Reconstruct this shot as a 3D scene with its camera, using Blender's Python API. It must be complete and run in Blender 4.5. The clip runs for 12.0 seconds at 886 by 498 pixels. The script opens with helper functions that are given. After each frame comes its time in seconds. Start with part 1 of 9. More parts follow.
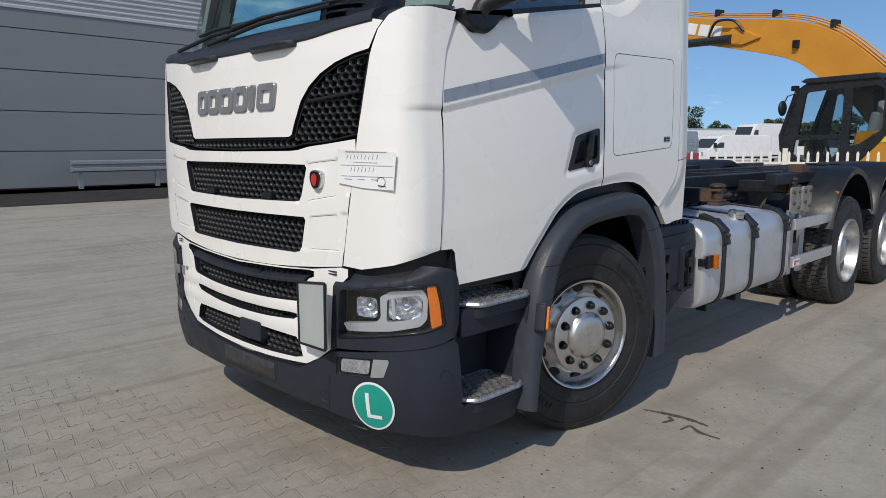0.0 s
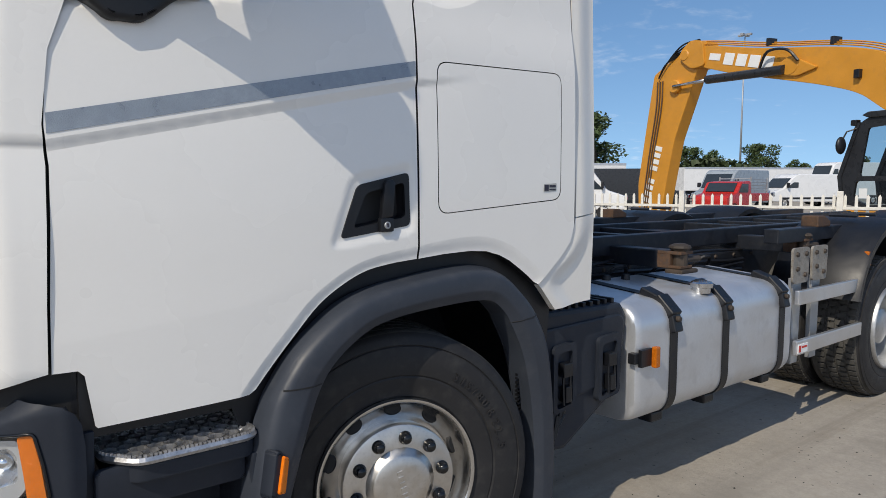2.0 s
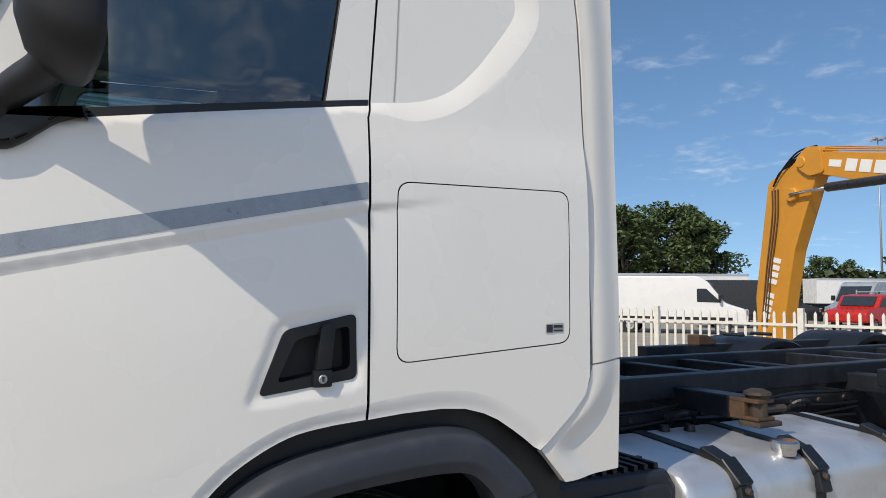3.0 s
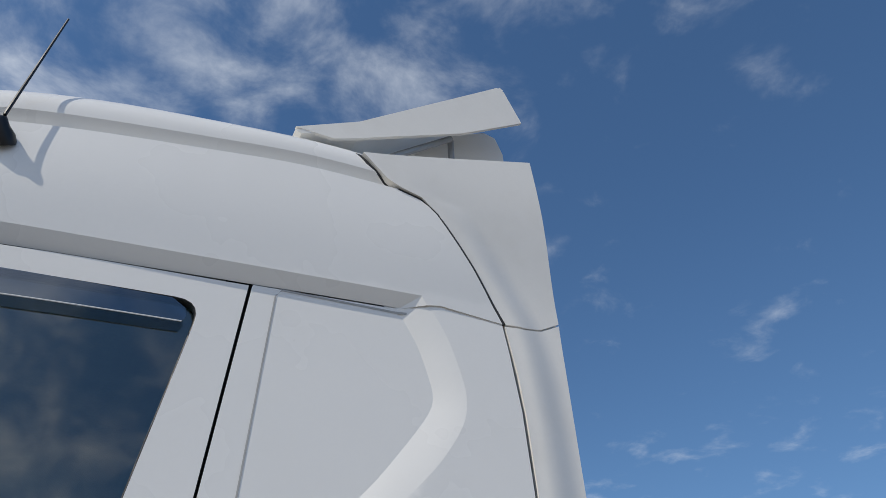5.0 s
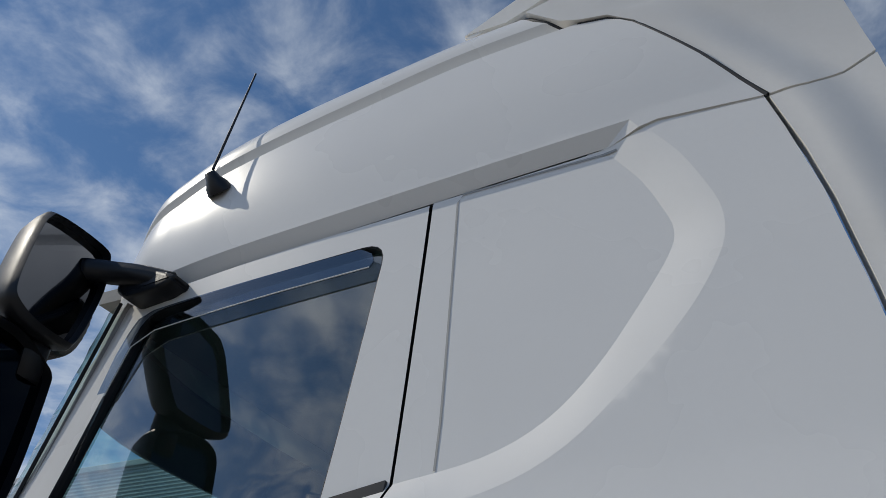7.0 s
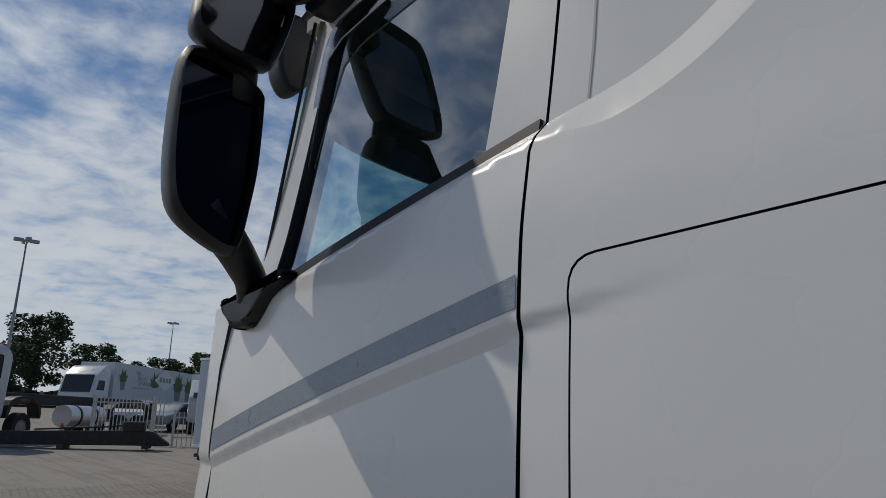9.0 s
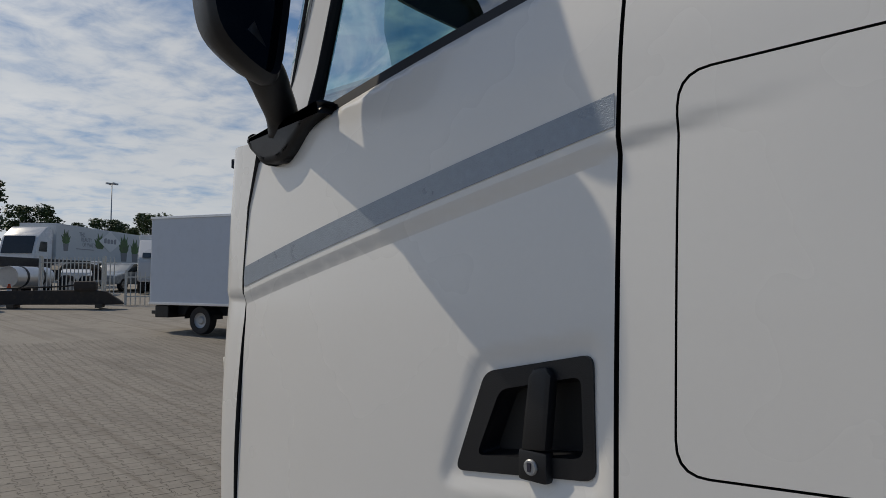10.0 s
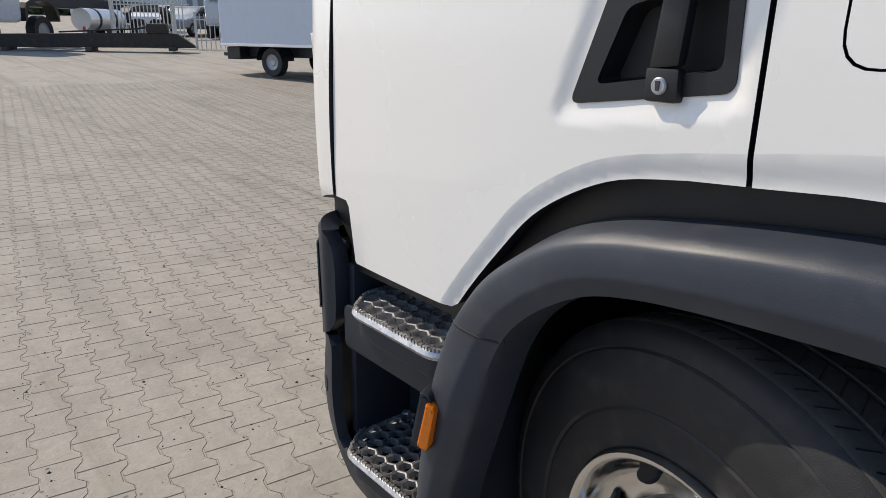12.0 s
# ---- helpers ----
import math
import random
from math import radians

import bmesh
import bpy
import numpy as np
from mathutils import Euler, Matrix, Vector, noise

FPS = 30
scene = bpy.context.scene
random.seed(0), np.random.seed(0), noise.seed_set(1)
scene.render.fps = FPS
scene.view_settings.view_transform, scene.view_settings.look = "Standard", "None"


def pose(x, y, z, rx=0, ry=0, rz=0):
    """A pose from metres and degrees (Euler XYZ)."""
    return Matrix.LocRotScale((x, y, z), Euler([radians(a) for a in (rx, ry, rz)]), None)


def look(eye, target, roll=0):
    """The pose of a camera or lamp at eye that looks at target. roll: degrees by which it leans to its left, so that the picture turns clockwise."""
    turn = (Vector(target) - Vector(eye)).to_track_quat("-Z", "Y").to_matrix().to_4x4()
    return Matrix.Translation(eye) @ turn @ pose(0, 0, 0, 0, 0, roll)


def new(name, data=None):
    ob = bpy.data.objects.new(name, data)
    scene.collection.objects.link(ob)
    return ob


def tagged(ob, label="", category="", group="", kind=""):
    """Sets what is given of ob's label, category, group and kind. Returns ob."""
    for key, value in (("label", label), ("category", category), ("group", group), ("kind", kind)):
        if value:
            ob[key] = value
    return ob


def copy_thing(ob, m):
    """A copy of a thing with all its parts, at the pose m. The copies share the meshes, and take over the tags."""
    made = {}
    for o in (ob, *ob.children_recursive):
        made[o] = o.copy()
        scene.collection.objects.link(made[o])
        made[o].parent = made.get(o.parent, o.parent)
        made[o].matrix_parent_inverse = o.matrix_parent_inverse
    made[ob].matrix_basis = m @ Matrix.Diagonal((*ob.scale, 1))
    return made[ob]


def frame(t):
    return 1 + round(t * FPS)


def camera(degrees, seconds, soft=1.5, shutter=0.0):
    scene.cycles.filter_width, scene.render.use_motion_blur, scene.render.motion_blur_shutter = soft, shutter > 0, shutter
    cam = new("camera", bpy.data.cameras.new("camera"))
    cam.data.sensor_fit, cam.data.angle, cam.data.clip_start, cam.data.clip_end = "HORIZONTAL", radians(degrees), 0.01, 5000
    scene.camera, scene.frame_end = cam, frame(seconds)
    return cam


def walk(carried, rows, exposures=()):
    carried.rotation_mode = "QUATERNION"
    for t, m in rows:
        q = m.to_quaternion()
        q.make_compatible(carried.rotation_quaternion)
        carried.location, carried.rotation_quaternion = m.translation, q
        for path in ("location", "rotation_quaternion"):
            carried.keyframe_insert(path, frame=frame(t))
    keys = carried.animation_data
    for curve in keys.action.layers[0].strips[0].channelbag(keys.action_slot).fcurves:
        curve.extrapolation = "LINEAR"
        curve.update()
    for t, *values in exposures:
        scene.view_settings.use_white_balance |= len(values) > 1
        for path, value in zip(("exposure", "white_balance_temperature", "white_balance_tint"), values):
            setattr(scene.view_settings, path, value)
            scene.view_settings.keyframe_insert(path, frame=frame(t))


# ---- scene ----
cam = camera(65.4, 12.0, soft=0.7)

PATH = [
    (0, (-2.961, -1.952, 1.505), (-1.579, -0.537, 1.211), -0.1),
    (0.5, (-2.548, -1.894, 1.514), (-1.164, -0.488, 1.188), -0.3),
    (1, (-2.115, -1.921, 1.528), (-0.795, -0.441, 1.266), -0.2),
    (1.5, (-1.686, -1.89, 1.529), (-0.44, -0.34, 1.315), 0.1),
    (2, (-1.292, -1.865, 1.553), (-0.053, -0.306, 1.369), 0.0),
    (2.5, (-0.921, -1.871, 1.611), (0.127, -0.168, 1.621), 0.5),
    (2.7, (-0.804, -1.847, 1.629), (0.196, -0.115, 1.675), 0.7),
    (4.3, (-0.274, -1.389, 1.855), (0.601, 0.25, 2.594), -2.9),
    (4.5, (-0.218, -1.431, 1.901), (0.615, 0.19, 2.725), -1.7),
    (5, (-0.071, -1.34, 1.888), (0.675, 0.089, 3.072), -2.0),
    (5.5, (0.137, -1.271, 1.869), (0.736, 0.153, 3.14), -3.2),
    (6, (0.412, -1.219, 1.859), (0.462, 0.315, 3.141), -2.0),
    (6.5, (0.577, -1.116, 1.85), (0.156, 0.415, 3.067), -0.6),
    (6.7, (0.59, -1.06, 1.844), (0.094, 0.461, 3.045), -0.2),
    (8.3, (0.738, -0.709, 1.852), (-0.493, 0.618, 2.703), 0.6),
    (8.5, (0.734, -0.698, 1.817), (-0.588, 0.609, 2.555), 0.9),
    (9, (0.729, -0.692, 1.757), (-0.731, 0.585, 2.245), 1.1),
    (9.5, (0.648, -0.753, 1.727), (-0.757, 0.633, 2.05), 1.0),
    (10, (0.576, -0.838, 1.697), (-0.818, 0.593, 1.789), 0.4),
    (10.5, (0.544, -0.877, 1.642), (-0.843, 0.557, 1.501), 0.6),
    (11, (0.549, -0.868, 1.594), (-0.867, 0.517, 1.313), 0.6),
    (11.5, (0.525, -0.854, 1.548), (-0.916, 0.459, 1.105), 0.6),
    (12, (0.497, -0.851, 1.494), (-0.958, 0.38, 0.888), 0.6),
]
walk(cam, [(t, look(eye, target, roll)) for t, eye, target, roll in PATH],
     [(0, -0.02, 6850, 10), (1.0, 0.0, 7000, 10), (2.0, 0.12, 7050, 10), (2.7, 0.24, 7300, 10), (4.3, -0.12, 7250, 9), (4.8, -0.10, 6850, 9), (5.5, -0.12, 6600, 8), (6.5, -0.36, 6650, 8), (8.3, -0.76, 6800, 9), (9.0, -0.84, 6950, 9), (9.5, -0.86, 7100, 10), (10.0, -0.70, 7300, 10), (10.5, -0.56, 7350, 10), (11.0, -0.18, 7350, 10), (11.4, 0.02, 7300, 10), (12, 0.45, 7300, 11)])

# ---- light: a late-morning sun from ahead of the truck, broken clouds ----
SUN_TO = Vector((-0.95, -0.34, 1.0)).normalized()
sun_data = bpy.data.lights.new("sun", "SUN")
sun_data.energy, sun_data.angle, sun_data.color = 2.9, radians(0.55), (1.0, 0.945, 0.85)
sun = new("sun", sun_data)
sun.matrix_world = look((0, 0, 30), Vector((0, 0, 30)) - SUN_TO)

world = bpy.data.worlds.new("sky")
scene.world = world
world.use_nodes = True
wn, wl = world.node_tree.nodes, world.node_tree.links
wn.clear()
w_out, w_bg = wn.new("ShaderNodeOutputWorld"), wn.new("ShaderNodeBackground")
sky = wn.new("ShaderNodeTexSky")
sky.sky_type, sky.sun_disc = "NISHITA", False
sky.sun_elevation, sky.sun_rotation = math.asin(SUN_TO.z), math.atan2(SUN_TO.x, SUN_TO.y)
sky.air_density, sky.dust_density, sky.ozone_density = 1.0, 0.15, 4.0
coord = wn.new("ShaderNodeTexCoord")
split = wn.new("ShaderNodeSeparateXYZ")
wl.new(coord.outputs["Generated"], split.inputs[0])


def w_math(op, a, b, clamp=False):
    n = wn.new("ShaderNodeMath")
    n.operation, n.use_clamp = op, clamp
    for i, v in enumerate((a, b)):
        if isinstance(v, (int, float)):
            n.inputs[i].default_value = v
        else:
            wl.new(v, n.inputs[i])
    return n.outputs[0]


# the cloud layer is a plane high above: direction over height
height = w_math("MAXIMUM", w_math("ADD", split.outputs[2], 0.12), 0.05)
plane = wn.new("ShaderNodeCombineXYZ")
wl.new(w_math("DIVIDE", split.outputs[0], height), plane.inputs[0])
wl.new(w_math("DIVIDE", split.outputs[1], height), plane.inputs[1])


def w_noise(scale, detail, rough, shift):
    m = wn.new("ShaderNodeMapping")
    m.inputs["Location"].default_value = shift
    wl.new(plane.outputs[0], m.inputs[0])
    n = wn.new("ShaderNodeTexNoise")
    n.inputs["Scale"].default_value, n.inputs["Detail"].default_value, n.inputs["Roughness"].default_value = scale, detail, rough
    n.inputs["Distortion"].default_value = 0.25
    wl.new(m.outputs[0], n.inputs["Vector"])
    return n.outputs["Fac"]


fine, broad = w_noise(6.0, 8, 0.58, (3.1, 1.7, 0)), w_noise(1.1, 4, 0.5, (0.4, 5.2, 0))
# cover grows towards the sun's side of the sky
# the low sky is hazy all round
haze = w_math("MULTIPLY", w_math("POWER", w_math("SUBTRACT", 1.0, w_math("MAXIMUM", split.outputs[2], 0.0)), 5.0), 0.16)
cover = w_math("ADD", haze, w_math("MULTIPLY", split.outputs[0], w_math("ADD", w_math("MULTIPLY", split.outputs[2], 0.34), -0.27)))
cover = w_math("ADD", cover, w_math("ADD", w_math("MULTIPLY", w_math("ABSOLUTE", split.outputs[1], 0.0), 0.11), 0.02))
mass = w_math("ADD", w_math("ADD", w_math("MULTIPLY", fine, 0.62), w_math("MULTIPLY", broad, 0.63)), cover)
cloud = wn.new("ShaderNodeMapRange")
cloud.interpolation_type = "SMOOTHSTEP"
cloud.inputs["From Min"].default_value, cloud.inputs["From Max"].default_value = 0.645, 1.02
wl.new(mass, cloud.inputs["Value"])
veil = w_math("MULTIPLY", cloud.outputs[0], 0.78)
tone = wn.new("ShaderNodeMix")
tone.data_type = "RGBA"
wl.new(w_noise(2.3, 5, 0.55, (8, 2, 0)), tone.inputs["Factor"])
tone.inputs["A"].default_value, tone.inputs["B"].default_value = (5.6, 6.3, 7.3, 1), (8.9, 9.2, 9.6, 1)
mix = wn.new("ShaderNodeMix")
mix.data_type = "RGBA"
wl.new(veil, mix.inputs["Factor"])
deep = wn.new("ShaderNodeHueSaturation")
deep.inputs["Saturation"].default_value = 1.12
lifted = wn.new("ShaderNodeCombineXYZ")
wl.new(split.outputs[0], lifted.inputs[0])
wl.new(split.outputs[1], lifted.inputs[1])
wl.new(w_math("ADD", w_math("MULTIPLY", split.outputs[2], 0.86), 0.14), lifted.inputs[2])
clear = wn.new("ShaderNodeVectorMath")
clear.operation = "NORMALIZE"
wl.new(lifted.outputs[0], clear.inputs[0])
wl.new(clear.outputs[0], sky.inputs["Vector"])
wl.new(sky.outputs[0], deep.inputs["Color"])
wl.new(deep.outputs[0], mix.inputs["A"])
# clouds glow towards the sun
glow = wn.new("ShaderNodeVectorMath")
glow.operation = "DOT_PRODUCT"
wl.new(coord.outputs["Generated"], glow.inputs[0])
glow.inputs[1].default_value = SUN_TO
bright = w_math("ADD", w_math("MULTIPLY", w_math("POWER", w_math("MAXIMUM", glow.outputs["Value"], 0.0), 6.0), 0.8), 1.0)
lit = wn.new("ShaderNodeVectorMath")
lit.operation = "SCALE"
wl.new(tone.outputs["Result"], lit.inputs[0])
wl.new(bright, lit.inputs["Scale"])
wl.new(lit.outputs[0], mix.inputs["B"])
wl.new(mix.outputs["Result"], w_bg.inputs["Color"])
w_bg.inputs["Strength"].default_value = 0.125
wl.new(w_bg.outputs[0], w_out.inputs[0])

# ---- materials ----
def material(name, color, rough=0.5, metal=0.0, vary=0.06, scale=6.0, fine=90.0, bump=0.0, bump_scale=200.0, coat=0.0, rough_vary=0.1, tint=None, stain=0.0, spec=0.5, island=0.0):
    """A painted, moulded or mineral surface: colour and roughness vary at two scales, with fine relief. stain: how far patches go to tint."""
    m = bpy.data.materials.new(name)
    m.use_nodes = True
    n, l = m.node_tree.nodes, m.node_tree.links
    b = n["Principled BSDF"]
    b.inputs["Metallic"].default_value, b.inputs["Coat Weight"].default_value = metal, coat
    b.inputs["Coat Roughness"].default_value, b.inputs["Specular IOR Level"].default_value = 0.04, spec
    c = n.new("ShaderNodeTexCoord")

    def noise_at(s, detail=4.0):
        t = n.new("ShaderNodeTexNoise")
        t.inputs["Scale"].default_value, t.inputs["Detail"].default_value = s, detail
        l.new(c.outputs["Object"], t.inputs["Vector"])
        return t.outputs["Fac"]

    def mixed(fac, a, bb):
        x = n.new("ShaderNodeMix")
        x.data_type = "RGBA"
        if isinstance(fac, float):
            x.inputs["Factor"].default_value = fac
        else:
            l.new(fac, x.inputs["Factor"])
        for key, v in (("A", a), ("B", bb)):
            if isinstance(v, tuple):
                x.inputs[key].default_value = (*v, 1)
            else:
                l.new(v, x.inputs[key])
        return x.outputs["Result"]

    def ranged(v, a, bb, lo, hi):
        r = n.new("ShaderNodeMapRange")
        l.new(v, r.inputs["Value"])
        for key, x in zip(("From Min", "From Max", "To Min", "To Max"), (a, bb, lo, hi)):
            r.inputs[key].default_value = x
        return r.outputs[0]

    big, small = noise_at(scale), noise_at(fine, 2.0)
    lo, hi = tuple(v * (1 - vary) for v in color), tuple(min(1, v * (1 + vary)) for v in color)
    col = mixed(ranged(big, 0.3, 0.7, 0, 1), lo, hi)
    col = mixed(ranged(small, 0.3, 0.7, 0, 0.5), col, tuple(v * (1 - vary * 1.4) for v in color))
    if stain:
        col = mixed(ranged(noise_at(scale * 2.7, 6.0), 0.52, 0.72, 0, stain), col, tint or tuple(v * 0.6 for v in color))
    if island:
        info = n.new("ShaderNodeObjectInfo") if island > 0 else n.new("ShaderNodeNewGeometry")
        rnd = info.outputs["Random"] if island > 0 else info.outputs["Random Per Island"]
        col = mixed(ranged(rnd, 0, 1, 0, abs(island)), col, tuple(v * 0.62 for v in color))
    l.new(col, b.inputs["Base Color"])
    l.new(ranged(big, 0.3, 0.7, max(0.02, rough - rough_vary), min(1, rough + rough_vary)), b.inputs["Roughness"])
    if bump:
        h = n.new("ShaderNodeBump")
        h.inputs["Strength"].default_value, h.inputs["Distance"].default_value = bump, 0.002
        l.new(noise_at(bump_scale, 3.0), h.inputs["Height"])
        l.new(h.outputs[0], b.inputs["Normal"])
    return m


def glass(name, tint, rough=0.02, ior=1.5, power=4.0):
    """A thin pane: tinted straight-through light, and mirror light by the angle."""
    m = bpy.data.materials.new(name)
    m.use_nodes = True
    n, l = m.node_tree.nodes, m.node_tree.links
    n.remove(n["Principled BSDF"])
    t, g, w, x = (n.new("ShaderNode" + k) for k in ("BsdfTransparent", "BsdfGlossy", "LayerWeight", "MixShader"))
    t.inputs[0].default_value = (*tint, 1)
    g.inputs["Roughness"].default_value, w.inputs["Blend"].default_value = rough, 0.5
    steep, gain = n.new("ShaderNodeMath"), n.new("ShaderNodeMath")
    steep.operation, steep.inputs[1].default_value = "POWER", power
    base = 2 * ((ior - 1) / (ior + 1)) ** 2
    gain.operation, gain.inputs[1].default_value, gain.inputs[2].default_value = "MULTIPLY_ADD", 0.9 - base, base
    l.new(w.outputs["Facing"], steep.inputs[0])
    l.new(steep.outputs[0], gain.inputs[0])
    l.new(gain.outputs[0], x.inputs[0])
    l.new(t.outputs[0], x.inputs[1])
    l.new(g.outputs[0], x.inputs[2])
    l.new(x.outputs[0], n["Material Output"].inputs[0])
    return m


M_WHITE = material("white_paint", (0.845, 0.83, 0.795), 0.28, vary=0.012, scale=2.0, coat=0.25, rough_vary=0.05, bump=0.02, bump_scale=900, stain=0.10, tint=(0.76, 0.735, 0.68))
M_WHITE_DULL = material("white_plastic", (0.83, 0.805, 0.755), 0.36, vary=0.02, scale=3.0, rough_vary=0.06, stain=0.15, tint=(0.66, 0.62, 0.55))
# near-black that stands in for the shade in gaps, holes and cuts
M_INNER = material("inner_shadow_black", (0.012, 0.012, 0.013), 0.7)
M_PLASTIC = material("dark_grey_plastic", (0.021, 0.026, 0.037), 0.50, vary=0.10, scale=9, bump=0.2, bump_scale=700, stain=0.30, tint=(0.032, 0.036, 0.044), spec=0.3)
M_BLACK = material("black_plastic", (0.007, 0.008, 0.011), 0.45, vary=0.1, scale=9, bump=0.2, bump_scale=600)
M_GLOSS_BLACK = material("gloss_black", (0.008, 0.009, 0.011), 0.16, vary=0.05)
M_RUBBER = material("tyre_rubber", (0.020, 0.020, 0.022), 0.60, vary=0.16, scale=7, bump=0.3, bump_scale=500, stain=0.5, tint=(0.050, 0.048, 0.045), spec=0.35)
M_TREAD = material("dusty_tread_rubber", (0.085, 0.082, 0.077), 0.85, vary=0.2, scale=12, bump=0.4, bump_scale=300, stain=0.5, tint=(0.05, 0.048, 0.046), spec=0.2)
M_SEAL = material("rubber_seal", (0.013, 0.014, 0.017), 0.5)
M_STEEL_CHROME = material("polished_steel", (0.66, 0.66, 0.66), 0.16, metal=1.0, vary=0.05, scale=14, rough_vary=0.08, stain=0.35, tint=(0.42, 0.40, 0.37))
M_RIM = material("satin_rim", (0.50, 0.51, 0.52), 0.42, metal=0.85, vary=0.08, scale=9, stain=0.4, tint=(0.32, 0.32, 0.32))
M_HUB = material("brushed_steel_cap", (0.66, 0.635, 0.60), 0.38, metal=1.0, vary=0.06, scale=30, stain=0.3, tint=(0.44, 0.42, 0.39))
M_ALU = material("aluminium", (0.70, 0.71, 0.73), 0.38, metal=0.85, vary=0.06, scale=5, stain=0.3, tint=(0.52, 0.53, 0.55), bump=0.12, bump_scale=260)
M_TANK = material("tank_aluminium", (0.66, 0.68, 0.71), 0.42, metal=0.7, vary=0.06, scale=5, stain=0.4, tint=(0.50, 0.51, 0.53), bump=0.1, bump_scale=300)
M_STEP = material("worn_step_alloy", (0.56, 0.56, 0.57), 0.36, metal=0.8, vary=0.2, scale=40, stain=0.5, tint=(0.2, 0.2, 0.21))
M_CHASSIS = material("chassis_paint", (0.013, 0.016, 0.023), 0.46, vary=0.15, scale=8, stain=0.4, tint=(0.040, 0.040, 0.042), spec=0.4)
M_RUST = material("rusty_steel", (0.10, 0.055, 0.032), 0.75, vary=0.3, scale=18, stain=0.7, tint=(0.05, 0.045, 0.045), bump=0.5, bump_scale=120)
M_AMBER = material("amber_marker", (0.50, 0.13, 0.008), 0.22, vary=0.15, scale=70)
M_ORANGE = material("orange_lens", (0.85, 0.20, 0.01), 0.18, vary=0.08, scale=60)
M_CLEAR = glass("lamp_glass", (0.93, 0.95, 0.97), 0.03)
M_REFLECTOR = material("lamp_reflector", (0.82, 0.83, 0.85), 0.12, metal=1.0, vary=0.03)
M_GLASS = glass("cab_glass", (0.62, 0.88, 0.88), 0.012, 1.85, 1.7)
M_WS_GLASS = glass("windscreen_glass", (0.72, 0.88, 0.86), 0.015, 1.38, 6.0)
M_SMOKE = glass("smoked_deflector", (0.42, 0.48, 0.56), 0.06, 2.1)
M_MIRROR_HALF = material("half_dark_mirror", (0.14, 0.15, 0.17), 0.05, metal=1.0, vary=0.02, rough_vary=0.0)
M_MIRROR_DARK = material("near_black_mirror", (0.035, 0.042, 0.055), 0.05, metal=1.0, vary=0.02, rough_vary=0.0)
M_STRIPE = material("reflective_tape", (0.30, 0.345, 0.40), 0.36, metal=0.25, vary=0.10, scale=25, bump=0.5, bump_scale=420)
M_LETTER = material("silver_letters", (0.27, 0.28, 0.30), 0.42, metal=0.4, vary=0.05)
M_PAPER = material("paper", (0.80, 0.81, 0.80), 0.8, vary=0.03)
M_INK = material("ink", (0.03, 0.03, 0.05), 0.7)
M_INK_GREY = material("printed_grey", (0.35, 0.36, 0.38), 0.7)
M_GREEN = material("green_sticker", (0.005, 0.32, 0.25), 0.4, vary=0.08, scale=20)
M_LABEL_WHITE = material("label_white", (0.80, 0.81, 0.80), 0.5, vary=0.03)
M_RED = material("red_paint", (0.55, 0.03, 0.02), 0.35, vary=0.08)
M_CAB_DARK = material("cab_interior", (0.045, 0.045, 0.048), 0.75, vary=0.15)
M_CAB_GREY = material("cab_trim_grey", (0.34, 0.335, 0.325), 0.8, vary=0.1)
M_YELLOW = material("excavator_yellow", (0.62, 0.27, 0.028), 0.45, vary=0.08, scale=2.5, stain=0.3, tint=(0.45, 0.21, 0.05))
M_CLAD = material("grey_cladding", (0.225, 0.238, 0.252), 0.6, vary=0.04, scale=0.8, rough_vary=0.05)
M_CLAD_LIGHT = material("light_grey_cladding", (0.48, 0.50, 0.52), 0.5, vary=0.04, scale=0.8)
M_GALV = material("galvanised_steel", (0.40, 0.41, 0.42), 0.5, metal=0.6, vary=0.1, scale=12)
M_FENCE = material("white_fence_paint", (0.74, 0.72, 0.66), 0.5, vary=0.08, scale=6, stain=0.3, tint=(0.5, 0.45, 0.38))
M_VAN_WHITE = material("van_white", (0.74, 0.75, 0.76), 0.3, vary=0.02, scale=2)
M_VAN_GREY = material("van_grey_blue", (0.30, 0.34, 0.38), 0.3, vary=0.04, scale=2)
M_VAN_DARK = material("van_dark", (0.020, 0.022, 0.026), 0.3, vary=0.05)
M_VAN_RED = material("van_red", (0.50, 0.025, 0.02), 0.3, vary=0.05)
M_BOX = material("pale_blue_box", (0.60, 0.64, 0.70), 0.45, vary=0.03, scale=2, stain=0.1)
M_FAR_GLASS = material("dark_window", (0.03, 0.04, 0.05), 0.08, vary=0.1)
M_TRUNK = material("bark", (0.10, 0.08, 0.06), 0.9, vary=0.2, scale=5, bump=0.6, bump_scale=30)
M_LEAF = material("leaves", (0.085, 0.128, 0.042), 0.6, vary=0.3, scale=0.8, stain=0.5, tint=(0.03, 0.06, 0.02), island=-0.6)
M_HEDGE = material("hedge", (0.06, 0.085, 0.03), 0.7, vary=0.3, scale=0.6, island=-0.6)
M_CONE = material("cone_orange", (0.75, 0.10, 0.02), 0.5)
M_OLD_IRON = material("dirty_iron", (0.05, 0.038, 0.03), 0.7, vary=0.3, scale=3, stain=0.5, tint=(0.10, 0.07, 0.05))

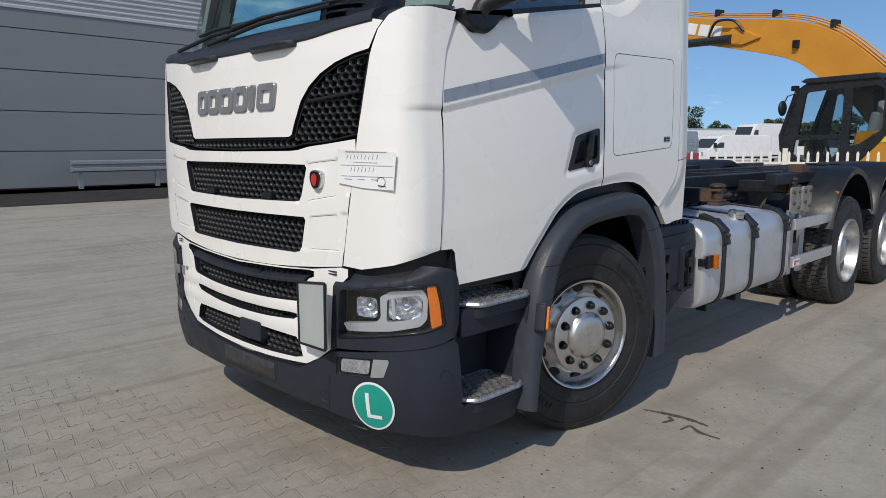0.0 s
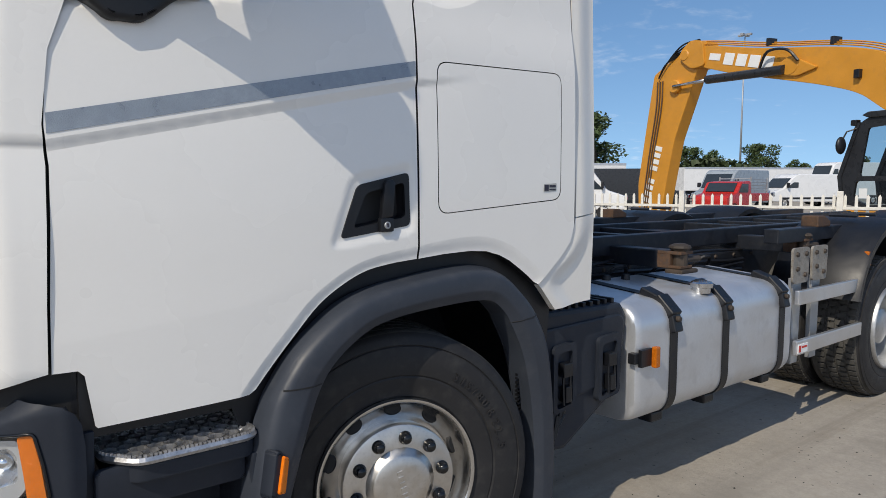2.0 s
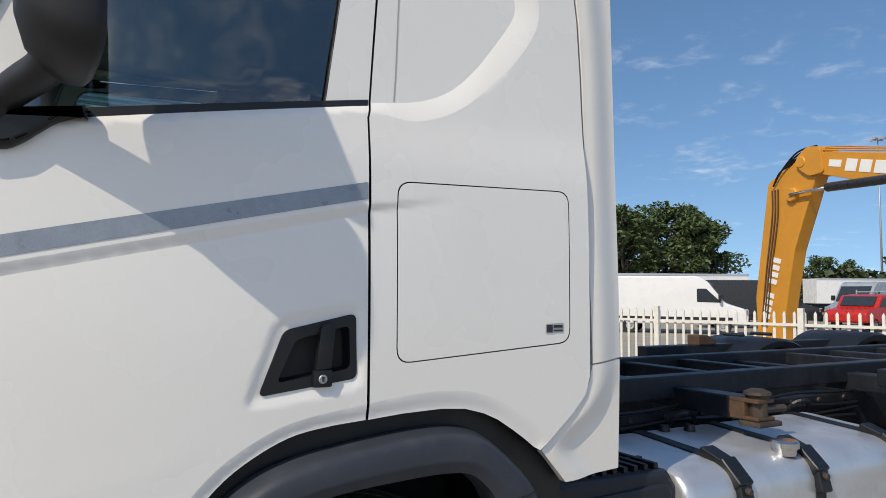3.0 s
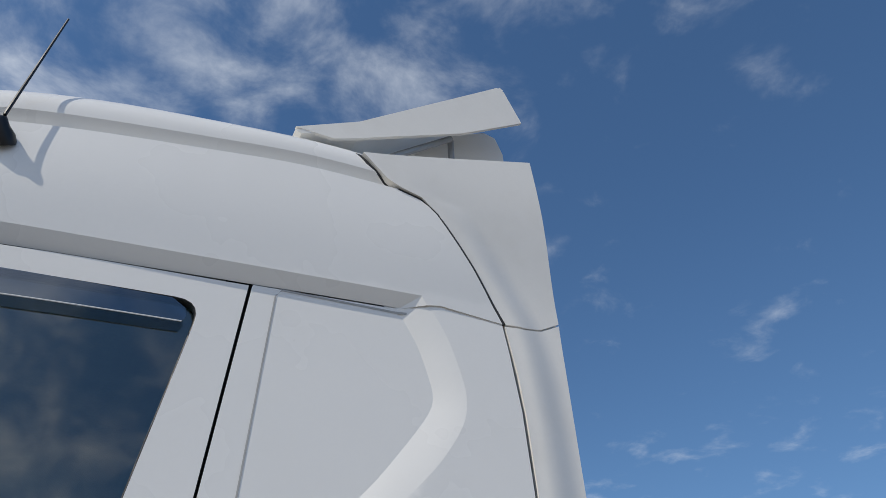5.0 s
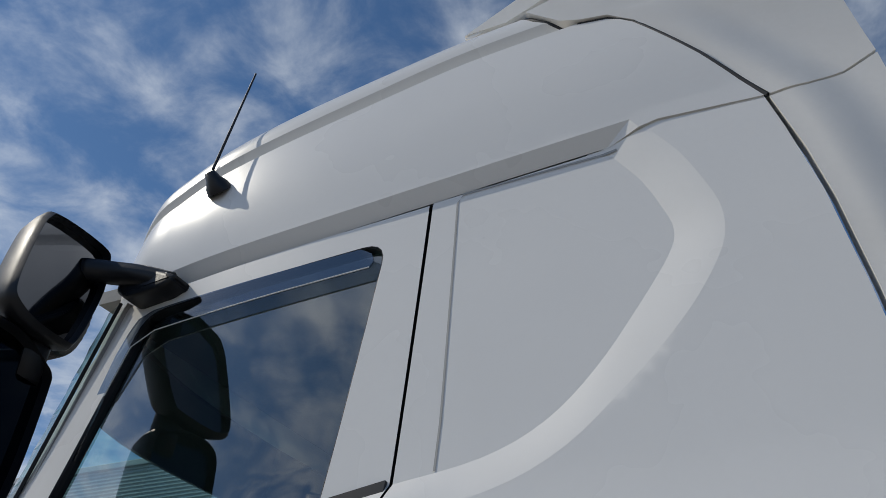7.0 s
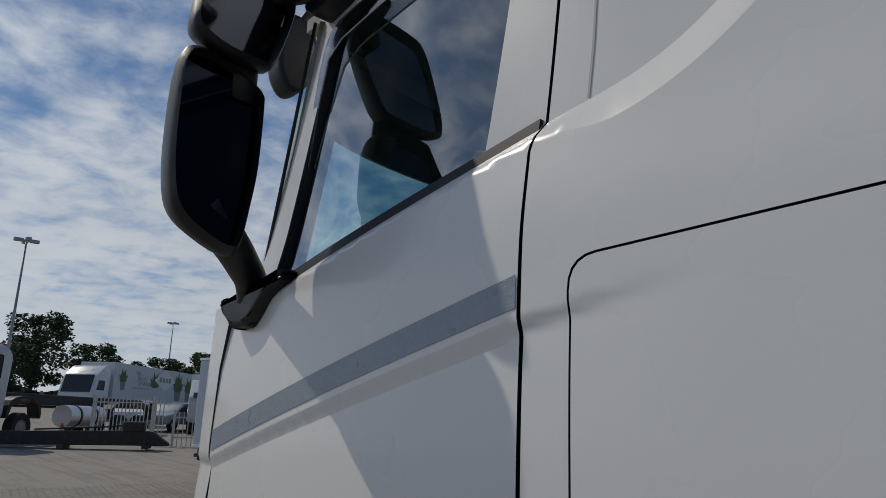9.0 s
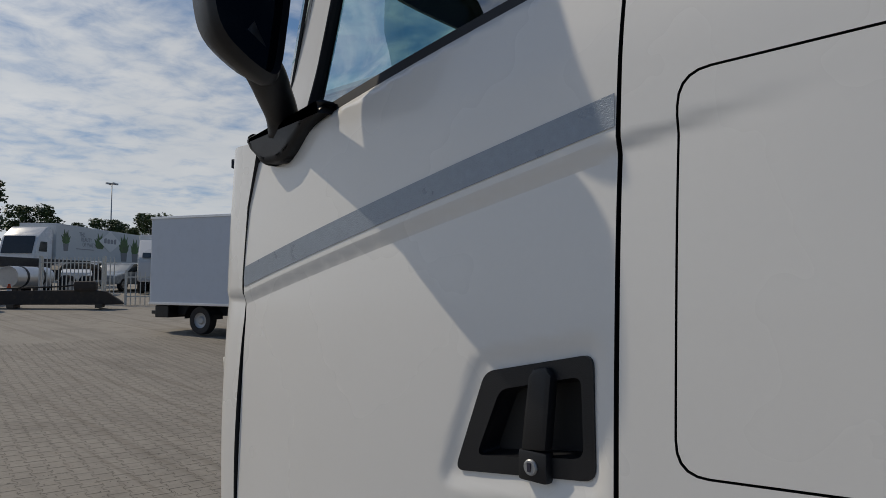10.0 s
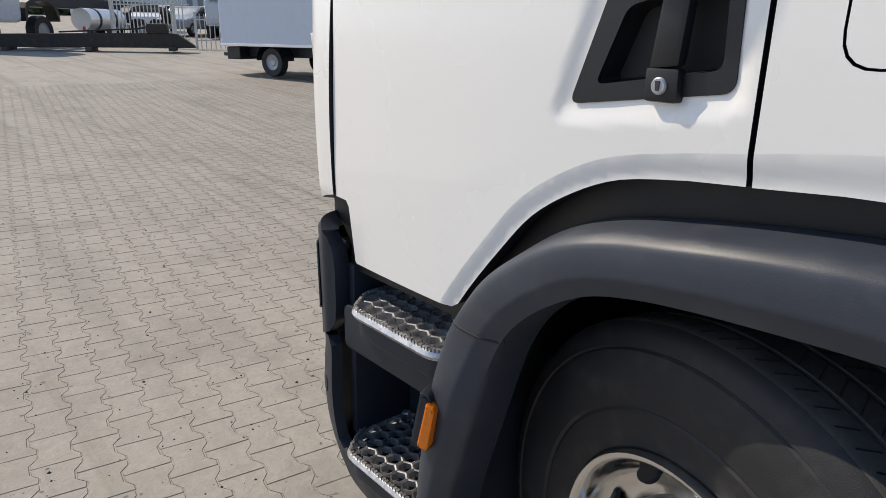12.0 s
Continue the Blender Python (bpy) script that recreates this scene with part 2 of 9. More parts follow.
# ---- building tools ----
def part(name, bm, mat, parent=None, label="", smooth=False, auto=None):
    """Links a bmesh as one mesh object under parent. auto: degrees over which edges stay sharp."""
    bmesh.ops.recalc_face_normals(bm, faces=bm.faces) if smooth != "keep" else None
    bm.normal_update()
    me = bpy.data.meshes.new(name)
    if auto:
        for e in bm.edges:
            if len(e.link_faces) == 2:
                e.smooth = e.smooth and e.calc_face_angle(0) < radians(auto)
    for f in bm.faces:
        f.smooth = bool(smooth or auto)
    bm.to_mesh(me)
    bm.free()
    if "skin" in me.attributes:
        vals = np.zeros(len(me.vertices) * 3, np.float32)
        me.attributes["skin"].data.foreach_get("vector", vals)
        corner = np.zeros(len(me.loops), np.int32)
        me.loops.foreach_get("vertex_index", corner)
        rims = np.zeros(len(me.polygons), np.int32)
        me.attributes["rim"].data.foreach_get("value", rims)
        sizes = np.zeros(len(me.polygons), np.int32)
        me.polygons.foreach_get("loop_total", sizes)
        vals = vals.reshape(-1, 3)[corner]
        vals[np.repeat(rims, sizes) == 1] = 0
        me.attributes.remove(me.attributes["skin"])
        me.attributes.remove(me.attributes["rim"])
        me.normals_split_custom_set([tuple(v) for v in vals.tolist()])
    me.materials.append(mat)
    if any(p.material_index for p in me.polygons):
        me.materials.append(mat if mat not in (M_WHITE,) else M_SEAL)
    ob = new(name, me)
    if parent:
        ob.parent = parent
    if label:
        tagged(ob, label=label)
    return ob


def rise(x, y=0.0):
    """The yard climbs gently ahead of the truck, and a little towards the hall."""
    d = max(0.0, -max(x, -110.0) - 2.0)
    t = max(0.0, min(1.0, (y - 9.0) / 9.0)) * max(0.0, min(1.0, (x + 16.0) / 4.0, (14.0 - x) / 4.0))
    return 0.0335 * d * d / (d + 4.0) + 0.30 * t * t * (3 - 2 * t)


def thing(name, label, category, place=(0, 0, 0), rz=0.0, group="", kind=""):
    ob = new(name)
    ob.empty_display_size = 0.2
    ob.matrix_basis = pose(place[0], place[1], place[2] + rise(place[0], place[1]), 0, 0, rz)
    return tagged(ob, label, category, group, kind)


def B():
    return bmesh.new()


def box(bm, x0, x1, y0, y1, z0, z1, bevel=0.0, seg=2):
    before = set(bm.verts)
    r = bmesh.ops.create_cube(bm, size=1.0, matrix=Matrix.Translation(((x0 + x1) / 2, (y0 + y1) / 2, (z0 + z1) / 2)) @ Matrix.Diagonal((x1 - x0, y1 - y0, z1 - z0, 1)))
    if bevel:
        es = list({e for v in r["verts"] for e in v.link_edges})
        bmesh.ops.bevel(bm, geom=es, offset=bevel, segments=seg, affect="EDGES", profile=0.6)
    return [v for v in bm.verts if v not in before]


def prism(bm, outline, lo, hi, axis="y", bevel=0.0, seg=2):
    """A closed outline pushed along an axis. Outline pairs: (x, z) for y, (y, z) for x, (x, y) for z."""
    def at(p, h):
        return {"y": (p[0], h, p[1]), "x": (h, p[0], p[1]), "z": (p[0], p[1], h)}[axis]
    before = set(bm.verts)
    a = [bm.verts.new(at(p, lo)) for p in outline]
    b = [bm.verts.new(at(p, hi)) for p in outline]
    n = len(outline)
    fs = [bm.faces.new(a), bm.faces.new(b[::-1])] + [bm.faces.new((a[i], b[i], b[(i + 1) % n], a[(i + 1) % n])) for i in range(n)]
    bmesh.ops.recalc_face_normals(bm, faces=fs)
    if bevel:
        bmesh.ops.bevel(bm, geom=list({e for f in fs for e in f.edges}), offset=bevel, segments=seg, affect="EDGES", profile=0.6)
    return [v for v in bm.verts if v not in before]


def moved(bm, verts, m):
    bmesh.ops.transform(bm, matrix=m, verts=verts)
    return verts


def tube(bm, pts, r, n=8, closed=False, r1=None):
    """A round bar along points."""
    pts = [Vector(p) for p in pts]
    rings, k = [], len(pts)
    for i, p in enumerate(pts):
        a, b = pts[(i - 1) % k] if (i or closed) else p, pts[(i + 1) % k] if (i < k - 1 or closed) else p
        d = (b - a).normalized()
        u = d.cross((0, 0, 1)) if abs(d.z) < 0.95 else d.cross((1, 0, 0))
        u.normalize()
        v = d.cross(u)
        rr = r if r1 is None else r + (r1 - r) * i / (k - 1)
        rings.append([bm.verts.new(p + rr * (math.cos(2 * math.pi * j / n) * u + math.sin(2 * math.pi * j / n) * v)) for j in range(n)])
    for i in range(k if closed else k - 1):
        a, b = rings[i], rings[(i + 1) % k]
        for j in range(n):
            bm.faces.new((a[j], a[(j + 1) % n], b[(j + 1) % n], b[j]))
    if not closed:
        bm.faces.new(rings[0][::-1])
        bm.faces.new(rings[-1])


def lathe(bm, profile, n=48, axis="y", centre=(0, 0, 0), arc=None):
    """Turns (radius, along) pairs about an axis through centre."""
    c = Vector(centre)
    rings = []
    for r, h in profile:
        ring = []
        for j in range(n):
            a = 2 * math.pi * j / n
            ca, sa = r * math.cos(a), r * math.sin(a)
            ring.append(bm.verts.new(c + Vector({"y": (ca, h, sa), "x": (h, ca, sa), "z": (ca, sa, h)}[axis])))
        rings.append(ring)
    for a, b in zip(rings, rings[1:]):
        for j in range(n):
            bm.faces.new((a[j], a[(j + 1) % n], b[(j + 1) % n], b[j]))
    return rings


def inside(p, poly):
    hit, n = False, len(poly)
    for i in range(n):
        (x0, y0), (x1, y1) = poly[i], poly[(i + 1) % n]
        if (y0 > p[1]) != (y1 > p[1]) and p[0] < (x1 - x0) * (p[1] - y0) / (y1 - y0) + x0:
            hit = not hit
    return hit


def seg_dist(p, poly, closed=True):
    best, n = 1e9, len(poly)
    for i in range(n if closed else n - 1):
        (x0, y0), (x1, y1) = poly[i], poly[(i + 1) % n]
        dx, dy = x1 - x0, y1 - y0
        t = max(0.0, min(1.0, ((p[0] - x0) * dx + (p[1] - y0) * dy) / (dx * dx + dy * dy + 1e-12)))
        best = min(best, math.hypot(p[0] - x0 - t * dx, p[1] - y0 - t * dy))
    return best


def smooth_step(v):
    v = max(0.0, min(1.0, v))
    return v * v * (3 - 2 * v)


def spline(pts, per=6, closed=False):
    """A smooth line through points (Catmull-Rom)."""
    out, n = [], len(pts)
    for i in range(n if closed else n - 1):
        if closed:
            p = [pts[(i + k) % n] for k in (-1, 0, 1, 2)]
        else:
            p = [pts[max(0, i - 1)], pts[i], pts[i + 1], pts[min(n - 1, i + 2)]]
        for j in range(per):
            t = j / per
            out.append(tuple(0.5 * (2 * b + (c - a) * t + (2 * a - 5 * b + 4 * c - d) * t * t + (3 * b - a - 3 * c + d) * t**3) for a, b, c, d in zip(*p)))
    return out if closed else out + [tuple(pts[-1])]


def rounded(pts, r, seg=5):
    """A closed outline with its corners rounded; r: one radius or one for each corner."""
    out, n = [], len(pts)
    for i in range(n):
        p, a, b = Vector(pts[i]), Vector(pts[i - 1]), Vector(pts[(i + 1) % n])
        rr = r[i] if isinstance(r, (list, tuple)) else r
        d = min(rr, (a - p).length * 0.49, (b - p).length * 0.49)
        if d < 1e-4:
            out.append(tuple(p))
            continue
        s, e = p + (a - p).normalized() * d, p + (b - p).normalized() * d
        for j in range(seg + 1):
            t = j / seg
            out.append(tuple((1 - t) ** 2 * s + 2 * t * (1 - t) * p + t * t * e))
    return out


def dense(line, step, closed=True):
    out, n = [], len(line)
    for i in range(n if closed else n - 1):
        a, b = Vector(line[i]), Vector(line[(i + 1) % n])
        k = max(1, int((b - a).length / step + 0.5))
        out += [tuple(a.lerp(b, j / k)) for j in range(k)]
    return out if closed else out + [tuple(line[-1])]


def lerp_table(x, table):
    if x <= table[0][0]:
        return table[0][1]
    for (a, va), (b, vb) in zip(table, table[1:]):
        if x <= b:
            return va + (vb - va) * (x - a) / (b - a)
    return table[-1][1]


def curved_table(x, table):
    """Like lerp_table, eased through the points."""
    if x <= table[0][0]:
        return table[0][1]
    if x >= table[-1][0]:
        return table[-1][1]
    for i in range(len(table) - 1):
        if x <= table[i + 1][0]:
            (x1, y1), (x2, y2) = table[i], table[i + 1]
            x0, y0 = table[max(0, i - 1)]
            x3, y3 = table[min(len(table) - 1, i + 2)]
            m1 = (y2 - y0) / (x2 - x0)
            m2 = (y3 - y1) / (x3 - x1)
            h, t = x2 - x1, (x - x1) / (x2 - x1)
            return (2 * t**3 - 3 * t * t + 1) * y1 + (t**3 - 2 * t * t + t) * h * m1 + (3 * t * t - 2 * t**3) * y2 + (t**3 - t * t) * h * m2
    return table[-1][1]


def sheet(bm, outline, where, step=0.02, thick=0.02, holes=(), edge=None, rim_slot=1, creases=(), soft=False):
    """A curved panel: a closed flat outline (u, v) with holes, filled with an even net of points and carried into space by
    where(u, v); its rim turns back by thick against the surface's normal,
    in the second material. creases: lines that the net's edges follow."""
    edge = edge or step
    loops = [dense(outline, edge)] + [dense(h, edge) for h in holes]
    pts, eds = [], []
    for lp in loops:
        s = len(pts)
        pts += lp
        eds += [(s + i, s + (i + 1) % len(lp)) for i in range(len(lp))]
    first_fold = len(eds)
    folds = [dense(c, edge, False) for c in creases]
    for c in folds:
        s = len(pts)
        pts = pts + c
        eds += [(s + i, s + i + 1) for i in range(len(c) - 1)]
    n_edges = len(eds)
    us, vs = [p[0] for p in loops[0]], [p[1] for p in loops[0]]
    nu, nv = int((max(us) - min(us)) / step) + 1, int((max(vs) - min(vs)) / step) + 1
    polys = [np.array(lp) for lp in loops]
    gu, gv = np.meshgrid(min(us) + (np.arange(nu) + 0.5) * step, min(vs) + (np.arange(nv) + 0.5) * step)
    gu[1::2] += step / 2
    grid = np.stack([gu.ravel(), gv.ravel()], 1)

    def contains(g):
        res = np.zeros(len(g), bool)
        for poly in polys:
            x0, y0 = poly[:, 0], poly[:, 1]
            x1, y1 = np.roll(x0, -1), np.roll(y0, -1)
            for a, b, c, d in zip(x0, y0, x1, y1):
                cross = (b > g[:, 1]) != (d > g[:, 1])
                if abs(d - b) > 1e-12:
                    res ^= cross & (g[:, 0] < (c - a) * (g[:, 1] - b) / (d - b) + a)
        return res

    ok = contains(grid)
    flat = np.concatenate(polys + [np.array(c) for c in folds])
    near = np.full(len(grid), 9.0)
    for p in flat:
        near = np.minimum(near, np.hypot(grid[:, 0] - p[0], grid[:, 1] - p[1]))
    pts = pts + [tuple(g) for g in grid[ok & (near > 0.55 * step)]]
    from mathutils.geometry import delaunay_2d_cdt
    vv, ee, ff, _, from_edge, _ = delaunay_2d_cdt([Vector(p) for p in pts], eds, [], 0, 1e-6)
    mid = np.array([[sum(vv[i][k] for i in f) / 3 for k in (0, 1)] for f in ff])
    keep = contains(mid)
    e = 1e-3

    def normal(u, v):
        a = Vector(where(u + e, v)) - Vector(where(u - e, v))
        b = Vector(where(u, v + e)) - Vector(where(u, v - e))
        return a.cross(b).normalized()

    if soft:
        lay = bm.verts.layers.float_vector.get("skin") or bm.verts.layers.float_vector.new("skin")
        rim_lay = bm.faces.layers.int.get("rim") or bm.faces.layers.int.new("rim")
    front = [bm.verts.new(where(p[0], p[1])) for p in vv]
    made = []
    for f, k in zip(ff, keep):
        if k:
            try:
                made.append(bm.faces.new([front[i] for i in f]))
            except ValueError:
                pass
    on_fold = set()
    if creases:
        for (i, j), src in zip(ee, from_edge):
            if any(first_fold <= o < n_edges for o in src):
                ed = bm.edges.get((front[i], front[j]))
                if ed:
                    ed.smooth = False
                    on_fold |= {i, j}
    if soft:
        # true normals of the curved skin, away from folds and rims
        for i, p in enumerate(vv):
            v = front[i]
            if v.link_faces and i not in on_fold:
                v[lay] = normal(p[0], p[1])
    if thick:
        back = {}
        for i, p in enumerate(vv):
            if any(len(e2.link_faces) == 1 for e2 in front[i].link_edges):
                back[front[i]] = bm.verts.new(front[i].co - normal(p[0], p[1]) * thick)
        for ed in {e2 for f in made for e2 in f.edges}:
            if len(ed.link_faces) == 1:
                a, b = ed.verts
                if a in back and b in back:
                    lp = ed.link_faces[0].loops
                    order = [x.vert for x in lp]
                    if order[(order.index(a) + 1) % 3] is b:
                        a, b = b, a
                    side = bm.faces.new((a, b, back[b], back[a]))
                    side.material_index = rim_slot
                    if soft:
                        side[rim_lay] = 1
    for v in [v for v in front if not v.link_faces]:
        bm.verts.remove(v)
    return made


def mirrored(bm, centre):
    """Turns all of bm over to the other side of y = centre."""
    for v in bm.verts:
        v.co.y = 2 * centre - v.co.y
    lay = bm.verts.layers.float_vector.get("skin")
    if lay:
        for v in bm.verts:
            v[lay] = v[lay] * Vector((1, -1, 1))
    bmesh.ops.reverse_faces(bm, faces=bm.faces)


def words(name, text, size, mat, m, parent, depth=0.004, label="", squash=1.0, bold=0.0):
    """Raised letters in the built-in font, as a mesh, laid by the pose m (x along the line, y up the letter)."""
    cu = bpy.data.curves.new(name, "FONT")
    cu.body, cu.size, cu.extrude, cu.align_x, cu.align_y = text, size, depth / 2, "CENTER", "CENTER"
    cu.resolution_u, cu.offset = 3, bold
    tmp = bpy.data.objects.new(name, cu)
    me = bpy.data.meshes.new_from_object(tmp)
    bpy.data.objects.remove(tmp)
    me.transform(m @ Matrix.Diagonal((squash, 1, 1, 1)))
    me.materials.append(mat)
    ob = new(name, me)
    ob.parent = parent
    if label:
        tagged(ob, label=label)
    return ob

# ---- ground: one sheet of concrete paving to the horizon ----
def ground_material(name="yard_concrete", base=(0.355, 0.322, 0.276), block=False):
    """Dusty concrete; block: single paving blocks, each of its own shade."""
    m = bpy.data.materials.new(name)
    m.use_nodes = True
    n, l = m.node_tree.nodes, m.node_tree.links
    b = n["Principled BSDF"]
    c = n.new("ShaderNodeNewGeometry")

    def nz(s, d=5.0, rough=0.55):
        t = n.new("ShaderNodeTexNoise")
        t.inputs["Scale"].default_value, t.inputs["Detail"].default_value, t.inputs["Roughness"].default_value = s, d, rough
        l.new(c.outputs["Position"], t.inputs["Vector"])
        return t.outputs["Fac"]

    def mr(v, a, bb, lo, hi):
        r = n.new("ShaderNodeMapRange")
        l.new(v, r.inputs["Value"])
        for key, x in zip(("From Min", "From Max", "To Min", "To Max"), (a, bb, lo, hi)):
            r.inputs[key].default_value = x
        return r.outputs[0]

    def mx(fac, a, bb, mode="MIX"):
        x = n.new("ShaderNodeMix")
        x.data_type, x.blend_type = "RGBA", mode
        l.new(fac, x.inputs["Factor"]) if not isinstance(fac, float) else setattr(x.inputs["Factor"], "default_value", fac)
        for key, v in (("A", a), ("B", bb)):
            if isinstance(v, tuple):
                x.inputs[key].default_value = (*v, 1)
            else:
                l.new(v, x.inputs[key])
        return x.outputs["Result"]

    if block:
        info = n.new("ShaderNodeObjectInfo") if block == "single" else c
        shade = info.outputs["Random" if block == "single" else "Random Per Island"]
        dust = mx(mr(shade, 0, 1, 0, 0.55), base, tuple(v * 0.86 for v in base))
    else:
        dust = mx(mr(nz(3.4, 6, 0.6), 0.4, 0.6, 0, 0.6), base, tuple(v * 0.88 for v in base))
    dust = mx(mr(nz(0.55, 6, 0.6), 0.36, 0.62, 0.0, 0.6), dust, tuple(v * 1.08 for v in base))
    dust = mx(mr(nz(2.1, 7, 0.65), 0.50, 0.74, 0, 0.6), dust, tuple(v * 0.76 for v in base))
    dust = mx(mr(nz(6.5, 7, 0.7), 0.54, 0.70, 0, 0.35), dust, (0.42, 0.34, 0.25))
    dust = mx(mr(nz(38, 4, 0.6), 0.40, 0.72, 0, 0.40), dust, tuple(v * 0.70 for v in base))
    dust = mx(mr(nz(210, 2, 0.5), 0.55, 0.75, 0, 0.35), dust, tuple(v * 1.25 for v in base))
    dust = mx(mr(nz(24, 2, 0.4), 0.715, 0.735, 0, 0.75), dust, (0.06, 0.055, 0.05))
    dust = mx(mr(nz(13, 9, 0.78), 0.46, 0.64, 0, 0.45), dust, tuple(v * 0.72 for v in base))
    dust = mx(mr(nz(0.9, 8, 0.72), 0.52, 0.63, 0, 0.6), dust, tuple(v * 0.64 for v in base))
    streak = n.new("ShaderNodeMapping")
    streak.inputs["Scale"].default_value, streak.inputs["Rotation"].default_value = (0.25, 3.0, 1), (0, 0, radians(-34))
    l.new(c.outputs["Position"], streak.inputs[0])
    st = n.new("ShaderNodeTexNoise")
    st.inputs["Scale"].default_value, st.inputs["Detail"].default_value = 1.0, 5
    l.new(streak.outputs[0], st.inputs["Vector"])
    dust = mx(mr(st.outputs["Fac"], 0.52, 0.68, 0, 0.65), dust, tuple(v * 0.68 for v in base))
    # old tyre tracks and trodden soil
    for turn, across, lo in ((-52, 5.0, 0.575), (-20, 7.0, 0.60)):
        track = n.new("ShaderNodeMapping")
        track.inputs["Scale"].default_value, track.inputs["Rotation"].default_value = (0.10, across, 1), (0, 0, radians(turn))
        l.new(c.outputs["Position"], track.inputs[0])
        tn = n.new("ShaderNodeTexNoise")
        tn.inputs["Scale"].default_value, tn.inputs["Detail"].default_value, tn.inputs["Distortion"].default_value = 1.0, 7, 0.4
        l.new(track.outputs[0], tn.inputs["Vector"])
        dust = mx(mr(tn.outputs["Fac"], lo, lo + 0.10, 0, 0.34), dust, (0.165, 0.138, 0.105))
    l.new(dust, b.inputs["Base Color"])
    b.inputs["Roughness"].default_value = 0.86
    hb = n.new("ShaderNodeBump")
    hb.inputs["Strength"].default_value, hb.inputs["Distance"].default_value = 0.5, 0.010
    l.new(nz(11, 6, 0.6), hb.inputs["Height"])
    hb2 = n.new("ShaderNodeBump")
    hb2.inputs["Strength"].default_value, hb2.inputs["Distance"].default_value = 0.45, 0.004
    l.new(nz(75, 5), hb2.inputs["Height"])
    l.new(hb.outputs[0], hb2.inputs["Normal"])
    l.new(hb2.outputs[0], b.inputs["Normal"])
    return m


M_GROUND = ground_material()
bm = B()
rings = [0, 1, 2] + [2 + 0.4 * k for k in range(1, 51)] + [23, 25, 31, 38, 46, 55, 65, 80, 100, 112, 150, 400, 1500]
for a, b in zip(rings, rings[1:]):
    for k in range(160):
        p = [(r * math.cos(2 * math.pi * q / 160), r * math.sin(2 * math.pi * q / 160), rise(r * math.cos(2 * math.pi * q / 160), r * math.sin(2 * math.pi * q / 160))) for r, q in ((a, k), (b, k), (b, k + 1), (a, k + 1))]
        vs = [bm.verts.new(v) for v in (p if a else p[:3])]
        bm.faces.new(vs)
bmesh.ops.remove_doubles(bm, verts=bm.verts, dist=0.001)
ground = tagged(part("ground", bm, M_GROUND), "dusty pale concrete yard, partly paved with interlocking blocks", "ground", kind="structure")

# ---- the truck: a white three-axle chassis cab; its left side lies along x, its nose towards -x ----
truck = thing("truck", "white three-axle chassis cab truck parked on a paved yard", "truck")
MID = 1.21  # the truck's middle line in y


def belt(x):
    return 2.04 + 0.170 * (x + 0.746)


def sill(x):
    return curved_table(x, [(-1.05, 1.150), (-0.80, 1.178), (-0.46, 1.225), (-0.25, 1.315), (-0.08, 1.365), (0.10, 1.385), (0.40, 1.395), (0.62, 1.36), (0.90, 1.33)])


RECESS = [(-1.3, 1.95)] + spline([(0.04, 2.190), (0.10, 2.200), (0.26, 2.226), (0.37, 2.274), (0.46, 2.352), (0.545, 2.455), (0.612, 2.548), (0.630, 2.60), (0.618, 2.66), (0.592, 2.735), (0.556, 2.800)], 4) + [(0.5355, 2.837), (-0.30, 2.786), (-0.70, 2.762), (-1.3, 2.726)]
HANDLE = [(-0.146, 1.549), (0.046, 1.592), (0.050, 1.423), (-0.209, 1.389)]
HANDLE_DISH = rounded([(-0.165, 1.575), (0.058, 1.617), (0.064, 1.402), (-0.242, 1.362)], 0.03)
RECESSED = 0.020  # depth of the window band behind the outer skin
LEAN = [(0.9, 0.0), (1.2, 0.0), (1.6, 0.002), (2.0, 0.014), (2.2, 0.040), (2.6, 0.064), (2.9, 0.076)]


ARCH_EDGE = spline([(-0.510, 0.930), (-0.491, 0.956), (-0.440, 1.020), (-0.365, 1.106), (-0.287, 1.188), (-0.200, 1.245), (-0.110, 1.282), (0.0, 1.299), (0.083, 1.305), (0.20, 1.314), (0.32, 1.318), (0.40, 1.312), (0.465, 1.294), (0.516, 1.271), (0.57, 1.236), (0.613, 1.206), (0.648, 1.178)], 3)


def arch_width(x):
    """The chamfer along the wheel arch."""
    return 0.036 + 0.016 * smooth_step((x + 0.1) / 0.4)


def band_width(x):
    """The chamfer round the window band; it widens behind the door."""
    return 0.030 + 0.033 * smooth_step((x - 0.08) / 0.16) + 0.022 * smooth_step((x - 0.42) / 0.16)


